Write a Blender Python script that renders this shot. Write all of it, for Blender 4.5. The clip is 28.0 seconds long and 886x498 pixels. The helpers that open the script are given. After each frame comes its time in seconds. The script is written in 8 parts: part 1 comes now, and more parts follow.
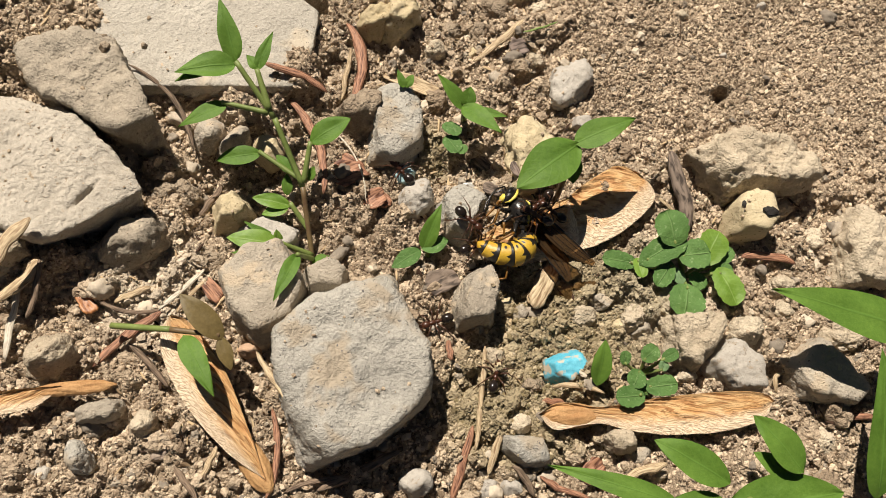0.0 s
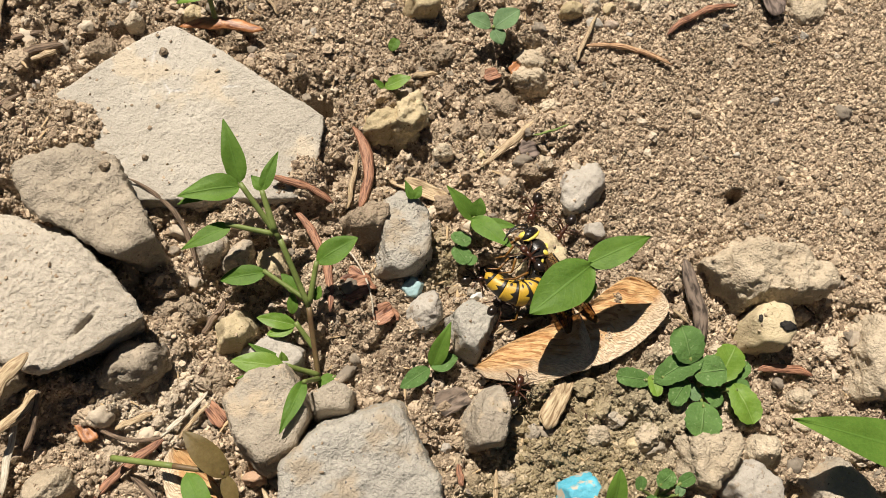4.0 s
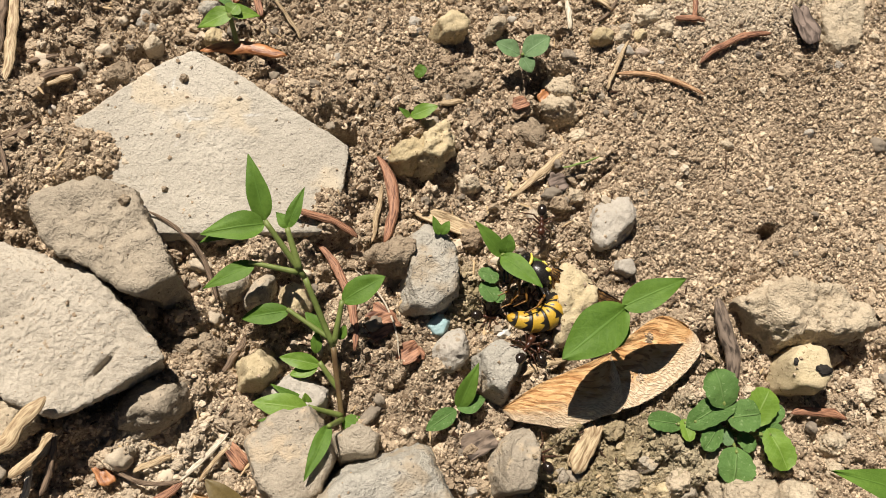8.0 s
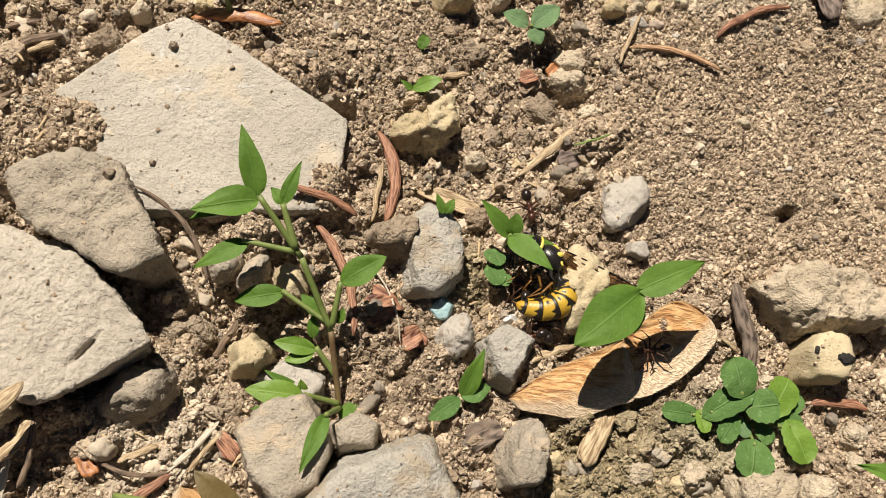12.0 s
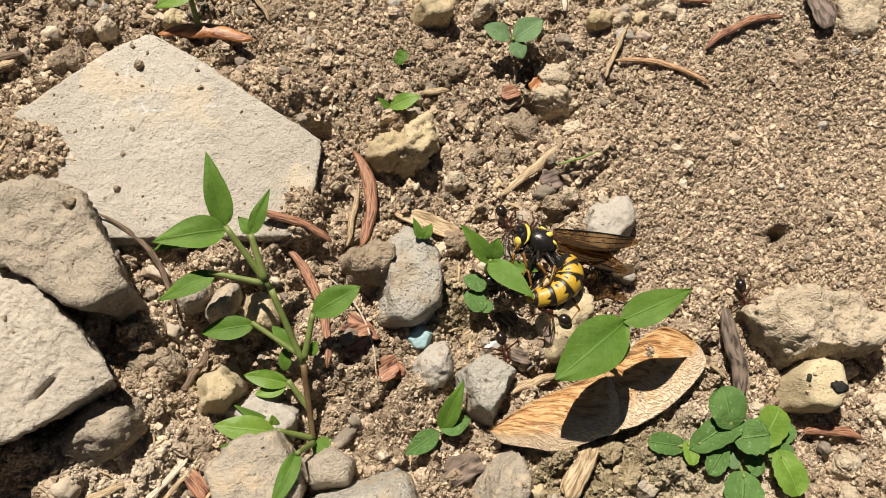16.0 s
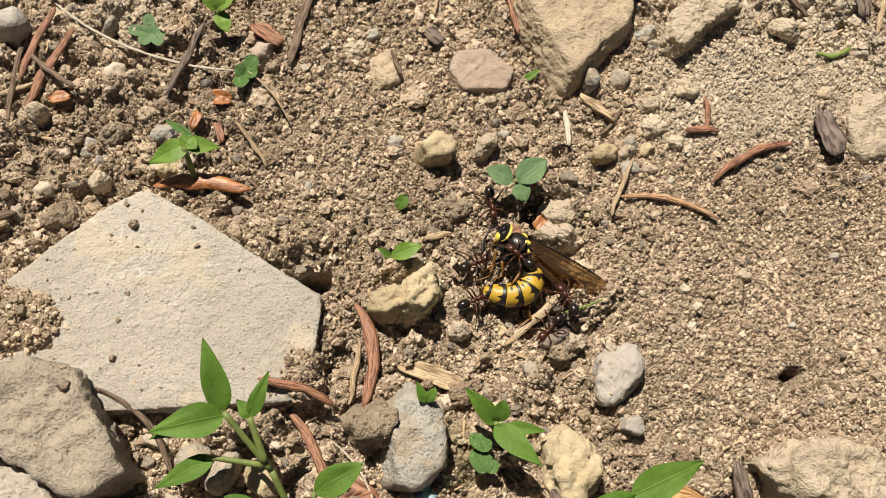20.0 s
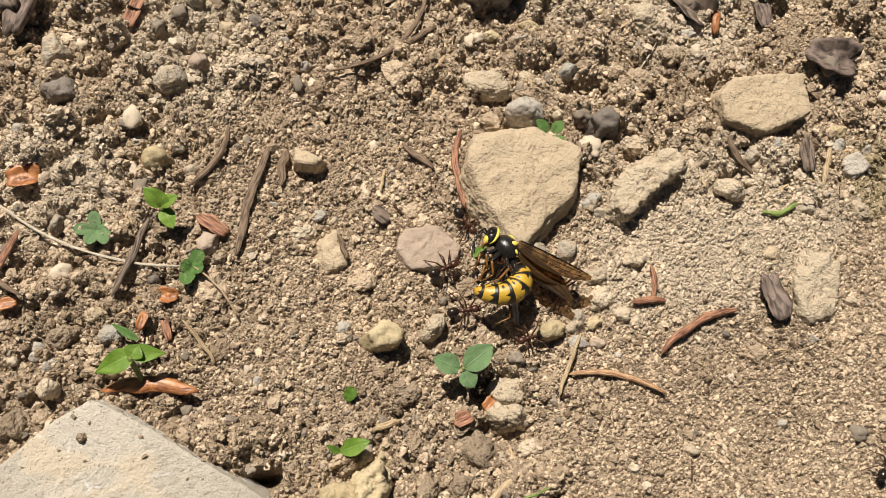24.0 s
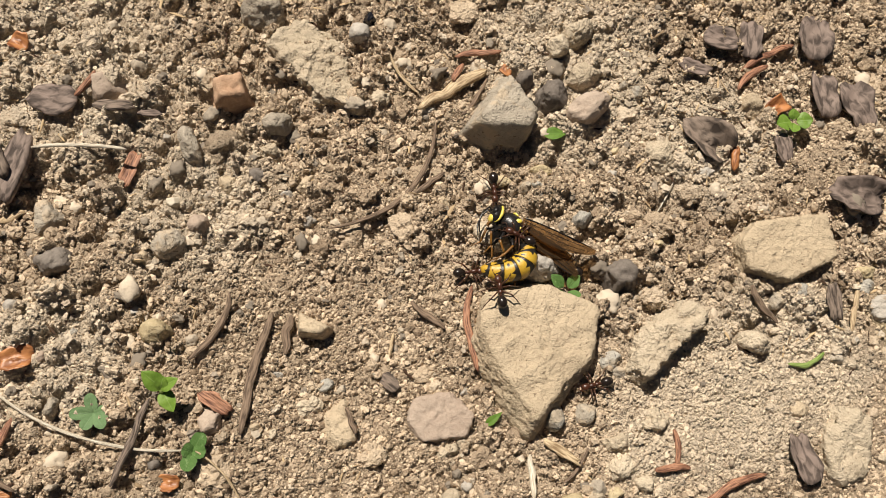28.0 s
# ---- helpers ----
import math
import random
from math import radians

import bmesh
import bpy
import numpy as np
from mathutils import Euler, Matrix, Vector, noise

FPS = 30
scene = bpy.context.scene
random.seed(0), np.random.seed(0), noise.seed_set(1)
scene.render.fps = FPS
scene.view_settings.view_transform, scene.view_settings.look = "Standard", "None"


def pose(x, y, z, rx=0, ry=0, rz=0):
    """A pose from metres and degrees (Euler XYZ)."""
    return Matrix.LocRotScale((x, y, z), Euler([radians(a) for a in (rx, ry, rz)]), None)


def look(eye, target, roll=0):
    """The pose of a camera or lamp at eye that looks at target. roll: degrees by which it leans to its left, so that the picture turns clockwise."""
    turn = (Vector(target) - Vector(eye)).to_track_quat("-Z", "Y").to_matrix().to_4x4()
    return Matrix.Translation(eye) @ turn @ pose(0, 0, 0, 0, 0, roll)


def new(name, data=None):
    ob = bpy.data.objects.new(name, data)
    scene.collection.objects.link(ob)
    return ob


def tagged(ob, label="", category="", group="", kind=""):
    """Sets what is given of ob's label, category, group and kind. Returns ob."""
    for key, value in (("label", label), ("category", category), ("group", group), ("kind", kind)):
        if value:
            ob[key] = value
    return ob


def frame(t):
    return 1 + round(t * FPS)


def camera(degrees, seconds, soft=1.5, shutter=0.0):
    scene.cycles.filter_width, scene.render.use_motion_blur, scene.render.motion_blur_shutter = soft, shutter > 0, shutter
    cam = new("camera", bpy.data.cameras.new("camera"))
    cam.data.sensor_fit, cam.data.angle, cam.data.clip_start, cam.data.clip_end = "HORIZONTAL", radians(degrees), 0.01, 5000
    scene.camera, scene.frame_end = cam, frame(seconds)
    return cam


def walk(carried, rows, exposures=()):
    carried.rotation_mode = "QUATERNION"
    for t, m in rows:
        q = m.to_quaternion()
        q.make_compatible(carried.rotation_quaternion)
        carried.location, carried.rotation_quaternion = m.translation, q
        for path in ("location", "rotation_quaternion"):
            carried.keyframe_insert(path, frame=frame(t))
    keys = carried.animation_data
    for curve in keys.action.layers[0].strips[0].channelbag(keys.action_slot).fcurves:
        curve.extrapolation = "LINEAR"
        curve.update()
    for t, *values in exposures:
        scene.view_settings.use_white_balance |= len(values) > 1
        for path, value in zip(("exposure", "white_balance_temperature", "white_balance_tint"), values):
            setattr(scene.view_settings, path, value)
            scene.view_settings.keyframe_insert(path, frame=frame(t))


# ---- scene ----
from mathutils.bvhtree import BVHTree

MM = 0.001
cam = camera(54.0, 28.0, soft=0.45, shutter=0.0)

# seconds, eye in millimetres, turn in degrees
PATH = [
    (0, -8.29, -30.12, 131.07, 17.593, -8.075, 0.403),
    (0.5, -9.42, -26.39, 132.89, 18.461, -8.335, 0.097),
    (1, -9.67, -23.86, 134.67, 18.947, -7.882, 0.037),
    (1.5, -8.02, -20.73, 134.51, 18.723, -7.745, -0.226),
    (2, -6.33, -18.51, 133.72, 18.422, -7.617, -0.556),
    (2.5, -8.10, -14.36, 134.23, 18.371, -7.525, -0.680),
    (3, -8.73, -13.54, 132.70, 18.048, -7.757, -0.385),
    (3.5, -10.03, -12.44, 132.81, 17.818, -8.108, 0.087),
    (5.5, -11.64, -9.84, 131.90, 17.669, -8.599, 0.333),
    (6, -12.11, -8.16, 130.39, 17.627, -8.595, 0.413),
    (6.5, -14.13, -6.02, 131.51, 17.276, -8.546, 0.475),
    (7, -17.98, -5.10, 131.89, 17.068, -8.635, 0.495),
    (7.5, -16.86, -3.57, 131.69, 16.960, -8.686, 0.628),
    (8, -15.50, -3.47, 130.50, 17.014, -8.728, 0.842),
    (8.5, -14.14, -1.98, 129.59, 16.925, -8.828, 0.875),
    (9, -15.09, -0.66, 129.51, 16.758, -9.066, 0.882),
    (9.5, -15.68, -1.77, 128.67, 16.776, -8.934, 1.012),
    (10, -16.50, -1.39, 127.22, 16.686, -8.912, 1.041),
    (10.5, -16.16, -2.46, 126.44, 16.513, -9.071, 0.977),
    (11, -19.52, -1.90, 125.08, 16.573, -9.270, 0.753),
    (11.5, -18.07, -2.27, 123.29, 16.446, -9.381, 0.701),
    (12, -16.21, -2.87, 122.89, 16.348, -9.375, 1.078),
    (12.5, -16.75, -3.72, 121.91, 16.285, -9.406, 1.386),
    (14.5, -15.85, 0.97, 121.86, 16.013, -9.664, 0.940),
    (15, -16.14, 2.06, 121.43, 15.852, -9.573, 0.726),
    (15.5, -16.86, 0.88, 119.88, 15.796, -9.490, 0.716),
    (16, -12.80, 4.08, 120.37, 15.492, -9.348, 0.747),
    (16.5, -9.84, 1.92, 119.45, 15.714, -9.326, 0.843),
    (17, -9.69, 3.13, 119.82, 15.761, -9.542, 0.651),
    (17.5, -9.78, 6.19, 121.20, 15.730, -9.459, 0.330),
    (18, -12.51, 10.56, 123.13, 15.994, -9.413, 0.054),
    (18.5, -14.00, 17.52, 123.98, 15.816, -9.393, -0.038),
    (19, -15.46, 21.33, 122.73, 15.834, -9.328, -0.211),
    (19.5, -15.61, 23.00, 121.62, 15.794, -9.117, -0.157),
    (20, -13.50, 26.73, 123.41, 15.583, -8.967, 0.115),
    (20.5, -14.60, 25.36, 122.65, 15.535, -9.324, 0.397),
    (22.5, -11.33, 36.09, 127.04, 14.535, -9.691, -0.844),
    (23, -11.26, 40.27, 129.01, 14.854, -9.640, -1.650),
    (23.5, -10.91, 45.69, 131.82, 15.097, -9.247, -1.757),
    (24, -7.09, 54.64, 133.42, 15.695, -8.806, -1.542),
    (24.5, -4.90, 60.37, 133.50, 16.176, -8.781, -1.491),
    (25, -5.06, 63.90, 132.95, 16.157, -8.702, -1.379),
    (25.5, -4.75, 66.81, 131.98, 16.168, -8.678, -1.176),
    (26, -4.95, 68.11, 132.36, 16.172, -8.664, -1.100),
    (26.5, -2.95, 72.24, 133.19, 16.097, -8.736, -1.246),
    (27, -3.25, 71.47, 131.12, 16.479, -8.573, -1.641),
    (27.5, -6.41, 76.58, 133.30, 16.408, -8.260, -2.017),
    (28, -7.51, 80.94, 134.15, 16.233, -8.303, -2.354),
]
walk(cam, [(t, pose(x * MM, y * MM, z * MM, a, b, c)) for t, x, y, z, a, b, c in PATH],
     exposures=[(0, 0.42, 6750, 11), (17.5, 0.42, 6750, 11), (20, 0.36, 6750, 11), (28, 0.35, 6750, 11)])

# ---- light: a high summer sun, clear sky ----
SUN_FROM = Vector((-0.29, 0.47, 0.82)).normalized()
world = bpy.data.worlds.new("sky")
scene.world = world
world.use_nodes = True
sky = world.node_tree.nodes.new("ShaderNodeTexSky")
sky.sky_type = "NISHITA"
sky.sun_disc = False
sky.sun_elevation = math.asin(SUN_FROM.z)
sky.sun_rotation = math.atan2(SUN_FROM.x, SUN_FROM.y)
background = world.node_tree.nodes["Background"]
background.inputs["Strength"].default_value = 0.0135
world.node_tree.links.new(sky.outputs["Color"], background.inputs["Color"])
sun = new("sun", bpy.data.lights.new("sun", "SUN"))
sun.data.energy, sun.data.angle, sun.data.color = 5.0, radians(0.53), (1.0, 0.94, 0.85)
sun.matrix_world = look(SUN_FROM, (0, 0, 0))


# ---- materials ----
def mat(name, dark, light, coarse=0.25, fine=2.5, rough=0.85, bump=0.25, spec=0.3, mix=0.5, spread=0.0, island=False,
        speck=None, speck_scale=1.2, speck_at=0.68, through_light=0.0, depth=0.15, pits=None, veins=None, clay=None, moss=None, ribs=None, grains=0.0):
    """A procedural surface: two colours mixed by a coarse and a fine noise (per millimetre), specks, and fine relief."""
    m = bpy.data.materials.new(name)
    m.use_nodes = True
    n, l = m.node_tree.nodes, m.node_tree.links
    bsdf = n["Principled BSDF"]
    tex = n.new("ShaderNodeTexCoord")
    info = n.new("ShaderNodeObjectInfo")
    scale = n.new("ShaderNodeVectorMath")
    scale.operation = "MULTIPLY_ADD"
    l.new(tex.outputs["Object"], scale.inputs[0])
    scale.inputs[1].default_value = (1000, 1000, 1000)
    shift = n.new("ShaderNodeVectorMath")
    shift.operation = "SCALE"
    shift.inputs[0].default_value = (37, 91, 53)
    l.new(info.outputs["Random"], shift.inputs["Scale"])
    l.new(shift.outputs[0], scale.inputs[2])

    def noise_at(s, detail, roughness=0.6):
        t = n.new("ShaderNodeTexNoise")
        t.inputs["Scale"].default_value, t.inputs["Detail"].default_value = s, detail
        t.inputs["Roughness"].default_value = roughness
        l.new(scale.outputs[0], t.inputs["Vector"])
        return t.outputs["Fac"]

    big, small = noise_at(coarse, 4), noise_at(fine, 5, 0.7)

    def math_node(op, a, b):
        t = n.new("ShaderNodeMath")
        t.operation = op
        for i, v in enumerate((a, b)):
            if isinstance(v, (int, float)):
                t.inputs[i].default_value = v
            else:
                l.new(v, t.inputs[i])
        return t.outputs[0]

    total = math_node("ADD", math_node("MULTIPLY", big, 1 - mix), math_node("MULTIPLY", small, mix))
    if spread:
        if island:
            own = n.new("ShaderNodeNewGeometry").outputs["Random Per Island"]
        else:
            own = info.outputs["Random"]
        total = math_node("ADD", total, math_node("MULTIPLY", math_node("SUBTRACT", own, 0.5), spread))
    ramp = n.new("ShaderNodeMapRange")
    ramp.inputs["From Min"].default_value, ramp.inputs["From Max"].default_value = 0.3, 0.7
    l.new(total, ramp.inputs["Value"])
    blend = n.new("ShaderNodeMix")
    blend.data_type = "RGBA"
    blend.inputs["A"].default_value, blend.inputs["B"].default_value = (*dark, 1), (*light, 1)
    l.new(ramp.outputs["Result"], blend.inputs["Factor"])
    colour = blend.outputs["Result"]
    if speck:
        dots = n.new("ShaderNodeMapRange")
        dots.inputs["From Min"].default_value, dots.inputs["From Max"].default_value = speck_at, speck_at + 0.08
        l.new(noise_at(speck_scale, 3), dots.inputs["Value"])
        over = n.new("ShaderNodeMix")
        over.data_type = "RGBA"
        over.inputs["B"].default_value = (*speck, 1)
        l.new(dots.outputs["Result"], over.inputs["Factor"])
        l.new(colour, over.inputs["A"])
        colour = over.outputs["Result"]
    def lay_over(fac, tint, under):
        over = n.new("ShaderNodeMix")
        over.data_type = "RGBA"
        over.inputs["B"].default_value = (*tint, 1)
        l.new(fac, over.inputs["Factor"])
        l.new(under, over.inputs["A"])
        return over.outputs["Result"]

    def threshold(value, low, high):
        t = n.new("ShaderNodeMapRange")
        t.inputs["From Min"].default_value, t.inputs["From Max"].default_value = low, high
        l.new(value, t.inputs["Value"])
        return t.outputs["Result"]

    for tint, places, share in ((clay, CLAY, 0.95), (moss, MOSS if moss else (), 0.8)):
        if not tint:
            continue
        spots = None
        for cx, cy, cr in places:
            apart = n.new("ShaderNodeVectorMath")
            apart.operation = "DISTANCE"
            flat = n.new("ShaderNodeVectorMath")
            flat.operation = "MULTIPLY"
            l.new(tex.outputs["Object"], flat.inputs[0])
            flat.inputs[1].default_value = (1000, 1000, 0)
            l.new(flat.outputs[0], apart.inputs[0])
            apart.inputs[1].default_value = (cx, cy, 0)
            near = threshold(math_node("ADD", apart.outputs["Value"], math_node("MULTIPLY", noise_at(0.12, 4), -1.2 * cr)), 0.7 * cr, 0.1 * cr)
            spots = near if spots is None else math_node("MAXIMUM", spots, near)
        colour = lay_over(math_node("MULTIPLY", spots, math_node("MULTIPLY", small, share)), tint, colour)
    if veins:
        cells = n.new("ShaderNodeTexVoronoi")
        cells.feature = "DISTANCE_TO_EDGE"
        cells.inputs["Scale"].default_value = 0.045
        l.new(scale.outputs[0], cells.inputs["Vector"])
        line = threshold(cells.outputs["Distance"], 0.014, 0.002)
        colour = lay_over(math_node("MULTIPLY", line, threshold(noise_at(0.16, 4), 0.52, 0.75)), veins, colour)
    if pits:
        colour = lay_over(math_node("MULTIPLY", threshold(noise_at(1.5, 2), 0.64, 0.70), threshold(noise_at(0.12, 3), 0.40, 0.55)), pits, colour)
    height = math_node("ADD", small, math_node("MULTIPLY", big, 0.6))
    if grains:
        for size, part in ((1.7, 1.0), (3.9, 0.55)):
            cell = n.new("ShaderNodeTexVoronoi")
            cell.inputs["Scale"].default_value = size
            l.new(scale.outputs[0], cell.inputs["Vector"])
            height = math_node("SUBTRACT", height, math_node("MULTIPLY", cell.outputs["Distance"], grains * part))
    if ribs:
        place = n.new("ShaderNodeUVMap")
        place.uv_map = "fan"
        part = n.new("ShaderNodeSeparateXYZ")
        l.new(place.outputs[0], part.inputs[0])
        off = math_node("ABSOLUTE", part.outputs["Y"], 0)
        wave = math_node("SINE", math_node("ADD", math_node("MULTIPLY", part.outputs["X"], 44), math_node("MULTIPLY", off, -13)), 0)
        line = math_node("MAXIMUM", threshold(off, 0.07, 0.02), math_node("MULTIPLY", threshold(wave, 0.80, 1.0), 0.22))
        colour = lay_over(math_node("MULTIPLY", line, 0.6), ribs, colour)
        height = math_node("SUBTRACT", height, math_node("MULTIPLY", line, 0.5))
    l.new(colour, bsdf.inputs["Base Color"])
    bsdf.inputs["Roughness"].default_value = rough
    bsdf.inputs["Specular IOR Level"].default_value = spec
    if bump:
        b = n.new("ShaderNodeBump")
        b.inputs["Strength"].default_value, b.inputs["Distance"].default_value = bump, depth * MM
        l.new(height, b.inputs["Height"])
        l.new(b.outputs["Normal"], bsdf.inputs["Normal"])
    if through_light:
        glow = n.new("ShaderNodeBsdfTranslucent")
        l.new(colour, glow.inputs["Color"])
        both = n.new("ShaderNodeMixShader")
        both.inputs["Fac"].default_value = through_light
        l.new(bsdf.outputs[0], both.inputs[1])
        l.new(glow.outputs[0], both.inputs[2])
        l.new(both.outputs[0], n["Material Output"].inputs["Surface"])
    return m


# where pale dry clay shows: middle and reach in millimetres
CLAY = [(58, 96, 16), (74, 101, 13), (47, 88, 8), (39, 154, 16), (62, 140, 12), (-47, 151, 17), (-26, 128, 12), (-46, 104, 10), (46, 7, 9), (-35, 5, 9)]
# where a film of moss and algae greens the soil
MOSS = [(30, -1, 15), (40, 7, 8), (21, -12, 11), (29, 9, 7), (97, 106, 8), (8, 31, 5)]
SOIL = mat("soil", (0.245, 0.180, 0.120), (0.730, 0.580, 0.418), 0.04, 1.9, 0.95, 1.0, 0.1, 0.6, depth=0.8, grains=0.9, clay=(0.74, 0.64, 0.50), moss=(0.205, 0.19, 0.075))
CRUMB = mat("soil crumbs", (0.205, 0.149, 0.099), (0.760, 0.605, 0.437), 0.04, 2.8, 0.95, 1.0, 0.1, 0.4, 0.48, True, depth=0.3, grains=0.5, clay=(0.76, 0.66, 0.515), moss=(0.24, 0.215, 0.09))
LUMP = mat("soil lumps", (0.240, 0.175, 0.117), (0.690, 0.550, 0.396), 0.05, 2.4, 0.95, 1.0, 0.1, 0.4, 0.24, True, depth=0.4, grains=0.8, clay=(0.74, 0.64, 0.50), moss=(0.23, 0.21, 0.09))
GRIT = mat("pale grit", (0.22, 0.185, 0.145), (0.58, 0.49, 0.375), 0.3, 2.5, 0.9, 0.8, 0.2, 0.4, 0.7, True)
STONES = {
    "limestone": mat("limestone", (0.330, 0.296, 0.243), (0.655, 0.602, 0.513), 0.06, 3.0, 0.9, 1.0, 0.2, 0.55, speck=(0.58, 0.50, 0.385), speck_scale=0.09, speck_at=0.56, depth=0.30, grains=0.4, pits=(0.22, 0.195, 0.17), veins=(0.80, 0.80, 0.79)),
    "pale": mat("chalky stone", (0.353, 0.315, 0.265), (0.546, 0.504, 0.441), 0.1, 2.0, 0.9, 1.0, 0.2, 0.45, 0.15, speck=(0.34, 0.28, 0.21), speck_scale=0.5, speck_at=0.60, depth=0.32, pits=(0.26, 0.22, 0.18)),
    "grey": mat("grey-tan stone", (0.306, 0.261, 0.203), (0.540, 0.473, 0.378), 0.10, 2.2, 0.9, 1.0, 0.2, 0.5, 0.15, speck=(0.54, 0.44, 0.32), speck_scale=0.22, speck_at=0.54, depth=0.40, grains=0.4, pits=(0.19, 0.16, 0.13)),
    "cream": mat("cream limestone", (0.335, 0.292, 0.232), (0.610, 0.550, 0.460), 0.06, 2.0, 0.9, 1.0, 0.15, 0.5, 0.1, speck=(0.40, 0.32, 0.23), speck_scale=0.6, speck_at=0.64, depth=0.32, grains=0.4, pits=(0.33, 0.26, 0.19)),
    "warm": mat("warm cream limestone", (0.430, 0.340, 0.232), (0.625, 0.508, 0.358), 0.10, 2.2, 0.9, 1.0, 0.15, 0.5, 0.1, speck=(0.36, 0.28, 0.19), speck_scale=0.5, speck_at=0.62, depth=0.36, grains=0.4, pits=(0.28, 0.21, 0.14)),
    "sand": mat("tan sandstone", (0.410, 0.334, 0.238), (0.710, 0.600, 0.448), 0.15, 2.4, 0.95, 1.0, 0.1, 0.5, 0.2, depth=0.40, grains=0.6, pits=(0.29, 0.22, 0.155)),
    "clod": mat("soil clod", (0.230, 0.174, 0.120), (0.500, 0.404, 0.295), 0.2, 2.0, 0.95, 1.0, 0.1, 0.5, 0.1, depth=0.5, grains=0.8),
    "slate": mat("blue-grey stone", (0.250, 0.236, 0.206), (0.580, 0.540, 0.462), 0.08, 2.0, 0.8, 1.0, 0.25, 0.55, 0.12, speck=(0.43, 0.36, 0.27), speck_scale=0.12, speck_at=0.55, depth=0.42, grains=0.4, pits=(0.15, 0.14, 0.13)),
    "ochre": mat("ochre stone", (0.430, 0.338, 0.195), (0.700, 0.590, 0.390), 0.2, 2.2, 0.9, 1.0, 0.15, 0.5, 0.15, depth=0.36, pits=(0.24, 0.17, 0.09)),
    "dark": mat("dark stone", (0.105, 0.086, 0.072), (0.250, 0.215, 0.180), 0.2, 1.8, 0.7, 1.0, 0.3, 0.45, 0.2, depth=0.28),
    "brown": mat("grey-brown stone", (0.275, 0.232, 0.178), (0.525, 0.452, 0.352), 0.10, 2.2, 0.9, 1.0, 0.2, 0.55, 0.1, speck=(0.50, 0.42, 0.32), speck_scale=0.30, speck_at=0.60, depth=0.42, grains=0.4, pits=(0.16, 0.135, 0.11)),
    "rosy": mat("rosy stone", (0.330, 0.248, 0.190), (0.510, 0.415, 0.330), 0.2, 2.2, 0.9, 1.0, 0.2, 0.5, 0.2, depth=0.28),
    "brick": mat("orange-brown stone", (0.400, 0.240, 0.145), (0.600, 0.420, 0.290), 0.2, 2.2, 0.9, 1.0, 0.2, 0.5, 0.1, depth=0.28),
}


def fibrous(name, dark, light, across, rough=0.65, along=6):
    """Fine fibres that follow the mesh's own lengthwise map."""
    m = bpy.data.materials.new(name)
    m.use_nodes = True
    n, l = m.node_tree.nodes, m.node_tree.links
    bsdf = n["Principled BSDF"]
    uv = n.new("ShaderNodeUVMap")
    uv.uv_map = "fan"
    grow = n.new("ShaderNodeVectorMath")
    grow.operation = "MULTIPLY"
    l.new(uv.outputs[0], grow.inputs[0])
    grow.inputs[1].default_value = (along, across, 1)
    fibre = n.new("ShaderNodeTexNoise")
    fibre.inputs["Scale"].default_value, fibre.inputs["Detail"].default_value, fibre.inputs["Distortion"].default_value = 1.0, 3.0, 0.6
    l.new(grow.outputs[0], fibre.inputs["Vector"])
    blotch = n.new("ShaderNodeTexNoise")
    blotch.inputs["Scale"].default_value = 3.0
    l.new(uv.outputs[0], blotch.inputs["Vector"])
    total = n.new("ShaderNodeMath")
    total.operation = "MULTIPLY_ADD"
    l.new(blotch.outputs["Fac"], total.inputs[0])
    total.inputs[1].default_value = 0.35
    l.new(fibre.outputs["Fac"], total.inputs[2])
    ramp = n.new("ShaderNodeMapRange")
    ramp.inputs["From Min"].default_value, ramp.inputs["From Max"].default_value = 0.52, 0.78
    l.new(total.outputs[0], ramp.inputs["Value"])
    blend = n.new("ShaderNodeMix")
    blend.data_type = "RGBA"
    blend.inputs["A"].default_value, blend.inputs["B"].default_value = (*dark, 1), (*light, 1)
    l.new(ramp.outputs["Result"], blend.inputs["Factor"])
    l.new(blend.outputs["Result"], bsdf.inputs["Base Color"])
    bsdf.inputs["Roughness"].default_value = rough
    bump = n.new("ShaderNodeBump")
    bump.inputs["Strength"].default_value, bump.inputs["Distance"].default_value = 0.8, 0.25 * MM
    l.new(fibre.outputs["Fac"], bump.inputs["Height"])
    l.new(bump.outputs["Normal"], bsdf.inputs["Normal"])
    return m


# ---- shaping helpers (all in millimetres) ----
def mesh_from(name, verts, faces, material, smooth=True):
    me = bpy.data.meshes.new(name)
    verts = np.asarray(verts, dtype=float) * MM
    me.from_pydata([tuple(v) for v in verts], [], [tuple(f) for f in faces])
    if smooth:
        me.polygons.foreach_set("use_smooth", [True] * len(me.polygons))
    me.materials.append(material)
    me.update()
    return me


def empty(name, x, y, z=0.0, rz=0.0, rx=0.0, ry=0.0):
    ob = new(name)
    ob.empty_display_size = 0.002
    ob.matrix_basis = pose(x * MM, y * MM, z * MM, rx, ry, rz)
    return ob


def put_mesh(name, me, parent=None, m=None, label=""):
    ob = new(name, me)
    if parent is not None:
        ob.parent = parent
    if m is not None:
        ob.matrix_basis = m
    if label:
        ob["label"] = label
    return ob


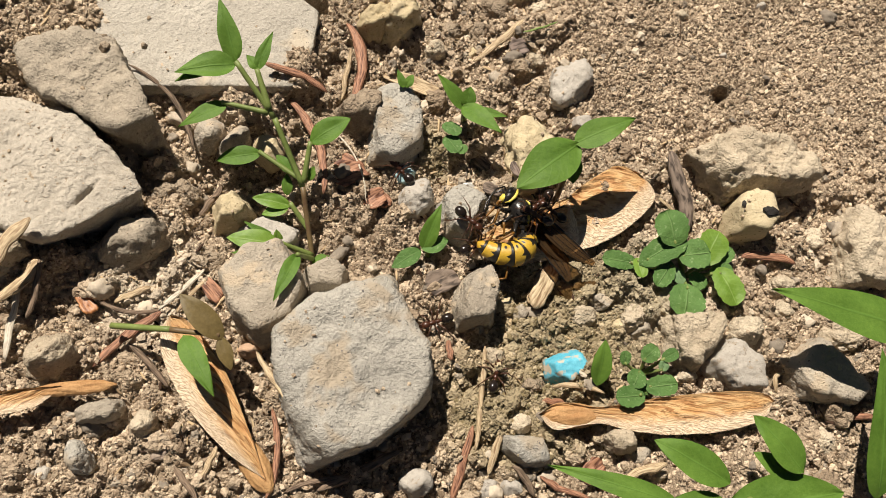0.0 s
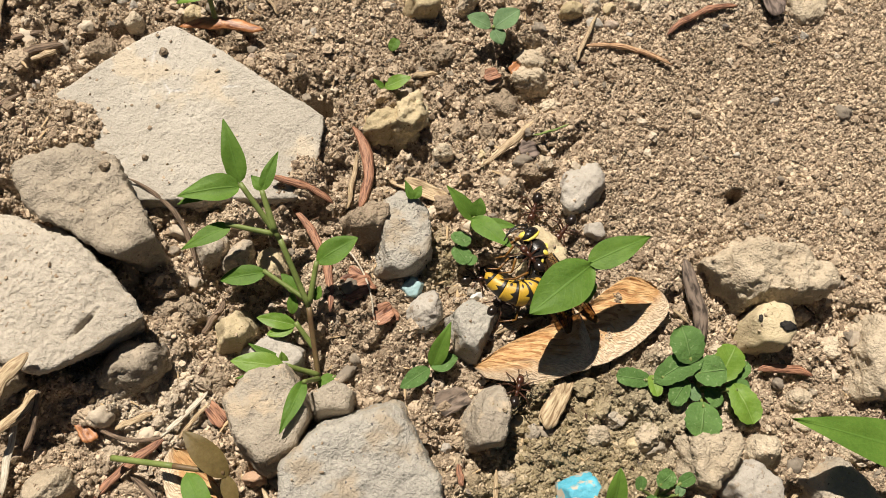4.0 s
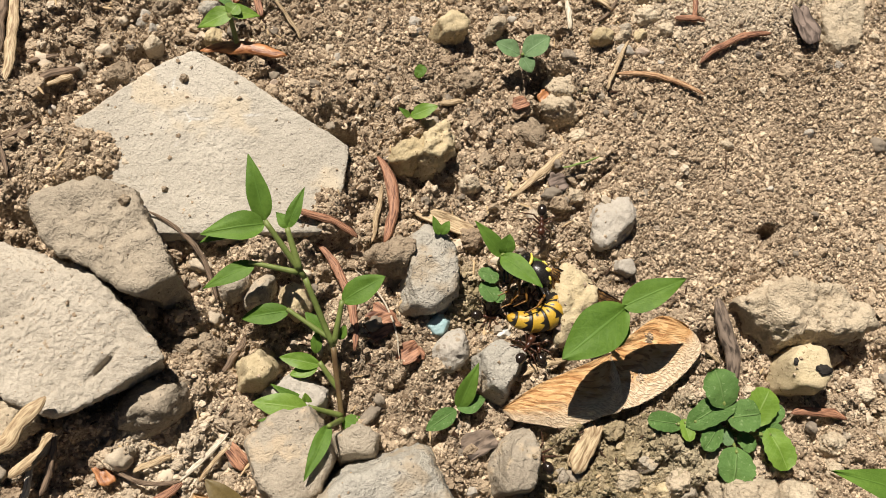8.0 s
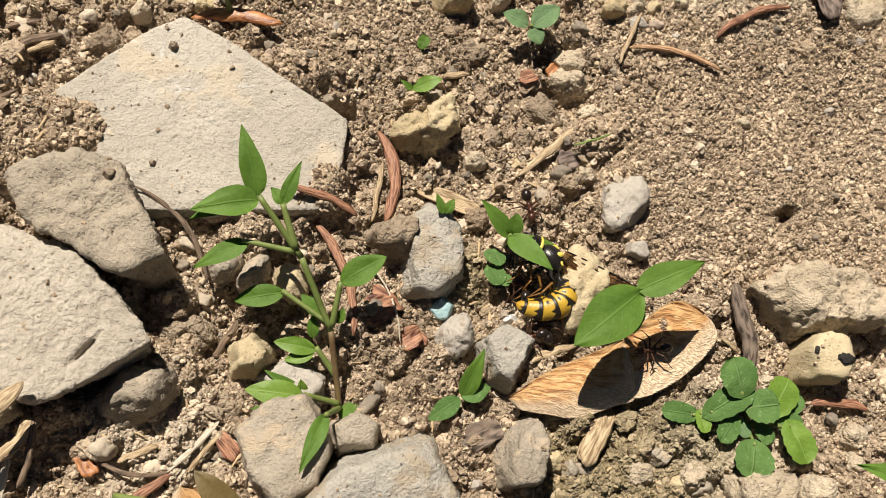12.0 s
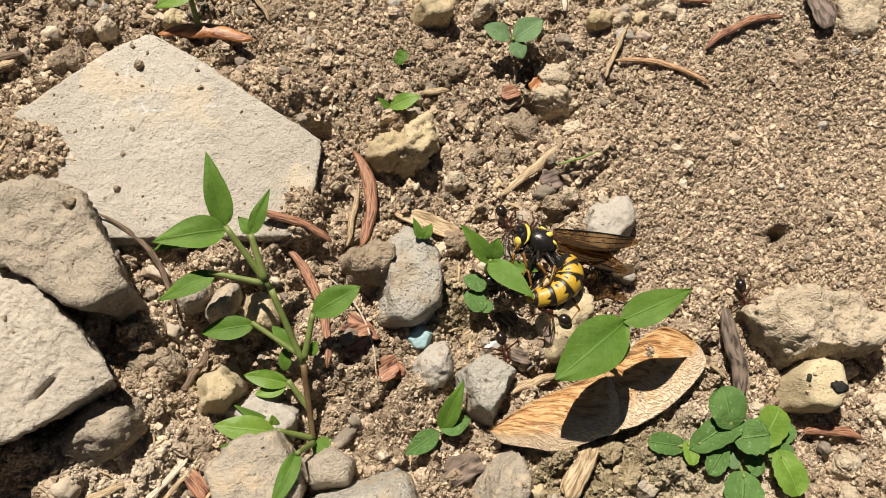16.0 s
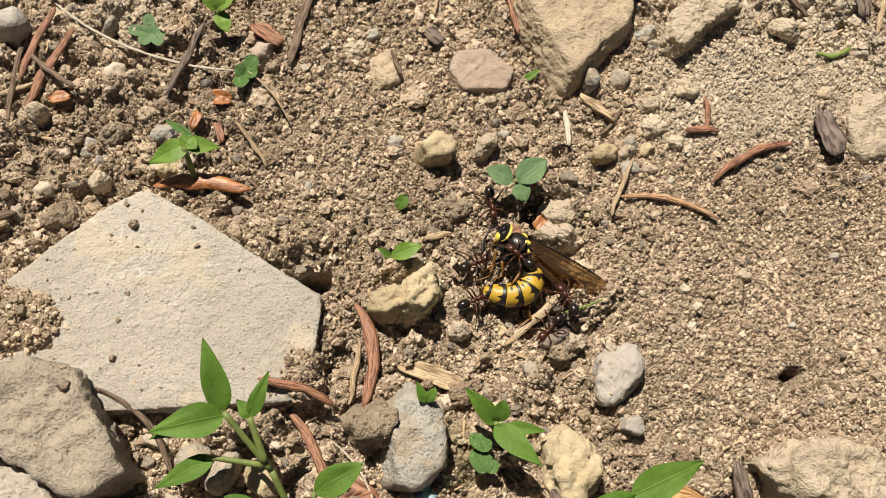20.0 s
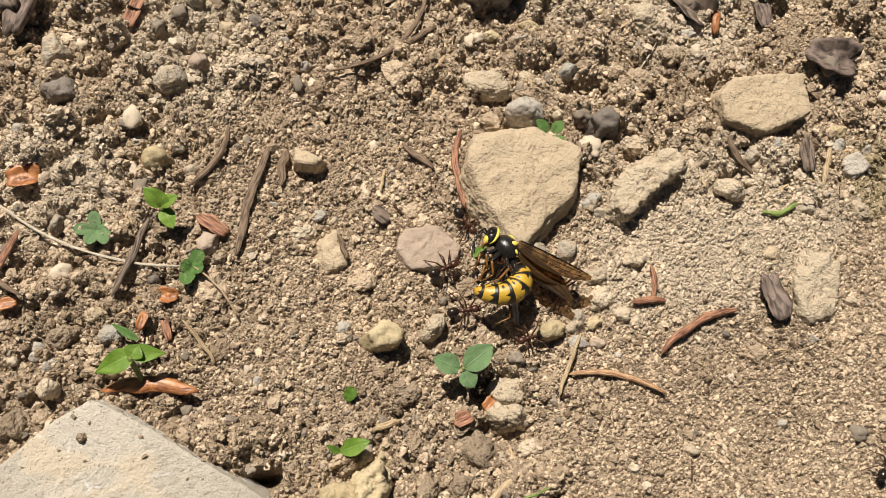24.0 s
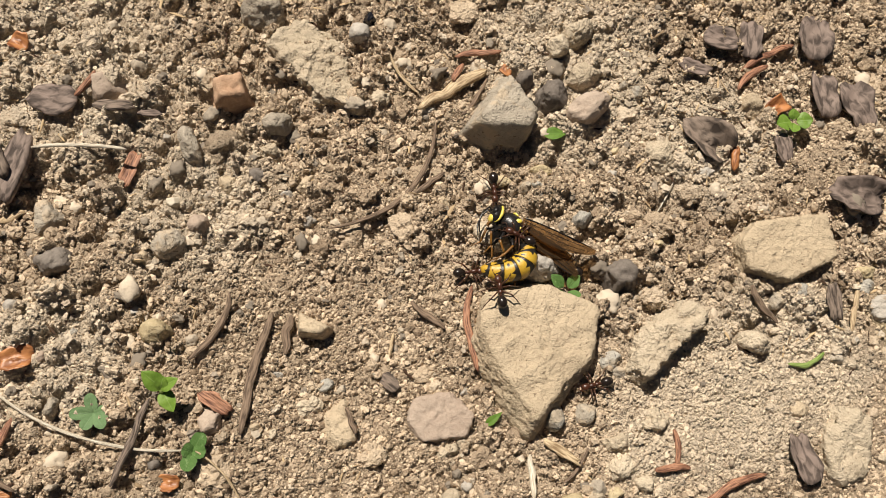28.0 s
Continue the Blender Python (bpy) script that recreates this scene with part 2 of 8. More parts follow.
def fast_mesh(name, verts, tris, material, smooth=True):
    """A mesh of triangles straight from arrays."""
    me = bpy.data.meshes.new(name)
    verts, tris = np.asarray(verts, dtype=np.float32) * MM, np.asarray(tris, dtype=np.int32)
    k = tris.shape[1]
    me.vertices.add(len(verts))
    me.vertices.foreach_set("co", verts.ravel())
    me.loops.add(tris.size)
    me.loops.foreach_set("vertex_index", tris.ravel())
    me.polygons.add(len(tris))
    me.polygons.foreach_set("loop_start", np.arange(len(tris), dtype=np.int32) * k)
    me.polygons.foreach_set("loop_total", np.full(len(tris), k, dtype=np.int32))
    me.polygons.foreach_set("use_smooth", np.full(len(tris), smooth))
    me.materials.append(material)
    me.update(calc_edges=True)
    me.validate()
    return me


def ball(level):
    """Vertices and triangles of a unit icosphere."""
    bm = bmesh.new()
    bmesh.ops.create_icosphere(bm, subdivisions=level, radius=1)
    v = np.array([p.co[:] for p in bm.verts])
    f = np.array([[p.index for p in q.verts] for q in bm.faces])
    bm.free()
    return v, f


BALLS = {k: ball(k) for k in (1, 2, 3, 4, 5, 6, 7)}
BALLS[0] = (np.array([(1, 0, 0), (-1, 0, 0), (0, 1, 0), (0, -1, 0), (0, 0, 1), (0, 0, -1)], dtype=float),
            np.array([(0, 2, 4), (2, 1, 4), (1, 3, 4), (3, 0, 4), (2, 0, 5), (1, 2, 5), (3, 1, 5), (0, 3, 5)]))


def lattice(seed):
    return np.random.RandomState(seed).rand(64, 64, 64)


LATTICE = lattice(5)


def noise3(p):
    """Smooth value noise, 0 to 1, at an array of points."""
    p = np.asarray(p, dtype=float)
    i = np.floor(p).astype(int)
    f = p - i
    f = f * f * (3 - 2 * f)
    out = 0.0
    for a in (0, 1):
        for b in (0, 1):
            for c in (0, 1):
                w = np.where(a, f[..., 0], 1 - f[..., 0]) * np.where(b, f[..., 1], 1 - f[..., 1]) * np.where(c, f[..., 2], 1 - f[..., 2])
                out = out + w * LATTICE[(i[..., 0] + a) % 64, (i[..., 1] + b) % 64, (i[..., 2] + c) % 64]
    return out


def fractal(p, octaves=4, gain=0.5):
    p = np.asarray(p, dtype=float)
    total, amp, norm = 0.0, 1.0, 0.0
    for k in range(octaves):
        total = total + amp * noise3(p * 2 ** k + 17.3 * k)
        norm += amp
        amp *= gain
    return total / norm - 0.5


def smooth01(x):
    x = np.clip(x, 0, 1)
    return x * x * (3 - 2 * x)


# ---- the ground: one sheet, fine where the camera passes ----
def lay(x, y):
    """The soil's broad height."""
    x, y = np.asarray(x, dtype=float), np.asarray(y, dtype=float)
    return -3.8 + 3.0 * smooth01((x - 5) / 40)


def sandy(x, y):
    """1 where the soil is fine and loose, 0 where it is lumpy and stony."""
    x, y = np.asarray(x, dtype=float), np.asarray(y, dtype=float)
    right = smooth01((x - 27 + (y - 45) * 0.1) / 14) * smooth01((y - 24) / 16) * smooth01((112 - y) / 18)
    top = smooth01((y - 58) / 14) * smooth01((128 - y) / 14) * smooth01((x + 32) / 14) * smooth01((22 - x) / 10) * 0.8
    return np.maximum(right, top)


HOLES = [(59.6, 43.3, 1.0, 1.0, 15), (60.8, 44.4, 1.2, 0.8, 15), (-12.8, 56.6, 2.6, 1.5, 6), (24.0, 63.0, 6.0, 2.5, 3), (-24, 22, 8, 5, 3), (15, 27, 6, 4, 2.5), (22, 70, 4, 3, 3.5)]


MOUNDS = [(-55, 8.0, 9, 5.5, 5.0), (-47, -6.0, 6, 5, 1.5), (-18, 62, 8, 4, 2.5), (-12.2, 49.1, 5.0, 4.0, 2.4), (-15.7, 40.6, 5.0, 4.0, 2.4), (-25.6, 36.7, 5.0, 4.0, 2.4)]
# beds of fine crumbs with a height of their own
BEDS = [(-53.0, 49.2, 8.5, 5.0, 1.5), (-60.0, 46.5, 8.0, 6.5, 1.2), (-14.6, 43.0, 3.2, 4.5, 0.6)]


def domes(x, y, size, seed, share):
    """Heights of rounded crumbs of many sizes, packed at random about one to a cell."""
    i, j = np.floor(x / size).astype(int), np.floor(y / size).astype(int)
    best = np.zeros_like(x)
    for a in (-1, 0, 1):
        for b in (-1, 0, 1):
            u, v = (i + a) % 64, (j + b) % 64
            own = LATTICE[u, v, seed]
            r = np.where(LATTICE[u, v, seed + 1] < share, (0.36 + 0.46 * own) * size, 0)
            dx = x - (i + a + 0.1 + 0.8 * LATTICE[u, v, seed + 2]) * size
            dy = y - (j + b + 0.1 + 0.8 * LATTICE[u, v, seed + 3]) * size
            best = np.maximum(best, np.sqrt(np.maximum(0, r * r - dx * dx - dy * dy)) * (0.7 + 0.6 * LATTICE[u, v, seed + 4]))
    return best


def shape_soil(x, y):
    """The soil's surface: swells, clods, lumps and crumbs, with the burrows, mounds and beds."""
    flat = np.stack([x, y, np.zeros_like(x)], -1)
    s = sandy(x, y)
    wx = x + 1.3 * fractal(flat / 1.7 + 4, 3, 0.6)
    wy = y + 1.3 * fractal(flat / 1.7 + 44, 3, 0.6)
    patch = np.clip(0.55 + 2.4 * fractal(flat / 11.0 + 71, 2), 0, 1)
    h = lay(x, y) + fractal(flat / 22.0, 3) * 3.0 - 1.8 * (1 - s) - 0.6 * s
    h = h + domes(wx, wy, 5.6, 1, 0.55) * 0.78 * (1 - s) * patch
    h = h + domes(wx + 7, wy + 3, 2.5, 9, 0.7) * (0.74 * (1 - s) + 0.16)
    h = h + domes(wx * 0.9 + x * 0.1, wy, 1.15, 17, 0.85) * (0.35 * (1 - s) + 0.62)
    h = h + fractal(flat / 0.8 + 31, 3, 0.65) * (0.75 - 0.2 * s) + fractal(flat / 3.5 + 5, 3) * 1.3 * (1 - 0.6 * s)
    for hx, hy, a, b, d in HOLES:
        h = h - d * np.exp(-(((x - hx) / a) ** 2 + ((y - hy) / b) ** 2) ** 2.2)
    for mx, my, a, b, d in MOUNDS:
        h = h + d * np.exp(-(((x - mx) / a) ** 2 + ((y - my) / b) ** 2) ** 1.5)
    for bx, by, a, b, d in BEDS:
        near = np.sqrt(((x - bx) / a) ** 2 + ((y - by) / b) ** 2)
        k = near < 1.8
        if k.any():
            w = smooth01(1.7 - 1.25 * near[k] + fractal(flat[k] / 4.0 + 3, 3) * 0.5)
            h[k] = h[k] * (1 - w) + (d - 0.3 + domes(wx[k], wy[k], 1.15, 17, 0.9) * 0.7 + fractal(flat[k] / 1.6 + 5, 3) * 2.0) * w
    return h


STEP = 0.4
GRID_X, GRID_Y = np.arange(-78, 112 + STEP / 2, STEP), np.arange(-44, 186 + STEP / 2, STEP)
GRID_H = shape_soil(*[g.ravel() for g in np.meshgrid(GRID_X, GRID_Y)]).reshape(len(GRID_Y), len(GRID_X))


def soil(x, y):
    """The soil's height, as its mesh has it."""
    u = np.clip((np.atleast_1d(x).astype(float) + 78) / STEP, 0, len(GRID_X) - 1.001)
    v = np.clip((np.atleast_1d(y).astype(float) + 44) / STEP, 0, len(GRID_Y) - 1.001)
    i, j = u.astype(int), v.astype(int)
    a, b = u - i, v - j
    return (GRID_H[j, i] * (1 - a) + GRID_H[j, i + 1] * a) * (1 - b) + (GRID_H[j + 1, i] * (1 - a) + GRID_H[j + 1, i + 1] * a) * b


def on(x, y):
    return float(soil(x, y)[0])


def spread_lines(mid, reach):
    """The grid's even lines, then ever wider ones out to the horizon."""
    grow, d = [], STEP
    while not grow or grow[-1] < reach:
        d *= 1.35
        grow.append((grow[-1] if grow else 0) + d)
    return np.array([mid[0] - g for g in reversed(grow)] + list(mid) + [mid[-1] + g for g in grow])


def build_ground():
    xs, ys = spread_lines(GRID_X, 60000), spread_lines(GRID_Y, 60000)
    gx, gy = np.meshgrid(xs, ys)
    far = np.maximum(np.maximum(GRID_X[0] - gx, gx - GRID_X[-1]), np.maximum(GRID_Y[0] - gy, gy - GRID_Y[-1]))
    edge = smooth01(far / 40)
    z = soil(gx.ravel(), gy.ravel()).reshape(gx.shape) * (1 - edge) + edge * (-2.5 + 3 * fractal(np.stack([gx / 31, gy / 31, gx * 0], -1), 3))
    v = np.stack([gx, gy, z], -1).reshape(-1, 3)
    n, m = len(xs), len(ys)
    i = (np.arange(m - 1)[:, None] * n + np.arange(n - 1)[None]).ravel()
    quads = np.stack([i, i + 1, i + n + 1, i + n], 1)
    ob = new("ground", fast_mesh("ground", v, quads, SOIL))
    tagged(ob, "dry crumbly tan garden soil in full sun", "soil", kind="structure")


build_ground()


# ---- stones: rounded blocks bounded by broken faces ----
def domes3(p, size, seed, share, narrow=1.0):
    """Heights of rounded knobs scattered through space."""
    c = np.floor(p / size).astype(int)
    best = np.zeros(len(p))
    for a in (-1, 0, 1):
        for b in (-1, 0, 1):
            for g in (-1, 0, 1):
                u, v, w = (c[:, 0] + a) % 64, (c[:, 1] + b) % 64, (c[:, 2] + g + seed) % 64
                r = np.where(LATTICE[u, v, w] < share, (0.4 + 0.45 * LATTICE[v, w, u]) * size * narrow, 0)
                spot = np.stack([c[:, 0] + a + LATTICE[w, u, v], c[:, 1] + b + LATTICE[u, w, v], c[:, 2] + g + LATTICE[w, v, u]], 1) * size
                best = np.maximum(best, np.sqrt(np.maximum(0, r * r - ((p - spot) ** 2).sum(1))))
    return best


def normals(v, f):
    n = np.cross(v[f[:, 1]] - v[f[:, 0]], v[f[:, 2]] - v[f[:, 0]])
    out = np.zeros_like(v)
    for k in range(3):
        for axis in range(3):
            out[:, axis] += np.bincount(f[:, k], n[:, axis], len(v))
    return out / np.maximum(np.linalg.norm(out, axis=1), 1e-9)[:, None]


def rock(seed, H, cuts, L=None, W=None, rough=0.06, sharp=14, level=4, chips=5, lean=(4, 20), slope=0.25, knobs=0.0, pits=0.25, facets=(0.80, 0.97)):
    """A closed stone. cuts: (bearing in degrees, millimetres from the middle) of its upright faces; or an oval of L by W."""
    d, f = BALLS[level]
    rnd = np.random.RandomState(seed)
    up, down = H, 0.55 * H + 1.5
    wide = (np.mean([c[1] for c in cuts]),) * 2 if cuts else (L / 2, W / 2)
    d = d * np.array([*wide, 0.5 * (up + down)])
    d = d / np.linalg.norm(d, axis=1)[:, None]
    total = (np.maximum(d[:, 2], 0) / up) ** sharp + (np.maximum(-d[:, 2], 0) / down) ** sharp
    if cuts:
        for az, dist in cuts:
            tilt = radians(rnd.uniform(*lean))
            n = np.array([math.cos(radians(az)) * math.cos(tilt), math.sin(radians(az)) * math.cos(tilt), math.sin(tilt)])
            total = total + (np.maximum(d @ n, 0) / (dist * math.cos(tilt) * 1.04 + 0.3 * H * math.sin(tilt))) ** sharp
        for k in range(chips):
            n = Vector((rnd.uniform(-1, 1), rnd.uniform(-1, 1), rnd.uniform(0.5, 1.2))).normalized()
            reach = np.min([c[1] / max(0.12, math.cos(radians(c[0])) * n.x + math.sin(radians(c[0])) * n.y) for c in cuts])
            total = total + (np.maximum(d @ np.array(n), 0) / (math.hypot(n.x, n.y) * min(reach, 40) * 0.80 + n.z * up * 0.86)) ** sharp
        n = np.array([rnd.uniform(-slope, slope), rnd.uniform(-slope, slope), 1.0])
        total = total + (np.maximum(d @ (n / np.linalg.norm(n)), 0) / (up * 0.96)) ** sharp
        r = total ** (-1.0 / sharp)
        size = np.mean([c[1] for c in cuts])
    else:
        p = 2.4
        r = ((np.abs(d[:, 0]) * 2 / L) ** p + (np.abs(d[:, 1]) * 2 / W) ** p + (np.abs(d[:, 2]) / np.where(d[:, 2] > 0, up, down)) ** p) ** (-1 / p)
        size = (L + W) / 4
        total = r ** -sharp
        for k in range(chips):
            n = np.array(Vector((rnd.uniform(-1, 1), rnd.uniform(-1, 1), rnd.uniform(-0.1, 1.0))).normalized())
            support = math.sqrt((n[0] * L / 2) ** 2 + (n[1] * W / 2) ** 2 + (n[2] * up) ** 2)
            total = total + (np.maximum(d @ n, 0) / (support * rnd.uniform(*facets))) ** sharp
        r = total ** (-1 / sharp) * 1.05
    v = d * r[:, None]
    o = rnd.rand(3) * 40
    unit = min(size, 9) * rough
    body = min(size, 12)
    bumps = (fractal(v / (size * 0.8) + o, 3) * 2.6 + fractal(v / (size * 0.3) + o + 3, 2) * 1.1) * body * rough
    bumps = bumps + (0.2 - np.abs(fractal(v / 2.6 + o + 9, 4, 0.6))) * unit * 2.2 + fractal(v / 1.2 + o + 21, 4, 0.7) * min(unit * 2.6, 0.9)
    bumps = bumps + fractal(v / 0.42 + o + 3, 2, 0.7) * min(0.34, 0.08 * size)
    if knobs:
        k = min(2.3, 0.55 * size)
        bumps = bumps + knobs * (domes3(v + o + fractal(v / 1.5, 2)[:, None], k, seed, 0.75) + 0.6 * domes3(v + o, k * 0.42, seed + 3, 0.8) - 0.45 * k)
    if pits and size > 2:
        bumps = bumps - pits * domes3(v + o, 2.7, seed + 7, 0.22, 0.26) * np.clip(1 + 4 * fractal(v / 6 + o, 2), 0, 2)
    return v + normals(v, f) * bumps[:, None], f


count = [0]


KNOBS = {"sand": 0.34, "ochre": 0.3, "clod": 0.62, "warm": 0.03}


def stone(x, y, H, cuts, tone, label, rough=None, sharp=34, chips=4, lean=(2, 16), slope=0.2, crack=None, knobs=None, pits=0.25):
    count[0] += 1
    reach = max(c[1] for c in cuts)
    rough = rough or {"sand": 0.12, "ochre": 0.12, "clod": 0.14, "brick": 0.14}.get(tone, 0.08)
    level = 7 if reach > 14 else 6 if reach > 7.5 else 5 if reach > 3.5 else 4
    v, f = rock(100 + count[0], H, cuts, None, None, rough, sharp, level, chips, lean, slope, KNOBS.get(tone, 0) if knobs is None else knobs, pits)
    if crack:
        p, q = np.array(crack[:2]) - (x, y), np.array(crack[2:]) - (x, y)
        u = np.clip(((v[:, :2] - p) @ (q - p)) / ((q - p) @ (q - p)), 0, 1)
        off = np.linalg.norm(v[:, :2] - p - u[:, None] * (q - p) - 0.5 * fractal(v / 1.5, 2)[:, None], axis=1)
        v[:, 2] -= 2.2 * np.exp(-(off / 0.27) ** 2) * (v[:, 2] > 0) * np.sin(math.pi * np.clip(u, 0.08, 0.92))
    ob = new("stone", fast_mesh("stone", v, f, STONES[tone]))
    ob.location = (x * MM, y * MM, float(lay(x, y)) * MM)
    return tagged(ob, label, "stone")


def pebble(x, y, L, W, H, turn, tone, label):
    count[0] += 1
    v, f = rock(100 + count[0], H * 0.85, None, L, W, 0.10, 20, 5 if L > 5 else 4, 8, knobs=0.45 if tone == "clod" else 0.0, pits=0.12)
    ob = new("pebble", fast_mesh("pebble", v, f, STONES[tone]))
    ob.matrix_basis = pose(x * MM, y * MM, float(lay(x, y)) * MM, 0, 0, turn)
    return tagged(ob, label, "pebble")


def lump(x, y, L, W, H, turn, tone, label):
    """A stone fragment or clod with broken faces, sunk a little into the soil where it lies."""
    count[0] += 1
    rnd = np.random.RandomState(900 + count[0])
    crumbly = tone in ("clod", "sand")
    v, f = rock(100 + count[0], H, None, L * 1.08, W * 1.08, 0.12 if crumbly else 0.09, 14 if crumbly else 34, 5 if L > 3.5 else 4, 9, knobs=(0.5 if tone == "clod" else 0.36) if crumbly else KNOBS.get(tone, 0) * 0.5, pits=0.12, facets=(0.80, 0.97) if crumbly else (0.66, 0.93))
    name = "soil_clod" if tone == "clod" else "pebble"
    ob = new(name, fast_mesh(name, v, f, STONES[tone]))
    base = min(float(np.median(soil(x + L * 0.3 * np.cos(np.arange(8)), y + L * 0.3 * np.sin(np.arange(8))))), float(lay(x, y)) + 1.6)
    ob.matrix_basis = pose(x * MM, y * MM, (base - 0.3 * H) * MM, rnd.uniform(-8, 8), rnd.uniform(-8, 8), turn)
    return tagged(ob, label, "clod" if tone == "clod" else "pebble")


stone(-34.0, 53.4, 4.2, [(-143, 24.7), (-86, 15.6), (-23, 22.0), (-5, 21.4), (59, 11.6), (70, 12.8), (122, 14.2), (134, 14.8), (168, 22.6)], "limestone", 'broad flat pale limestone slab half buried in soil', 0.022, 70, 0, (-4, 14), 0.008)
stone(-51.0, 21.4, 9.5, [(-168, 15.0), (-110, 10.4), (-67, 10.4), (-54, 11.6), (37, 8.6), (48, 7.6), (66, 7.6)], "cream", 'large pale cream limestone with a broken edge', 0.045, 50, 6, (-22, 4), 0.10, (-42.3, 18.2, -46.0, 13.5), pits=0.06)
stone(-45.8, 35.2, 11, [(-153, 7.4), (-117, 4.6), (-114, 4.8), (-55, 11.4), (31, 5.6), (80, 6.3), (113, 8.4)], "brown", 'blocky grey-brown stone with a flat top', 0.13, 50, 5, (-14, 10), 0.15)
pebble(-38.3, 11.5, 10.6, 7.0, 8, 37, "brown", 'smooth rounded grey-brown pebble')
stone(-17.7, 4.2, 8, [(-157, 5.4), (-135, 5.8), (-60, 6.9), (-16, 5.6), (29, 5.8), (102, 6.5), (137, 6.4)], "grey", 'rounded grey-beige stone under a small herb')
stone(-4.0, -7.7, 12, [(-174, 9.6), (-150, 11.2), (-71, 11.4), (-44, 10.6), (-5, 11.6), (28, 11.0), (106, 11.6), (136, 11.4)], "slate", 'large bluish-grey stone with rusty staining', 0.07, 44, 5, (-8, 10), 0.12, knobs=0.05)
stone(-8.2, 6.7, 6, [(-164, 2.9), (-87, 2.4), (-11, 2.9), (64, 2.7), (118, 2.6)], "grey", 'small squat grey-beige stone')
stone(15.7, 4.2, 8, [(-169, 3.5), (-84, 3.9), (-14, 3.0), (23, 3.4), (129, 3.5), (164, 2.9)], "grey", 'upright brown-grey stone beside a maple seed')
stone(50.3, -1.0, 6, [(-173, 3.8), (-111, 5.1), (-40, 3.3), (-5, 4.1), (98, 3.7)], "sand", 'tapered tan stone beside a violet seedling')
stone(63.6, 28.8, 8, [(-135, 7.2), (-81, 4.0), (-16, 9.8), (55, 6.3), (89, 4.7), (117, 6.9)], "sand", 'knobbly tan sandstone lump on fine soil', 0.15, 30, 5, (-8, 14), 0.12, knobs=0.30)
stone(62.0, 19.9, 7, [(-173, 3.3), (-97, 3.5), (-41, 3.5), (8, 3.5), (82, 3.4), (138, 3.3)], "ochre", 'yellowish stone with two black lichen spots', 0.07, 26, 3, (0, 10), 0.1, knobs=0.08, pits=0.1)
pebble(32.3, 43.4, 9.9, 7.0, 5, 65, "pale", 'oval chalky white pebble')
stone(2.0, 33.9, 6, [(-176, 3.8), (-99, 6.5), (-45, 5.6), (3, 4.3), (43, 5.1), (128, 6.1)], "slate", 'blue-grey rounded stone with a soil crust')
stone(-3.4, 35.7, 7, [(-142, 3.3), (-87, 3.0), (-15, 3.3), (68, 3.2), (125, 3.0)], "clod", 'crumbly brown clod of dried soil')
pebble(6.1, 21.5, 6.8, 4.9, 5, 54, "pale", 'small cream-coloured oval pebble')
stone(13.4, 18.7, 6, [(-166, 3.0), (-118, 3.9), (-27, 2.9), (61, 3.5), (127, 3.7)], "slate", 'angular pale blue-grey stone chip')
stone(24.4, 29.4, 6, [(-178, 3.0), (-170, 3.1), (-89, 6.3), (-32, 3.6), (4, 3.7), (52, 4.7), (127, 5.1)], "ochre", 'smooth yellowish oval stone')
stone(-23.6, 17.1, 6, [(-169, 2.3), (-88, 2.5), (-26, 2.3), (48, 2.4), (123, 2.4)], "ochre", 'pitted yellowish crumb of stone')
stone(-17.3, 13.8, 3.2, [(-143, 3.6), (-95, 2.2), (-11, 4.1), (66, 2.5), (124, 3.1)], "pale", 'pale flat stone shaded by a herb')
pebble(-24.1, 29.2, 5.9, 3.5, 5, 59, "grey", 'small grey pebble on dry soil')
pebble(-28.2, 30.3, 5.3, 4.8, 5, 71, "grey", 'small grey pebble on dry soil')
pebble(-18.7, 28.2, 4.5, 5.4, 4, 33, "ochre", 'pale yellow pebble under leaves')
pebble(-15.9, 44.2, 4.5, 3.1, 5, -87, "sand", 'small upright tan pebble')
pebble(-14.5, 40.7, 2.8, 2.7, 4, -87, "slate", 'tiny blue-grey pebble on dry soil')
stone(2.6, 55.2, 6, [(-105, 3.6), (-41, 2.4), (11, 2.7), (129, 2.4), (175, 2.5)], "ochre", 'lumpy orange-tan stone on dry soil', 0.2, 20, 3, (4, 24), 0.2, knobs=0.6)
stone(-1.9, 53.6, 5, [(-125, 2.6), (-71, 1.9), (9, 2.5), (101, 1.9), (162, 2.5)], "ochre", 'low orange-tan stone on dry soil', 0.2, 20, 3, (4, 24), 0.2, knobs=0.6)
stone(82.4, 15.2, 6, [(-173, 4.7), (-87, 5.8), (-2, 4.4), (64, 6.1), (144, 5.2)], "sand", 'pale tan stone sunk in soil')
pebble(59.9, 0.3, 5.1, 4.5, 6, 13, "sand", 'round beige pebble on dry soil')
stone(56.9, -5.7, 5, [(-135, 3.4), (-88, 3.6), (6, 4.1), (52, 3.3), (127, 4.0)], "pale", 'pale chipped stone on dry soil')
stone(71.6, -6.7, 6, [(-153, 4.8), (-102, 4.0), (-50, 6.2), (44, 3.7), (124, 5.3)], "grey", 'grey stone shaded by a leaf')
pebble(-47.5, -7.0, 7.1, 6.6, 8, 30, "sand", 'crumbly round lump of dry soil')
stone(-56.4, 8.4, 8, [(-177, 3.9), (-110, 4.2), (-51, 3.9), (23, 4.3), (86, 3.7)], "sand", 'pale soil lump on dry soil')
pebble(-40.1, -14.6, 6.7, 3.4, 5, 15, "grey", 'flat grey pebble on dry soil')
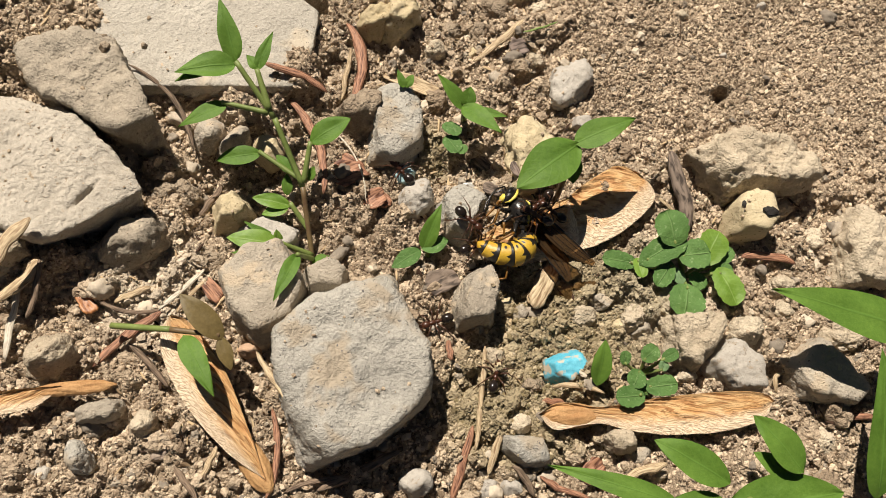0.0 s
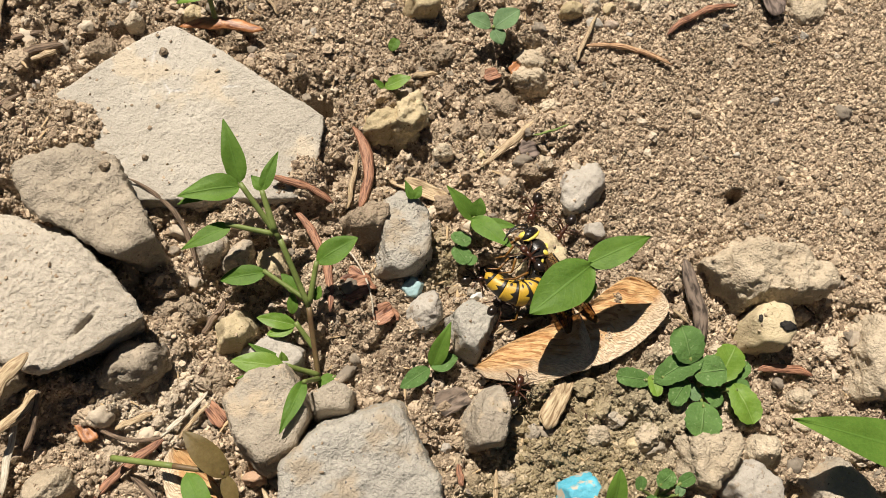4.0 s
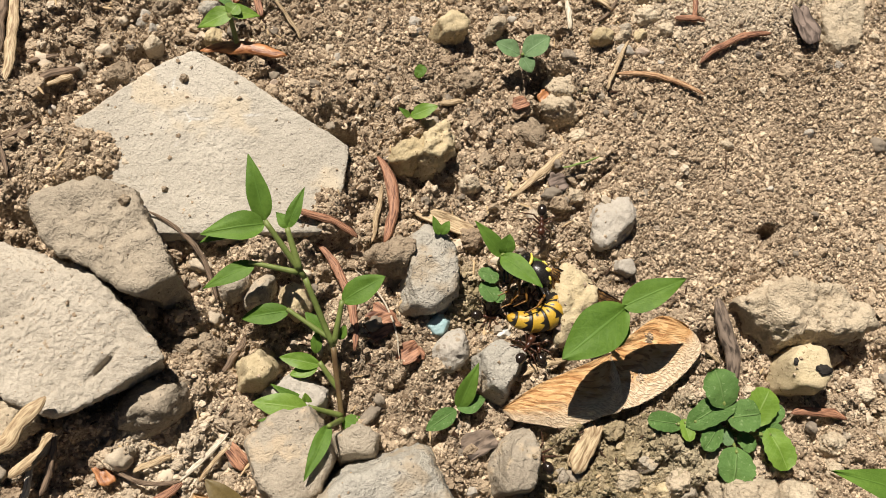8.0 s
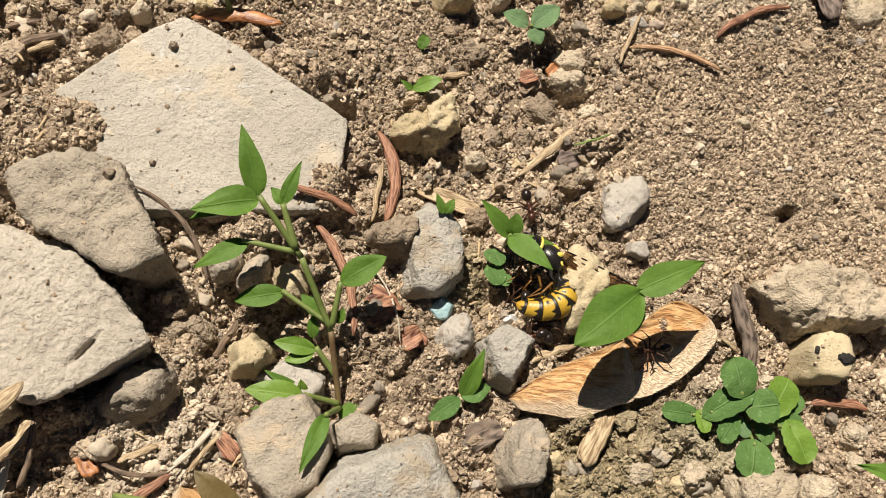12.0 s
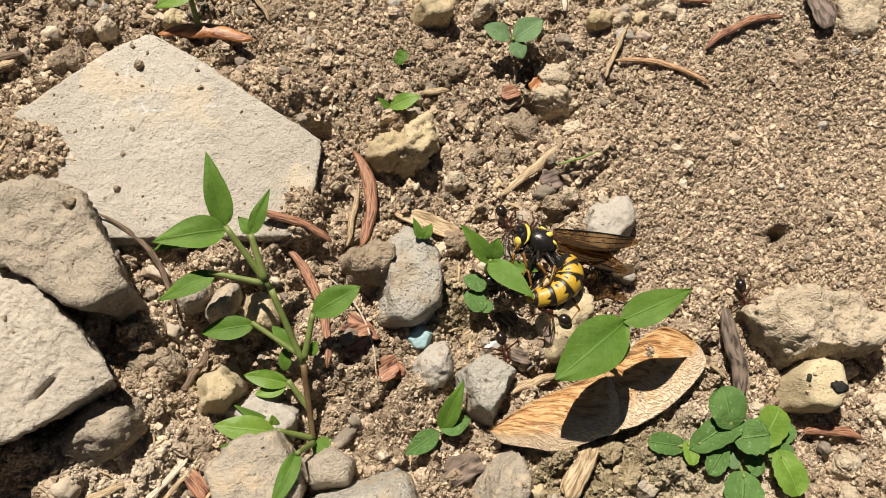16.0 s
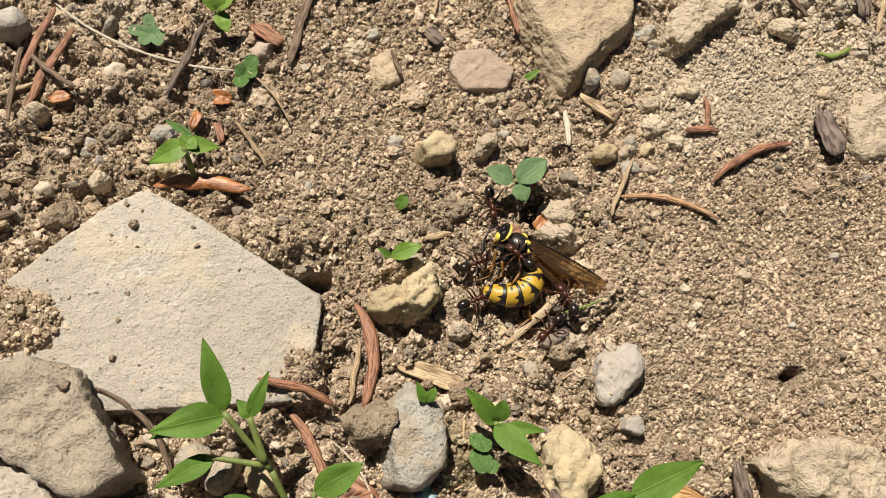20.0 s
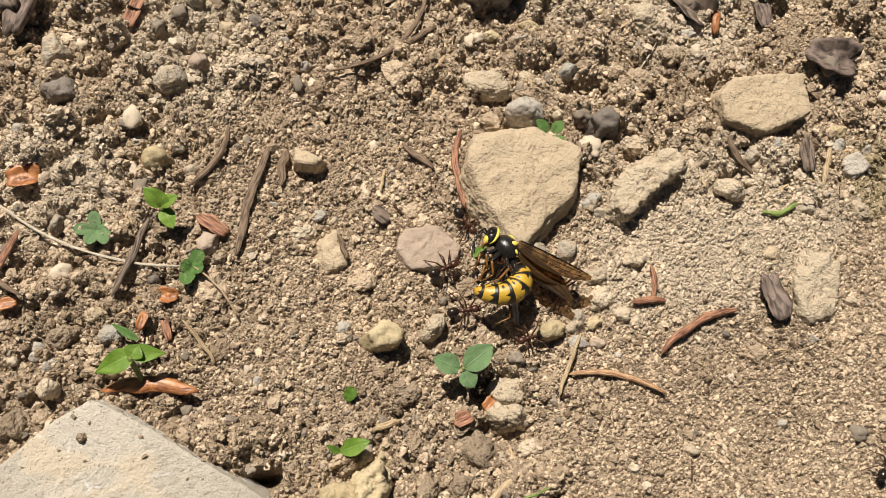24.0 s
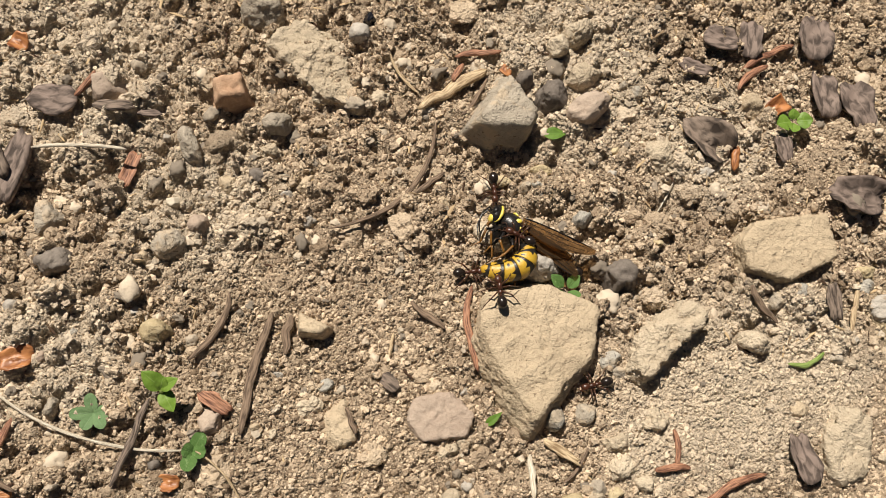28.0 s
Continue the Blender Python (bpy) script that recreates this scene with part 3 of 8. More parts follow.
pebble(-42.3, -21.1, 5.4, 3.0, 4, -57, "slate", 'bluish-white pebble on dry soil')
pebble(-33.7, -16.3, 3.7, 4.0, 5, 14, "sand", 'small beige pebble on dry soil')
pebble(6.6, -24.2, 4.9, 4.3, 4, 8, "pale", 'round pale pebble on dry soil')
stone(23.4, -19.0, 4, [(-169, 3.2), (-130, 2.1), (-83, 2.4), (17, 2.8), (87, 1.9)], "slate", 'slate-grey flat chip on dry soil')
pebble(37.8, -17.5, 5.9, 3.9, 5, -12, "sand", 'small tan stone under a maple seed')
pebble(-19.3, -4.8, 3.5, 2.3, 3, 8, "brick", 'reddish stone fragment on dry soil')
stone(5.0, 78.1, 5, [(-147, 2.7), (-83, 1.9), (-20, 2.6), (61, 2.2), (130, 2.0)], "ochre", 'yellowish faceted pebble on fine soil')
pebble(32.4, 79.0, 4.5, 2.7, 3, 14, "ochre", 'small yellowish pebble on dry soil')
stone(12.6, 93.0, 1.2, [(-150, 4.4), (-85, 3.4), (-20, 4.8), (45, 3.9), (100, 3.4), (165, 4.6)], "rosy", 'flat pinkish stone level with the soil', 0.06, 40, 2, (0, 20), 0.03)
stone(28.2, 103.3, 4.8, [(-156, 8.3), (-141, 10.0), (-44, 8.2), (-8, 9.2), (65, 9.9), (102, 9.5), (161, 9.8)], "warm", 'heart-shaped cream limestone on dry soil', 0.06, 30, 3, (0, 16), 0.06, pits=0.1)
stone(49.4, 104.1, 3.6, [(-117, 7.4), (-50, 2.6), (-47, 2.6), (26, 7.7), (120, 2.9), (162, 4.5)], "sand", 'elongated tan stone beside a heart-shaped stone')
pebble(29.7, 116.9, 6.2, 4.7, 5, 9, "pale", 'small smooth egg-shaped pebble')
pebble(23.9, 122.8, 8.6, 5.0, 2, -17, "sand", 'low pale stone level with the soil')
stone(25.1, 143.4, 8, [(-126, 5.3), (-86, 4.6), (-33, 4.9), (35, 4.4), (146, 3.8)], "grey", 'grey wedge-shaped stone on dry soil')
pebble(40.5, 145.1, 8.7, 4.6, 5, 33, "rosy", 'pinkish white pebble on dry soil')
pebble(40.2, 151.8, 5.9, 4.5, 3, 25, "sand", 'low tan pebble on dry soil')
pebble(34.0, 147.4, 5.1, 5.0, 5, 8, "dark", 'dark blue-grey pebble on dry soil')
pebble(29.6, 150.7, 3.0, 3.1, 4, 7, "dark", 'small dark pebble on dry soil')
pebble(36.1, 157.3, 4.0, 3.7, 4, -94, "sand", 'small beige pebble on dry soil')
pebble(40.0, 160.2, 6.0, 3.7, 4, 26, "sand", 'small beige pebble on dry soil')
stone(73.0, 119.6, 4, [(-171, 8.3), (-106, 6.0), (-66, 5.2), (6, 8.0), (97, 4.7), (135, 6.8)], "warm", 'flat four-sided pale stone', 0.05, 40, 1, (-4, 8), 0.03)
stone(-6.6, 154.1, 2, [(-140, 4.1), (-104, 6.2), (18, 4.8), (55, 5.1), (118, 7.7)], "sand", 'broad low stone sunk in the soil')
pebble(-30.1, 121.3, 5.5, 4.5, 4, 6, "grey", 'smooth light grey pebble')
pebble(-31.2, 107.2, 4.4, 3.8, 4, 13, "ochre", 'yellowish pebble on dry soil')
stone(-7.3, 107.5, 3, [(-180, 2.0), (-102, 1.3), (-40, 2.3), (64, 1.2)], "warm", 'pale stone chip on dry soil')
stone(-3.0, 91.7, 1.6, [(-165, 1.9), (-70, 2.7), (18, 1.8), (124, 2.7)], "warm", 'flat pale clay flake', 0.16, 18, 3, (10, 40), 0.1)
pebble(-13.2, 142.3, 4.8, 3.6, 4, 14, "grey", 'small brown-grey pebble on dry soil')
pebble(-27.2, 138.0, 6.6, 2.7, 4, -72, "grey", 'flat brownish pebble on dry soil')
pebble(-25.4, 124.6, 3.3, 2.9, 3, 7, "rosy", 'small pale pebble on dry soil')
stone(-20.9, 147.3, 5, [(-166, 2.6), (-77, 2.1), (14, 2.6), (103, 2.1)], "brick", 'orange-brown stone fragment on dry soil')
pebble(-15.8, 163.5, 7.1, 5.8, 5, 6, "grey", 'light grey stone on dry soil')
pebble(65.7, 103.5, 5.8, 3.2, 4, -14, "sand", 'oval beige pebble on dry soil')
stone(43.3, 114.9, 3.6, [(-150, 2.2), (-80, 2.0), (-20, 2.4), (50, 2.0), (120, 2.2)], "dark", 'dark brown rough lump of soil on pale clay', 0.16, 24, 4, (4, 24), 0.2, knobs=0.5)
pebble(30.6, 92.0, 3.7, 2.7, 3, -89, "slate", 'small bluish-white pebble on dry soil')
pebble(-52.4, 111.3, 2.6, 2.1, 3, -8, "pale", 'small white pebble on dry soil')
stone(78.9, 86.4, 2, [(-162, 4.5), (-73, 4.8), (-4, 3.8), (67, 5.5), (147, 3.9)], "sand", 'broad pale flat stone level with the soil')
pebble(-46.9, 118.3, 5.5, 3.7, 4, 11, "dark", 'dark brown pebble on dry soil')
pebble(37.8, 125.1, 2.8, 2.8, 3, 11, "slate", 'small grey pebble on dry soil')
pebble(-59.6, 94.1, 4.9, 5.7, 6, 34, "pale", 'pale rounded stone on dry soil')
pebble(-45.5, 95.9, 3.2, 1.7, 3, 78, "grey", 'small grey pebble on dry soil')
pebble(-54.3, 80.5, 2.9, 2.9, 4, 28, "sand", 'small green-tinged pebble on dry soil')
pebble(-44.7, 70.6, 3.0, 3.0, 3, 15, "sand", 'small beige pebble on dry soil')
pebble(13.1, 79.6, 5.2, 2.7, 4, 58, "sand", 'small rosy pebble on dry soil')
pebble(1.0, 160.1, 3.5, 3.6, 4, 6, "pale", 'round white pellet beside a black bead')

# loose fragments and clods between the larger stones
lump(-8.0, 125.8, 3.2, 1.9, 1.8, 3, "pale", 'small pale chalky stone on dry soil')
lump(-34.2, 119.3, 3.0, 2.1, 2.0, 2, "warm", 'cream limestone chip on dry soil')
lump(-35.4, 142.3, 2.8, 1.6, 1.7, -63, "slate", 'small bluish-grey pebble on dry soil')
lump(-14.1, 137.6, 3.8, 2.8, 2.3, -12, "sand", 'crumbly tan lump of stone on soil')
lump(-20.9, 132.0, 3.7, 2.7, 2.3, -53, "warm", 'cream limestone chip on dry soil')
lump(-16.5, 133.7, 2.4, 2.5, 2.1, 54, "dark", 'small dark stone on dry soil')
lump(-22.0, 138.2, 5.5, 5.6, 3.8, -31, "clod", 'large crumbly brown clod of soil')
lump(-48.6, 125.7, 4.2, 5.6, 3.1, 3, "grey", 'ash-grey lichen-crusted lump on dry soil')
lump(-8.4, 132.2, 3.6, 1.4, 1.5, 61, "warm", 'cream limestone chip on dry soil')
lump(4.1, 147.8, 3.8, 2.9, 2.4, 16, "sand", 'crumbly tan lump of stone on soil')
lump(14.7, 128.5, 3.3, 1.7, 1.8, -69, "warm", 'cream limestone chip on dry soil')
lump(12.8, 145.8, 2.2, 1.9, 1.8, 11, "slate", 'small bluish-grey pebble on dry soil')
lump(-34.3, 110.6, 1.5, 1.1, 1.4, 16, "pale", 'small pale chalky stone on dry soil')
lump(-34.9, 114.2, 1.8, 1.9, 1.8, 47, "ochre", 'yellowish stone fragment on dry soil')
lump(-43.4, 107.3, 1.1, 1.1, 1.4, 11, "slate", 'small bluish-grey pebble on dry soil')
lump(-11.8, 130.3, 2.3, 1.3, 1.5, -5, "pale", 'small pale chalky stone on dry soil')
lump(-31.2, 140.1, 1.5, 1.4, 1.6, 14, "pale", 'small pale chalky stone on dry soil')
lump(-19.4, 143.1, 1.3, 1.2, 1.5, 14, "rosy", 'pinkish stone fragment on dry soil')
lump(30.7, 124.7, 2.9, 2.1, 2.0, 0, "sand", 'crumbly tan lump of stone on soil')
lump(45.8, 111.9, 2.9, 2.1, 2.0, 28, "grey", 'small grey-brown pebble on dry soil')
lump(50.5, 120.8, 1.9, 1.5, 1.6, 11, "ochre", 'small round tan seed-like pebble on pale clay')
lump(44.2, 133.7, 2.6, 1.5, 1.6, -2, "pale", 'small pale chalky stone on dry soil')
lump(45.5, 138.1, 1.7, 1.4, 1.6, 12, "ochre", 'yellowish stone fragment on dry soil')
lump(61.1, 133.7, 3.7, 1.9, 1.8, 13, "pale", 'angular white stone chip beside a dead leaf')
lump(53.4, 137.1, 5.8, 5.2, 3.7, -25, "sand", 'pale lump of dry clay')
lump(72.1, 147.5, 5.8, 4.9, 3.5, -78, "warm", 'cream stone half hidden by a husk')
lump(50.0, 149.0, 2.4, 2.0, 1.9, 13, "slate", 'small bluish-grey pebble on dry soil')
lump(48.0, 150.7, 1.8, 1.5, 1.6, 13, "grey", 'small grey-brown pebble on dry soil')
lump(88.0, 115.9, 5.3, 2.0, 1.9, -5, "ochre", 'yellowish stone fragment on dry soil')
lump(89.2, 113.6, 4.1, 2.8, 2.4, 11, "slate", 'small bluish-grey pebble on dry soil')
lump(91.3, 109.6, 4.6, 4.4, 3.2, 21, "pale", 'rounded pale stone on dry soil')
lump(71.0, 110.8, 3.0, 2.3, 2.0, 44, "grey", 'small grey-brown pebble on dry soil')
lump(74.9, 111.7, 2.7, 2.7, 2.3, 29, "slate", 'small bluish-grey pebble on dry soil')
lump(24.6, 132.6, 4.8, 1.7, 1.7, 10, "ochre", 'yellowish stone fragment on dry soil')
lump(31.4, 133.7, 3.9, 2.5, 2.2, -12, "ochre", 'yellowish stone fragment on dry soil')
lump(30.4, 130.9, 1.8, 1.5, 1.6, 9, "slate", 'small bluish-grey pebble on dry soil')
lump(28.8, 131.1, 1.8, 1.5, 1.6, 9, "grey", 'small grey-brown pebble on dry soil')
lump(90.5, 140.7, 1.7, 1.4, 1.6, 12, "pale", 'small pale chalky stone on dry soil')
lump(98.7, 141.4, 2.6, 2.4, 2.1, 8, "rosy", 'pinkish stone fragment on dry soil')
lump(93.8, 112.6, 2.7, 2.3, 2.0, 10, "pale", 'small pale chalky stone on dry soil')
lump(35.8, 117.4, 2.5, 2.1, 2.0, -28, "sand", 'crumbly tan lump of stone on soil')
lump(-36.4, 78.8, 4.7, 2.5, 2.2, 7, "slate", 'flat grey stone chip beside a sprout')
lump(-38.8, 81.7, 3.6, 2.2, 2.0, -11, "warm", 'cream limestone chip on dry soil')
lump(-46.8, 76.8, 2.0, 2.0, 1.9, 8, "pale", 'small pale chalky stone on dry soil')
lump(-43.5, 78.3, 3.7, 3.7, 2.8, 9, "clod", 'rough crumbly clod of dry soil')
lump(-44.4, 74.6, 1.5, 1.6, 1.6, 8, "pale", 'small pale chalky stone on dry soil')
lump(-47.5, 103.6, 1.6, 1.6, 1.7, 11, "rosy", 'pinkish stone fragment on dry soil')
lump(-22.7, 93.5, 4.6, 4.1, 3.1, 19, "rosy", 'flat pinkish piece of soil crust')
lump(-16.1, 92.1, 1.9, 1.4, 1.6, 6, "warm", 'cream limestone chip on dry soil')
lump(-13.3, 91.0, 2.0, 1.2, 1.5, 51, "sand", 'crumbly tan lump of stone on soil')
lump(-5.5, 98.4, 3.0, 1.8, 1.8, 20, "slate", 'small bluish-grey pebble on dry soil')
lump(-2.9, 97.7, 2.0, 1.3, 1.5, 11, "grey", 'small grey-brown pebble on dry soil')
lump(-12.6, 100.2, 1.6, 1.3, 1.5, 11, "pale", 'small pale chalky stone on dry soil')
lump(-7.8, 95.1, 4.5, 2.1, 2.0, 18, "sand", 'crumbly tan lump of stone on soil')
lump(14.2, 88.0, 2.0, 1.7, 1.7, 8, "sand", 'crumbly tan lump of stone on soil')
lump(-0.8, 78.0, 2.1, 1.4, 1.6, 47, "pale", 'small pale chalky stone on dry soil')
lump(-20.7, 90.9, 1.8, 1.7, 1.7, 9, "clod", 'rough crumbly clod of dry soil')
lump(-14.3, 71.2, 1.8, 1.1, 1.4, 82, "pale", 'small pale chalky stone on dry soil')
lump(-30.7, 87.3, 2.1, 1.8, 1.8, 9, "dark", 'small dark stone on dry soil')
lump(36.8, 81.2, 2.9, 2.5, 2.2, 8, "grey", 'small grey-brown pebble on dry soil')
lump(39.7, 80.3, 2.6, 2.2, 2.0, 8, "ochre", 'yellowish stone fragment on dry soil')
lump(37.0, 77.2, 3.2, 2.3, 2.1, 18, "pale", 'small pale chalky stone on dry soil')
lump(39.9, 77.0, 2.3, 1.6, 1.7, 15, "rosy", 'pinkish stone fragment on dry soil')
lump(41.0, 101.2, 4.0, 2.6, 2.2, 11, "slate", 'small bluish-grey pebble on dry soil')
lump(41.6, 99.0, 2.7, 2.2, 2.0, -20, "grey", 'small grey-brown pebble on dry soil')
lump(72.0, 92.4, 3.0, 2.3, 2.1, 8, "warm", 'cream limestone chip on dry soil')
lump(47.0, 91.1, 4.5, 3.6, 2.8, 9, "sand", 'crumbly tan lump of stone on soil')
lump(40.6, 88.0, 4.8, 2.6, 2.2, -11, "sand", 'crumbly tan lump of stone on soil')
lump(40.6, 84.2, 4.5, 3.5, 2.7, 9, "sand", 'crumbly tan lump of stone on soil')
lump(43.1, 75.0, 1.3, 1.1, 1.4, 7, "pale", 'small pale chalky stone on dry soil')
lump(62.1, 78.3, 1.4, 1.1, 1.4, 7, "dark", 'small dark stone on dry soil')
lump(77.5, 77.6, 2.3, 1.2, 1.5, -39, "pale", 'small pale chalky stone on dry soil')
lump(85.6, 84.1, 2.1, 1.8, 1.8, 8, "sand", 'crumbly tan lump of stone on soil')
lump(84.7, 103.8, 1.7, 1.4, 1.6, 9, "pale", 'small pale chalky stone on dry soil')
lump(80.2, 100.9, 2.8, 2.3, 2.1, 9, "grey", 'small grey-brown pebble on dry soil')
lump(89.6, 100.7, 4.2, 3.2, 2.6, -18, "sand", 'crumbly tan lump of stone on soil')
lump(25.3, 69.6, 5.8, 4.1, 3.0, 10, "sand", 'large crumbly pale clod beside a seedling')
lump(28.9, 72.5, 1.6, 1.4, 1.5, 7, "dark", 'small dark stone on dry soil')
lump(29.2, 68.8, 1.7, 1.5, 1.6, 7, "ochre", 'yellowish stone fragment on dry soil')
lump(21.4, 78.8, 2.2, 1.8, 1.8, 15, "rosy", 'pinkish stone fragment on dry soil')
lump(16.3, 82.3, 1.9, 1.7, 1.7, 8, "pale", 'small pale chalky stone on dry soil')
lump(25.3, 66.0, 6.5, 5.4, 3.8, -32, "sand", 'large crumbly pale clod beside a hollow')
lump(28.4, 60.6, 3.9, 2.4, 2.1, 15, "sand", 'crumbly tan lump of stone on soil')
lump(19.3, 60.4, 8.6, 5.1, 3.6, -17, "clod", 'large dark clod of soil in a hollow')
lump(17.2, 55.3, 4.3, 3.6, 2.8, 11, "clod", 'rough crumbly clod of dry soil')
lump(11.8, 54.8, 5.3, 3.4, 2.7, 26, "clod", 'rough crumbly clod of dry soil')
lump(9.0, 69.3, 5.0, 4.0, 3.0, -8, "clod", 'rough crumbly clod of dry soil')
lump(36.5, 79.9, 3.0, 2.5, 2.2, 13, "sand", 'crumbly tan lump of stone on soil')
lump(44.3, 81.7, 3.1, 2.6, 2.2, 15, "sand", 'crumbly tan lump of stone on soil')
lump(26.2, 48.9, 3.5, 2.7, 2.3, 13, "sand", 'crumbly tan lump of stone on soil')
lump(15.6, 50.4, 2.5, 2.1, 2.0, 11, "ochre", 'yellowish stone fragment on dry soil')
lump(8.9, 50.2, 3.3, 2.7, 2.3, 12, "sand", 'crumbly tan lump of stone on soil')
lump(70.6, 63.4, 1.8, 1.5, 1.6, 13, "pale", 'small pale chalky stone on dry soil')
lump(53.9, 59.7, 2.7, 1.7, 1.7, -4, "sand", 'crumbly tan lump of stone on soil')
lump(61.5, 51.9, 1.5, 1.2, 1.5, 12, "pale", 'small pale chalky stone on dry soil')
lump(70.7, 49.5, 2.0, 1.6, 1.7, 12, "sand", 'crumbly tan lump of stone on soil')
lump(-45.1, 73.7, 1.6, 1.6, 1.7, 16, "pale", 'small pale chalky stone on dry soil')
lump(-47.3, 75.7, 2.1, 1.8, 1.8, 21, "pale", 'small pale chalky stone on dry soil')
lump(-59.0, 58.0, 1.9, 1.9, 1.8, 15, "pale", 'small pale chalky stone on dry soil')
lump(-35.5, 73.6, 4.4, 2.8, 2.3, 23, "ochre", 'yellowish stone fragment on dry soil')
lump(-24.5, 65.7, 1.7, 1.5, 1.6, 15, "rosy", 'pinkish stone fragment on dry soil')
lump(-1.1, 79.7, 2.5, 2.1, 1.9, 16, "pale", 'small pale chalky stone on dry soil')
lump(-14.8, 70.0, 1.4, 1.2, 1.4, 15, "sand", 'crumbly tan lump of stone on soil')
lump(-49.6, 64.9, 6.8, 4.0, 3.0, 29, "clod", 'rough crumbly clod of dry soil')
lump(-32.5, 20.4, 8.5, 3.9, 2.9, -7, "clod", 'rough ridge of crumbly soil')
lump(-26.8, 9.9, 4.2, 4.0, 3.0, -0, "clod", 'dark reddish clod of soil')
lump(69.4, 22.8, 4.2, 2.7, 2.3, 10, "sand", 'crumbly tan lump of stone on soil')
lump(55.0, 16.8, 2.4, 2.0, 1.9, 10, "sand", 'crumbly tan lump of stone on soil')
lump(36.6, 5.0, 4.1, 2.6, 2.2, 9, "grey", 'small grey-brown pebble on dry soil')
lump(33.0, 2.3, 3.9, 3.4, 2.7, 32, "sand", 'crumbly tan lump of stone on soil')
lump(41.4, 2.4, 4.4, 3.0, 2.4, 54, "sand", 'crumbly tan lump of stone on soil')
lump(20.9, 3.8, 4.1, 2.7, 2.3, 31, "ochre", 'yellowish stone fragment on dry soil')
lump(67.5, 8.5, 4.1, 3.2, 2.6, 14, "sand", 'crumbly tan lump of stone on soil')
lump(74.5, 17.6, 4.2, 3.5, 2.7, 10, "sand", 'crumbly tan lump of stone on soil')
lump(74.8, 25.6, 3.0, 2.5, 2.2, 10, "sand", 'crumbly tan lump of stone on soil')
lump(72.5, 21.6, 2.5, 2.1, 2.0, 10, "clod", 'rough crumbly clod of dry soil')
lump(9.6, 0.1, 2.1, 1.8, 1.8, 9, "pale", 'small pale chalky stone on dry soil')
lump(-30.9, -19.6, 3.6, 3.2, 2.5, 28, "rosy", 'pinkish stone fragment on dry soil')
lump(-47.3, -23.6, 2.3, 2.3, 2.0, 10, "pale", 'small pale chalky stone on dry soil')
lump(-17.5, -8.0, 1.5, 1.3, 1.5, 11, "slate", 'small bluish-grey pebble on dry soil')
lump(-12.3, -17.5, 1.5, 1.3, 1.5, 10, "pale", 'small pale chalky stone on dry soil')
lump(43.0, 0.9, 4.2, 3.5, 2.7, 51, "grey", 'ridged grey-brown stone beside a violet seedling')
lump(39.7, 0.9, 2.7, 2.2, 2.0, 10, "ochre", 'yellowish stone fragment on dry soil')
lump(67.6, 4.6, 4.1, 3.4, 2.7, 10, "sand", 'crumbly tan lump of stone on soil')
lump(78.0, 0.7, 7.0, 3.9, 3.0, -14, "sand", 'crumbly tan lump of stone on soil')
lump(41.3, -19.9, 3.3, 2.8, 2.3, 9, "grey", 'small grey-brown pebble on dry soil')
lump(43.8, -22.4, 3.5, 3.0, 2.4, 9, "sand", 'crumbly tan lump of stone on soil')
lump(13.2, -7.7, 1.4, 1.2, 1.5, 10, "slate", 'small bluish-grey pebble on dry soil')
lump(18.7, -4.6, 3.3, 2.5, 2.2, -36, "sand", 'crumbly tan lump of stone on soil')
lump(22.5, -14.9, 3.1, 3.2, 2.5, -15, "sand", 'crumbly tan lump of stone on soil')
lump(24.6, -9.1, 3.7, 2.7, 2.3, 15, "clod", 'rough crumbly clod of dry soil')
lump(49.1, -7.1, 3.1, 2.5, 2.2, 10, "sand", 'crumbly tan lump of stone on soil')
lump(21.7, -24.3, 3.3, 2.8, 2.4, 9, "pale", 'small pale chalky stone on dry soil')
lump(17.7, -25.1, 3.4, 3.0, 2.4, 9, "pale", 'small pale chalky stone on dry soil')
lump(23.2, 2.7, 3.1, 2.6, 2.2, 10, "grey", 'small grey-brown pebble on dry soil')
lump(72.1, -16.7, 4.4, 3.7, 2.9, 9, "sand", 'crumbly tan lump of stone on soil')
lump(-53.9, 91.5, 2.6, 2.1, 2.0, 45, "grey", 'small grey-brown pebble on dry soil')
lump(36.0, 92.7, 3.5, 3.3, 2.6, 20, "grey", 'small grey-brown pebble on dry soil')
lump(16.8, 97.2, 1.7, 1.5, 1.6, 11, "pale", 'small pale chalky stone on dry soil')
lump(12.1, 97.8, 2.1, 1.8, 1.8, 12, "sand", 'crumbly tan lump of stone on soil')
lump(13.1, 87.5, 2.2, 1.9, 1.8, 12, "sand", 'crumbly tan lump of stone on soil')
lump(16.1, 88.8, 1.9, 1.6, 1.7, 11, "sand", 'crumbly tan lump of stone on soil')


# ---- what lies on what ----
def stone_tops():
    bm = bmesh.new()
    bpy.context.view_layer.update()
    for o in scene.objects:
        if o.name.startswith(("stone", "pebble", "soil_clod")):
            me = o.data.copy()
            me.transform(o.matrix_world)
            bm.from_mesh(me)
            bpy.data.meshes.remove(me)
    tree = BVHTree.FromBMesh(bm)
    bm.free()
    return tree


STONE_TREE = stone_tops()


def top(x, y):
    """The height of the soil or stone under a spot, in millimetres."""
    place = STONE_TREE.ray_cast(Vector((x * MM, y * MM, 0.08)), Vector((0, 0, -1)))[0]
    ground = on(x, y)
    return max(ground, place.z / MM) if place else ground


# ---- loose soil: crumbs and grit, too many to count ----
CENTRES = [(o.location.x / MM, o.location.y / MM) for o in scene.objects if o.name.startswith("stone")]


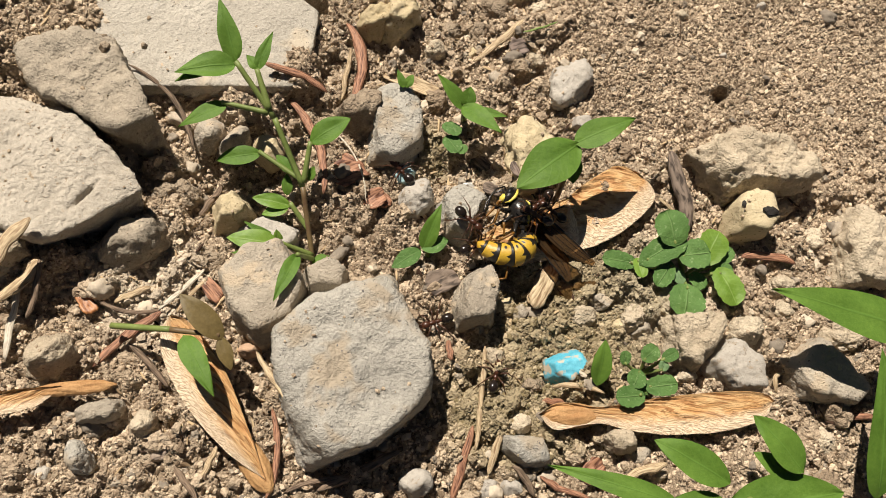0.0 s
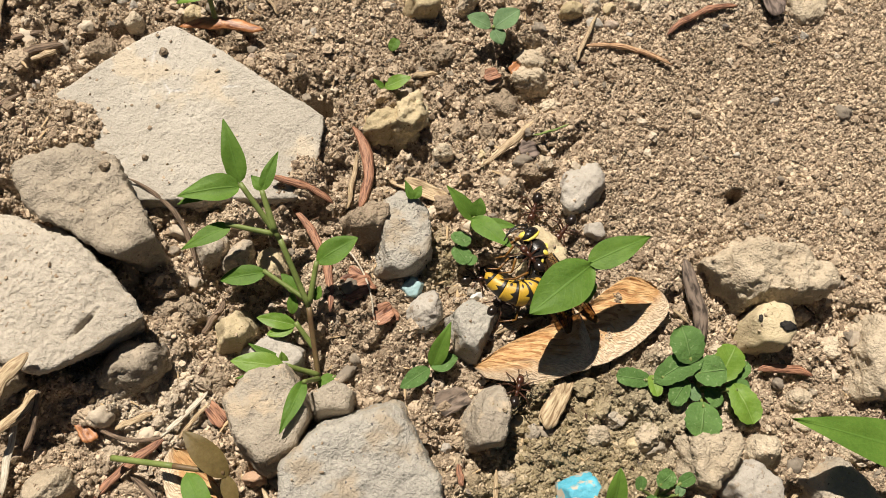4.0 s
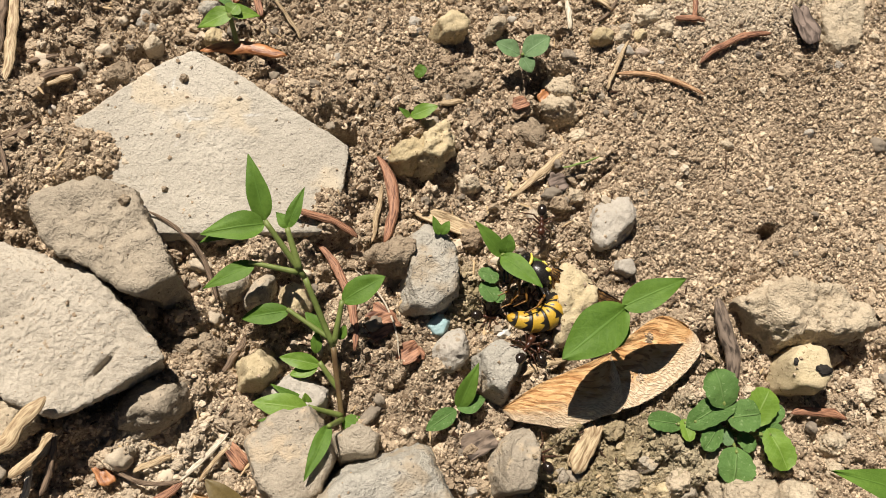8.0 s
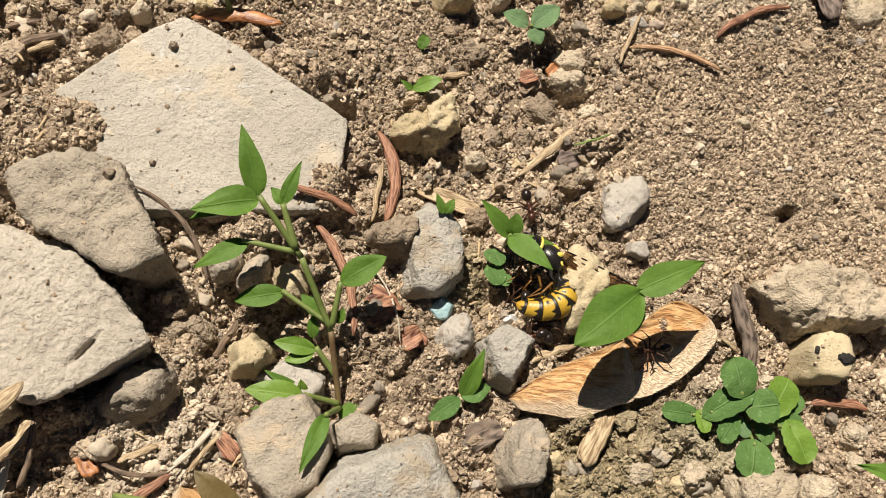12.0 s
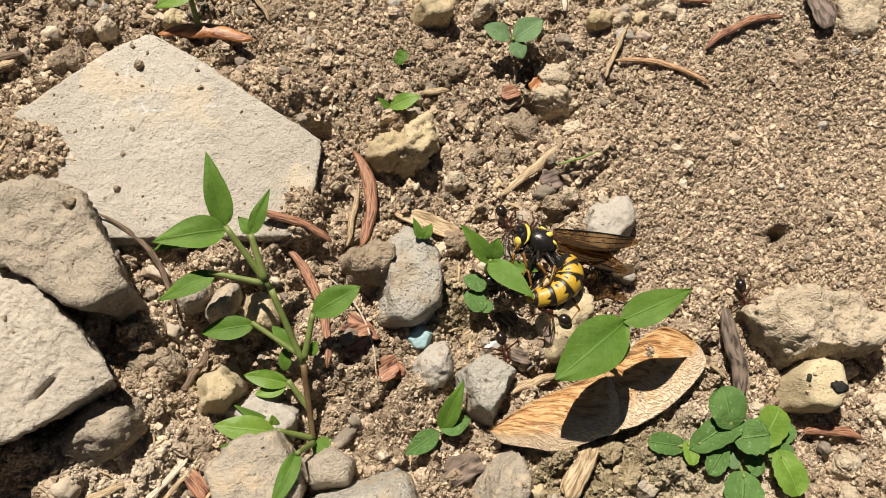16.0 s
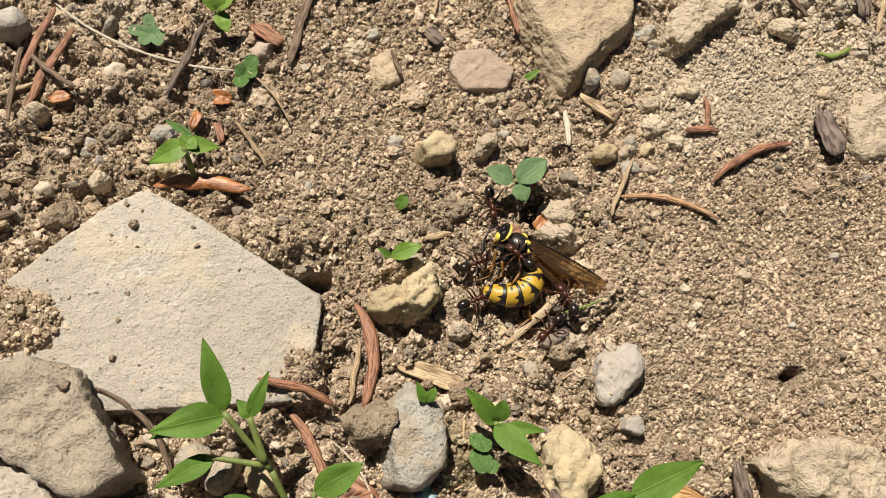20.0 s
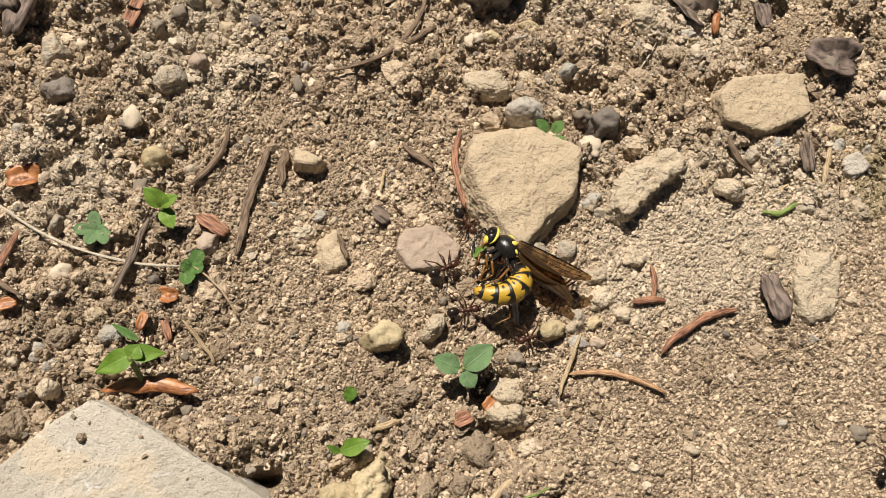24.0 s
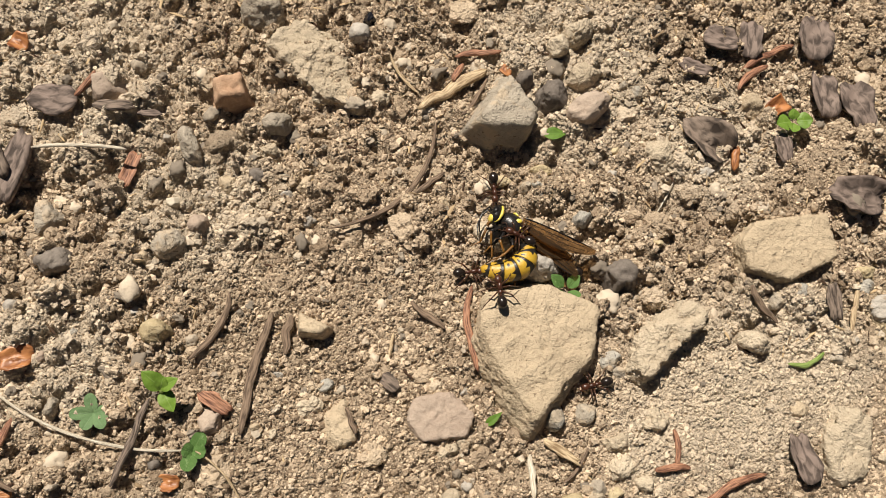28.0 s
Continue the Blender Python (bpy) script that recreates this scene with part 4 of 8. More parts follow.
def scatter(name, label, number, r0, r1, level, material, weight, seed, power=2.2, flat=False, sink=0.25, long=1.0, rest=False):
    rnd = np.random.RandomState(seed)
    x, y = rnd.uniform(-70, 104, number * 4), rnd.uniform(-34, 178, number * 4)
    keep = rnd.rand(number * 4) < weight(x, y)
    x, y = x[keep][:number], y[keep][:number]
    n = len(x)
    r = r0 + (r1 - r0) * rnd.rand(n) ** power
    if rest:
        high = np.array([top(a, b) for a, b in zip(x, y)])
        k = high > soil(x, y) + 0.8
        x, y, r, high = x[k], y[k], r[k], high[k]
        n = len(x)
    z = (high if rest else soil(x, y)) + r * sink
    d, f = BALLS[level]
    k = len(d)
    size = r[:, None] * rnd.uniform(0.65, 1.3, (n, 3)) * np.array([long, 1, 0.8])
    if level < 3:
        lump = rnd.uniform(0.55, 1.3, (n, k, 1))
    else:
        lump = 1 + 1.5 * fractal(d[None] * 1.9 + rnd.rand(n, 1, 3) * 50, 4, 0.65)[..., None]
    v = d[None] * size[:, None, :] * lump
    a = rnd.uniform(0, 6.28, (n, 1))
    vx, vy = v[..., 0] * np.cos(a) - v[..., 1] * np.sin(a), v[..., 0] * np.sin(a) + v[..., 1] * np.cos(a)
    v = np.stack([vx + x[:, None], vy + y[:, None], v[..., 2] + z[:, None]], -1).reshape(-1, 3)
    tris = (f[None] + (np.arange(n) * k)[:, None, None]).reshape(-1, 3)
    ob = new(name, fast_mesh(name, v, tris, material, not flat))
    tagged(ob, label, "soil", kind="stuff")


def patchy(x, y, size=9.0, seed=3.0):
    return np.clip(0.5 + 2.2 * fractal(np.stack([x / size, y / size, np.full_like(x, seed)], -1), 3), 0.05, 1)


def clear(x, y):
    """0 over the burrow holes, 1 elsewhere."""
    free = np.ones_like(x)
    for hx, hy, a, b, d in HOLES[:3]:
        free = free * (((x - hx) / (a + 0.5)) ** 2 + ((y - hy) / (b + 0.5)) ** 2 > 1)
    return free


def off_slab(x, y):
    """0 on the bed of fine soil that covers the slab's corner."""
    return 1.0 - (x < -43) * (y > 42) * (y < 58)


scatter("soil_crumbs", "fine loose crumbs of dry tan soil", 185000, 0.13, 0.42, 0, CRUMB, lambda x, y: clear(x, y) * (0.62 + 0.38 * sandy(x, y)), 11, 1.5, True, 0.60)
scatter("coarse_crumbs", "coarse loose crumbs of dry tan soil", 30000, 0.24, 0.62, 1, CRUMB, lambda x, y: clear(x, y) * (0.9 - 0.3 * sandy(x, y)) * patchy(x, y, 6, 2), 10, 1.9, True, 0.35)
scatter("soil_lumps", "small dry lumps of tan soil", 5600, 0.45, 1.05, 1, LUMP, lambda x, y: clear(x, y) * (0.97 - 0.72 * sandy(x, y)) * patchy(x, y), 12, 2.2, True, 0.2)
scatter("grit", "scattered pale stone grit on the soil", 2300, 0.2, 0.85, 2, GRIT, lambda x, y: clear(x, y) * (0.95 - 0.6 * sandy(x, y)) * patchy(x, y, 12, 8), 13, 2.4, True, 0.4)
scatter("clods", "larger rough clods of dry soil", 420, 0.9, 2.1, 3, LUMP, lambda x, y: clear(x, y) * off_slab(x, y) * (1 - 0.97 * sandy(x, y)) * patchy(x, y, 16, 5), 14, 2.0, True, 0.0)
scatter("gravel", "small mixed gravel between the clods", 300, 0.6, 1.5, 3, GRIT, lambda x, y: clear(x, y) * off_slab(x, y) * (1 - 0.93 * sandy(x, y)), 15, 2.2, False, 0.3)
scatter("stone_dust", "scattered crumbs of soil lying on the stones", 1300, 0.10, 0.42, 1, LUMP, lambda x, y: (x < 80) * (x > -72) * (y < 70) * patchy(x, y, 7, 12), 16, 2.2, True, 0.3, 1.0, True)

DEBRIS = mat("plant debris", (0.055, 0.03, 0.018), (0.50, 0.37, 0.22), 0.05, 1.5, 0.8, 0.4, 0.2, 0.2, 1.1, True)
scatter("plant_debris", "small scattered bits of needles, bark and straw", 2100, 0.09, 0.27, 1, DEBRIS,
        lambda x, y: clear(x, y) * (1 - 0.9 * sandy(x, y)) * patchy(x, y, 18, 4), 21, 1.5, True, 1.1, 6.0)

# ---- plant litter ----
LITTER = {
    "red": fibrous("red-brown stalk", (0.10, 0.035, 0.018), (0.40, 0.20, 0.115), 9),
    "tan": fibrous("straw", (0.24, 0.155, 0.08), (0.58, 0.45, 0.28), 9),
    "ginger": fibrous("ginger needle", (0.20, 0.085, 0.035), (0.56, 0.36, 0.20), 9),
    "brown": fibrous("brown twig", (0.085, 0.056, 0.036), (0.235, 0.165, 0.112), 6, 0.85),
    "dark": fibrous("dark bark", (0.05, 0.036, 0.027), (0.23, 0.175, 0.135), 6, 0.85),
    "bark": fibrous("weathered bark", (0.060, 0.043, 0.034), (0.225, 0.170, 0.140), 6, 0.85),
    "pale": fibrous("bleached fibre", (0.42, 0.35, 0.25), (0.70, 0.64, 0.52), 9),
    "orange": fibrous("orange husk", (0.17, 0.055, 0.018), (0.44, 0.19, 0.07), 4, 0.45),
    "green": fibrous("green shred", (0.10, 0.17, 0.03), (0.25, 0.33, 0.09), 8),
}


def fan_map(me, uv, name="fan"):
    """Lays the lengthwise map that the fibres follow."""
    layer = me.uv_layers.new(name=name)
    index = np.empty(len(me.loops), dtype=np.int32)
    me.loops.foreach_get("vertex_index", index)
    layer.data.foreach_set("uv", np.asarray(uv, dtype=np.float32)[index].ravel())
    return me


turn_seed = [500]


def twig(name, x0, y0, x1, y1, bend, width, tone, label, flat=0.8, grooves=0.1, taper=0.6, lift=0.0):
    """A twig, stalk or needle from one spot to another; bend: how far its middle bows to its left."""
    turn_seed[0] += 1
    rnd = np.random.RandomState(turn_seed[0])
    steps, sides = 18, 12
    length = math.hypot(x1 - x0, y1 - y0)
    nx, ny = -(y1 - y0) / length, (x1 - x0) / length
    u = np.linspace(0, 1, steps)
    bow = 4 * u * (1 - u) * bend + (fractal(np.stack([u * 5, u * 0, u * 0 + turn_seed[0]], -1), 2)) * width * 0.5
    px, py = x0 + (x1 - x0) * u + nx * bow, y0 + (y1 - y0) * u + ny * bow
    r = width / 2 * (1 - taper * np.abs(2 * u - 1) ** 3) * (1 + 0.5 * fractal(np.stack([u * length / width, u * 0, u * 0 + 7.7 * turn_seed[0]], -1), 2))
    r[0] *= 0.45
    r[-1] *= 0.45
    under = np.array([top(a, b) for a, b in zip(px, py)])
    ease = np.convolve(np.pad(under, 3, mode="edge"), np.ones(7) / 7, "valid")
    slope, foot = np.polyfit(u, ease, 1)
    slope = max(-0.22 * length, min(0.22 * length, slope))
    line = foot + slope * (u - 0.5) + np.polyfit(u, ease, 1)[0] * 0.5
    z = line + np.percentile(under - line, 75) * 0.8 + width * 0.5 * flat + 0.5 + lift
    dx, dy = np.gradient(px), np.gradient(py)
    m = np.hypot(dx, dy)
    sx, sy = -dy / m, dx / m
    v = []
    for i in range(steps):
        for k in range(sides):
            a = 2 * math.pi * k / sides
            q = 1 - grooves * (k % 2)
            v.append((px[i] + sx[i] * r[i] * math.cos(a), py[i] + sy[i] * r[i] * math.cos(a), z[i] + r[i] * flat * math.sin(a) * q))
    f = [(i * sides + k, i * sides + (k + 1) % sides, (i + 1) * sides + (k + 1) % sides, (i + 1) * sides + k) for i in range(steps - 1) for k in range(sides)]
    f += [tuple(range(sides - 1, -1, -1)), tuple((steps - 1) * sides + k for k in range(sides))]
    v = np.array(v)
    c = v.mean(0)
    ring = np.abs(np.arange(sides) / sides * 2 - 1) + turn_seed[0] * 3.7
    uv = np.stack([np.repeat(u * length / 12, sides), np.tile(ring, steps)], 1)
    ob = new(name, fan_map(mesh_from(name, v - c, f, LITTER[tone]), uv))
    ob.location = c * MM
    return tagged(ob, label, name.replace("_", " "))


def flake(name, x0, y0, x1, y1, width, tone, label, thick=0.5, curl=0.8, tilt=0.0):
    """A thin ragged plate of bark, husk or leaf: long axis from one spot to the other."""
    turn_seed[0] += 1
    rnd = np.random.RandomState(turn_seed[0])
    length = math.hypot(x1 - x0, y1 - y0)
    ang = math.atan2(y1 - y0, x1 - x0)
    rings, sides = 5, 22
    f = []
    o = rnd.rand(3) * 30
    q, a = np.meshgrid(np.arange(1, rings + 1) / rings, np.arange(sides) * 2 * math.pi / sides, indexing="ij")
    c, w = np.cos(a), np.sin(a)
    edge = (np.abs(c) ** 3 + np.abs(w) ** 3) ** (-1 / 3) * (0.92 + 0.75 * fractal(np.stack([c * 2.2, w * 2.2, c * 0], -1) + o, 3))
    x, y = c * edge * q * length / 2, w * edge * q * width / 2
    z = curl * ((2 * y / width) ** 2 * width * 0.22 - 0.1 * width) + fractal(np.stack([x / 2.5, y / 2.5, x * 0 + 3], -1) + o, 3) * width * 0.3
    v = np.concatenate([np.concatenate([[(0, 0, k * thick / 2)], np.stack([x, y, z + k * thick / 2 * np.where(q < 1, 1, 0.5)], -1).reshape(-1, 3)]) for k in (1, -1)])
    n = 1 + rings * sides
    for s, flip in ((0, False), (n, True)):
        for k in range(sides):
            k2 = (k + 1) % sides
            tri = (s, s + 1 + k, s + 1 + k2)
            f.append(tri[::-1] if flip else tri)
            for j in range(rings - 1):
                a, b = s + 1 + j * sides + k, s + 1 + j * sides + k2
                quad = (a, a + sides, b + sides, b)
                f.append(quad[::-1] if flip else quad)
    for k in range(sides):
        a, b = 1 + (rings - 1) * sides + k, 1 + (rings - 1) * sides + (k + 1) % sides
        f.append((a, a + n, b + n, b))
    uv = np.stack([v[:, 0] / 12, v[:, 1] / max(width, 2) + turn_seed[0] * 3.7], 1)
    ob = new(name, fan_map(mesh_from(name, v, f, LITTER[tone]), uv))
    x, y = (x0 + x1) / 2, (y0 + y1) / 2
    high = np.mean([top(x + dx, y + dy) for dx in (-width / 3, 0, width / 3) for dy in (-width / 3, 0, width / 3)])
    ob.matrix_basis = pose(x * MM, y * MM, (high + thick + 0.12 * width + 0.6) * MM, tilt, tilt * 0.5, math.degrees(ang))
    return tagged(ob, label, name.replace("_", " "))


def shard(name, x, y, L, W, H, turn, colour, label, rough=0.08):
    """A small angular chip."""
    turn_seed[0] += 1
    v, f = rock(turn_seed[0], H, [(20, L * 0.5), (95, W * 0.45), (170, L * 0.42), (-60, W * 0.5), (-130, W * 0.5)], None, None, rough, 30, 4, 6, (4, 30))
    ob = new(name, fast_mesh(name, v, f, colour))
    ob.matrix_basis = pose(x * MM, y * MM, (top(x, y) + 0.2) * MM, 8, -6, turn)
    return tagged(ob, label, name.replace("_", " "))


BLUE = mat("blue paint chip", (0.05, 0.33, 0.46), (0.16, 0.55, 0.68), 0.4, 2.0, 0.6, 0.8, 0.4, 0.5, speck=(0.5, 0.43, 0.33), speck_scale=0.5, speck_at=0.52)
PALEBLUE = mat("faded blue chip", (0.28, 0.45, 0.47), (0.42, 0.56, 0.57), 0.5, 2.0, 0.6, 0.3, 0.4, 0.4)
WHITE = mat("white crumb", (0.70, 0.70, 0.66), (0.82, 0.82, 0.79), 0.5, 2.0, 0.5, 0.2, 0.4, 0.4)
SHINY = mat("black bead", (0.006, 0.006, 0.008), (0.015, 0.015, 0.02), 0.5, 2.0, 0.15, 0.0, 0.5, 0.4)
LICHEN = mat("black lichen", (0.018, 0.016, 0.014), (0.06, 0.055, 0.05), 0.5, 3.0, 0.9, 1.0, 0.2, 0.5, depth=0.3)


def lichen(label, x, y, L, W, turn):
    """A dark crust on the stone that bears this label."""
    host = next(o for o in scene.objects if o.get("label") == label)
    d, f = BALLS[3]
    v = d * np.array([L / 2, W / 2, 0.26]) * (1 + 1.5 * fractal(d * 2.6 + x, 4, 0.65))[:, None]
    put_mesh("lichen_spot", fast_mesh("lichen_spot", v, f, LICHEN), host, pose(x * MM - host.location.x, y * MM - host.location.y, top(x, y) * MM - host.location.z, 0, 0, turn), "black crusty lichen spot")


lichen("yellowish stone with two black lichen spots", 59.2, 20.6, 1.2, 0.8, 70)
lichen("yellowish stone with two black lichen spots", 63.4, 19.4, 2.6, 1.5, -10)


twig("dry_stalk", -6.5, 53.6, -5.4, 38.4, 2.2, 1.97, "red", 'curved grooved red-brown dry stalk on soil', 0.6, 0.3)
twig("straw", -5.8, 48.3, -7.1, 38.6, -0.1, 0.87, "tan", 'thin straw beside a curved stalk')
twig("dry_stalk", -15.9, 38.0, -9.2, 20.3, 2.1, 1.52, "red", 'long grooved red-brown stalk under a herb', 0.6, 0.3)
twig("dry_stalk", -20.0, 41.3, -9.5, 38.5, 0.7, 1.28, "red", 'short red-brown stalk lying on pebbles')
twig("twig", -41.5, 40.1, -30.4, 27.4, 2.4, 0.86, "brown", 'crooked thin brown twig against a stone')
twig("straw", -9.7, 33.8, -2.6, 19.8, 1.9, 0.29, "pale", 'hair-thin bleached plant fibre', 0.85, 0, 0.5, 0.8)
twig("twig", -26.1, 22.9, -28.8, 17.0, 0.1, 1.10, "brown", 'short brown twig in a hollow')
twig("twig", 48.9, 31.1, 52.4, 17.9, 0.6, 2.89, "dark", 'dark knobbly charred stick on fine soil')
twig("dry_stalk", 60.5, 13.0, 70.4, 12.8, 0.7, 1.54, "red", 'short tan-red stalk beside a violet seedling', 0.6, 0.3)
twig("straw", 16.9, -2.9, 15.3, -19.4, 0.4, 0.88, "tan", 'straight straw between stones')
twig("dry_stalk", 14.8, -15.5, 12.1, -26.8, 0.1, 1.37, "red", 'red-brown grooved stalk lying on soil', 0.6, 0.3)
twig("straw", 19.4, -15.9, 17.6, -22.7, 0.0, 1.20, "tan", 'short flattened straw piece', 0.4)
twig("dry_stalk", 11.1, -2.4, 11.6, -5.7, -0.0, 1.08, "red", 'short red-brown stalk stub')
twig("straw", -57.3, 2.1, -50.0, 10.9, 0.1, 2.16, "tan", 'broad bleached straw among stones', 0.4, 0.1, 0.6, 2.5)
twig("twig", -50.3, 7.3, -51.5, -1.6, 0.4, 1.09, "brown", 'brown stalk lying by bleached straw', 0.8, 0.1, 0.6, 1.5)
twig("straw", -53.6, 4.4, -53.8, -7.6, 0.0, 1.06, "pale", 'white bleached straw on dry soil', 0.4, 0.1, 0.6, 0.3)
twig("dry_stalk", -32.6, 1.1, -41.8, -8.1, -0.6, 1.50, "red", 'thick dull red stalk', 0.6, 0.3)
twig("twig", -45.5, 4.8, -31.8, 1.4, -2.4, 0.69, "brown", 'thin bent brown twig')
twig("twig", -37.0, -4.5, -30.8, -10.9, 0.3, 0.97, "brown", 'short brown twig on rough soil')
twig("straw", -17.6, -6.4, -11.6, -14.8, -0.2, 0.92, "tan", 'short straw beside a large stone')
twig("twig", -8.1, -25.3, 3.9, -19.5, -0.3, 1.50, "brown", 'fibrous brown root below a large stone', 0.6, 0.3)
twig("twig", -13.0, -25.7, -2.4, -23.6, 0.7, 0.82, "brown", 'thin brown root on shaded soil')
twig("twig", -28.6, -22.5, -24.8, -27.2, 0.3, 1.00, "brown", 'short brown twig on rough soil')
twig("straw", -22.9, -19.2, -25.1, -24.5, 0.2, 0.83, "tan", 'short straw piece on rough soil')
twig("dry_stalk", -15.3, -13.4, -15.2, -26.7, 1.1, 1.00, "red", 'bent red-brown stalk along a maple seed')
twig("dry_stalk", 25.3, -23.0, 32.9, -26.0, -0.4, 1.01, "red", 'red-brown stalk on soil')
twig("twig", 21.1, -21.4, 24.6, -25.9, 0.4, 1.03, "brown", 'brown twig on soil')
twig("straw", 27.0, -9.6, 34.9, -10.7, 0.8, 0.90, "tan", 'straw above a maple seed')
twig("dry_stalk", 25.6, -11.9, 29.6, -12.0, 0.3, 0.97, "red", 'short red stalk against a maple seed')
twig("straw", 36.9, -23.3, 44.6, -20.6, -0.2, 1.49, "tan", 'short tan stem piece')
flake("bark_flake", 31.7, -23.4, 35.3, -20.4, 3.73, "red", 'shiny red-brown bud scale')
twig("twig", 74.3, -12.7, 80.1, -13.2, 0.0, 1.13, "red", 'short red stalk on stony soil')
twig("straw", 64.5, -9.3, 65.8, -6.1, 1.0, 0.94, "tan", 'short straw on stony soil')
flake("wood_splinter", 29.1, 11.2, 24.6, 3.2, 3.58, "tan", 'flat weathered wood splinter under a maple seed', 0.8, 0.2)
twig("straw", 16.7, 17.7, 25.0, 21.1, 0.1, 0.98, "tan", 'straw poking from under a maple seed')
flake("bark_flake", 7.6, 6.1, 13.3, 8.8, 4.24, "dark", 'dark crumpled dead leaf scrap')
flake("bark_flake", -8.2, 23.7, -3.0, 25.8, 4.50, "red", 'dull red dead leaf scrap')
flake("bark_flake", -2.8, 19.5, 0.7, 21.9, 3.54, "red", 'dull red dead leaf scrap')
twig("straw", -67.5, 78.8, -65.5, 59.9, 0.4, 1.89, "tan", 'bleached broken stalk on soil', 0.6, 0.3)
twig("twig", -69.0, 79.7, -67.5, 65.7, 0.1, 1.38, "brown", 'brown stalk beside a bleached one')
twig("twig", -64.0, 65.4, -58.9, 67.3, 0.0, 1.03, "brown", 'short brown twig on dry soil')
twig("twig", -61.4, 61.0, -55.5, 65.2, 0.7, 1.51, "brown", 'short rough brown twig')
twig("straw", -60.4, 61.2, -56.2, 63.5, 0.1, 1.11, "tan", 'short weathered straw on dry soil')
twig("twig", -59.1, 53.6, -63.8, 49.2, 0.1, 0.76, "brown", 'thin brown twig on dry soil')
twig("twig", -65.5, 52.1, -61.5, 43.9, 0.0, 0.82, "brown", 'thin brown twig on dry soil')
twig("husk", -37.0, 70.4, -22.7, 69.4, 1.2, 2.35, "orange", 'long glossy orange-brown bud scale', 0.5, 0.22, 0.8, 0.5)
twig("twig", -25.6, 80.5, -20.7, 74.0, 0.3, 0.72, "tan", 'thin tan conifer needle')
twig("twig", 32.6, 68.4, 37.0, 78.4, 0.1, 0.80, "tan", 'thin dry twig on soil')
twig("conifer_needle", 34.4, 71.8, 50.3, 68.3, 1.7, 1.0, "ginger", 'bent dry conifer needle on fine soil')
twig("conifer_needle", 50.0, 74.8, 64.2, 82.3, 1.6, 1.31, "red", 'reddish dry conifer needle on fine soil')
twig("straw", 26.3, 86.8, 26.4, 79.9, 0.2, 1.03, "pale", 'short pale straw on dry soil')
twig("straw", 2.5, 63.5, 7.8, 65.3, 0.1, 1.05, "tan", 'short straw beside a seedling')
twig("straw", 15.6, 47.6, 25.3, 56.5, -0.1, 1.27, "tan", 'dry straw across a clod', 0.5)
twig("straw", 23.8, 52.4, 30.0, 54.6, -0.2, 0.41, "green", 'thin green grass shred', 0.85, 0, 0.5, 0.6)
flake("bark_flake", 69.4, 88.5, 71.8, 80.4, 4.52, "bark", 'small purplish bark flake on fine soil')
twig("conifer_needle", 49.8, 89.8, 49.2, 83.5, 0.4, 1.00, "red", 'upright reddish needle over another')
twig("conifer_needle", 45.7, 83.5, 51.7, 83.7, 0.2, 1.20, "red", 'short reddish needle on dry soil')
flake("dry_leaf", -0.3, 45.1, 11.5, 41.4, 2.60, "tan", 'thin curled strip of dry leaf', 0.35)
flake("bark_flake", 15.9, 64.5, 18.9, 65.9, 2.53, "red", 'dark red bud scale in a hollow')
flake("bark_flake", 21.2, 66.6, 23.2, 69.1, 2.42, "orange", 'orange-red bud scale in a hollow')
flake("bark_flake", 21.8, 50.0, 24.9, 51.1, 3.62, "bark", 'dull purple leaf scrap')
twig("twig", 46.8, 22.9, 49.7, 20.8, 0.0, 0.70, "tan", 'short dry stalk on dry soil')
twig("straw", -53.9, 98.7, -25.2, 89.1, -2.8, 0.47, "pale", 'long thin bleached grass stem', 0.85, 0, 0.3, 1.0)
twig("straw", -24.3, 88.9, -17.6, 81.3, 0.7, 0.37, "tan", 'thin bleached grass stem end', 0.85, 0, 0.3, 0.8)
twig("dry_stalk", -53.4, 97.6, -57.3, 85.3, -0.3, 1.20, "red", 'red-brown grooved stalk among litter', 0.6, 0.3)
twig("dry_stalk", -50.3, 94.4, -56.2, 80.6, -0.5, 1.29, "red", 'red-brown grooved stalk among litter', 0.6, 0.3)
twig("twig", -56.1, 89.4, -48.8, 84.1, -0.3, 0.87, "brown", 'brown twig across stalks', 0.85, 0, 0.5, 1.0)
twig("straw", -61.2, 83.0, -55.4, 85.6, -0.4, 0.83, "tan", 'straw among stalks on dry soil')
twig("twig", -57.5, 92.4, -58.1, 78.7, -0.4, 0.97, "brown", 'brown twig among stalks')
flake("bark_flake", -24.0, 97.6, -19.4, 94.2, 2.53, "red", 'red-brown dead leaf scrap')
twig("twig", -2.3, 94.7, -0.6, 90.6, -0.0, 0.86, "brown", 'short brown stem stub')
twig("twig", 31.3, 82.1, 35.6, 87.4, -0.5, 0.64, "brown", 'thin brown twig on dry soil')
flake("bark_flake", -28.7, 81.2, -27.5, 77.3, 1.35, "red", 'small red-brown scale on dry soil')
flake("bark_flake", -32.1, 78.7, -31.1, 82.0, 1.53, "orange", 'upright orange-red scale on dry soil')
flake("husk", -52.9, 82.7, -49.8, 83.7, 2.04, "orange", 'small orange husk on dry soil')
twig("twig", -4.8, 123.7, 13.9, 144.5, -5.6, 0.87, "brown", 'long curling brown rootlet on soil')
twig("twig", 9.6, 129.8, 15.0, 133.9, 0.1, 0.99, "brown", 'short brown rootlet on dry soil')
twig("twig", 10.6, 145.5, 23.2, 152.9, 0.1, 2.22, "tan", 'weathered broken twig beside a grey stone', 0.8, 0.2)
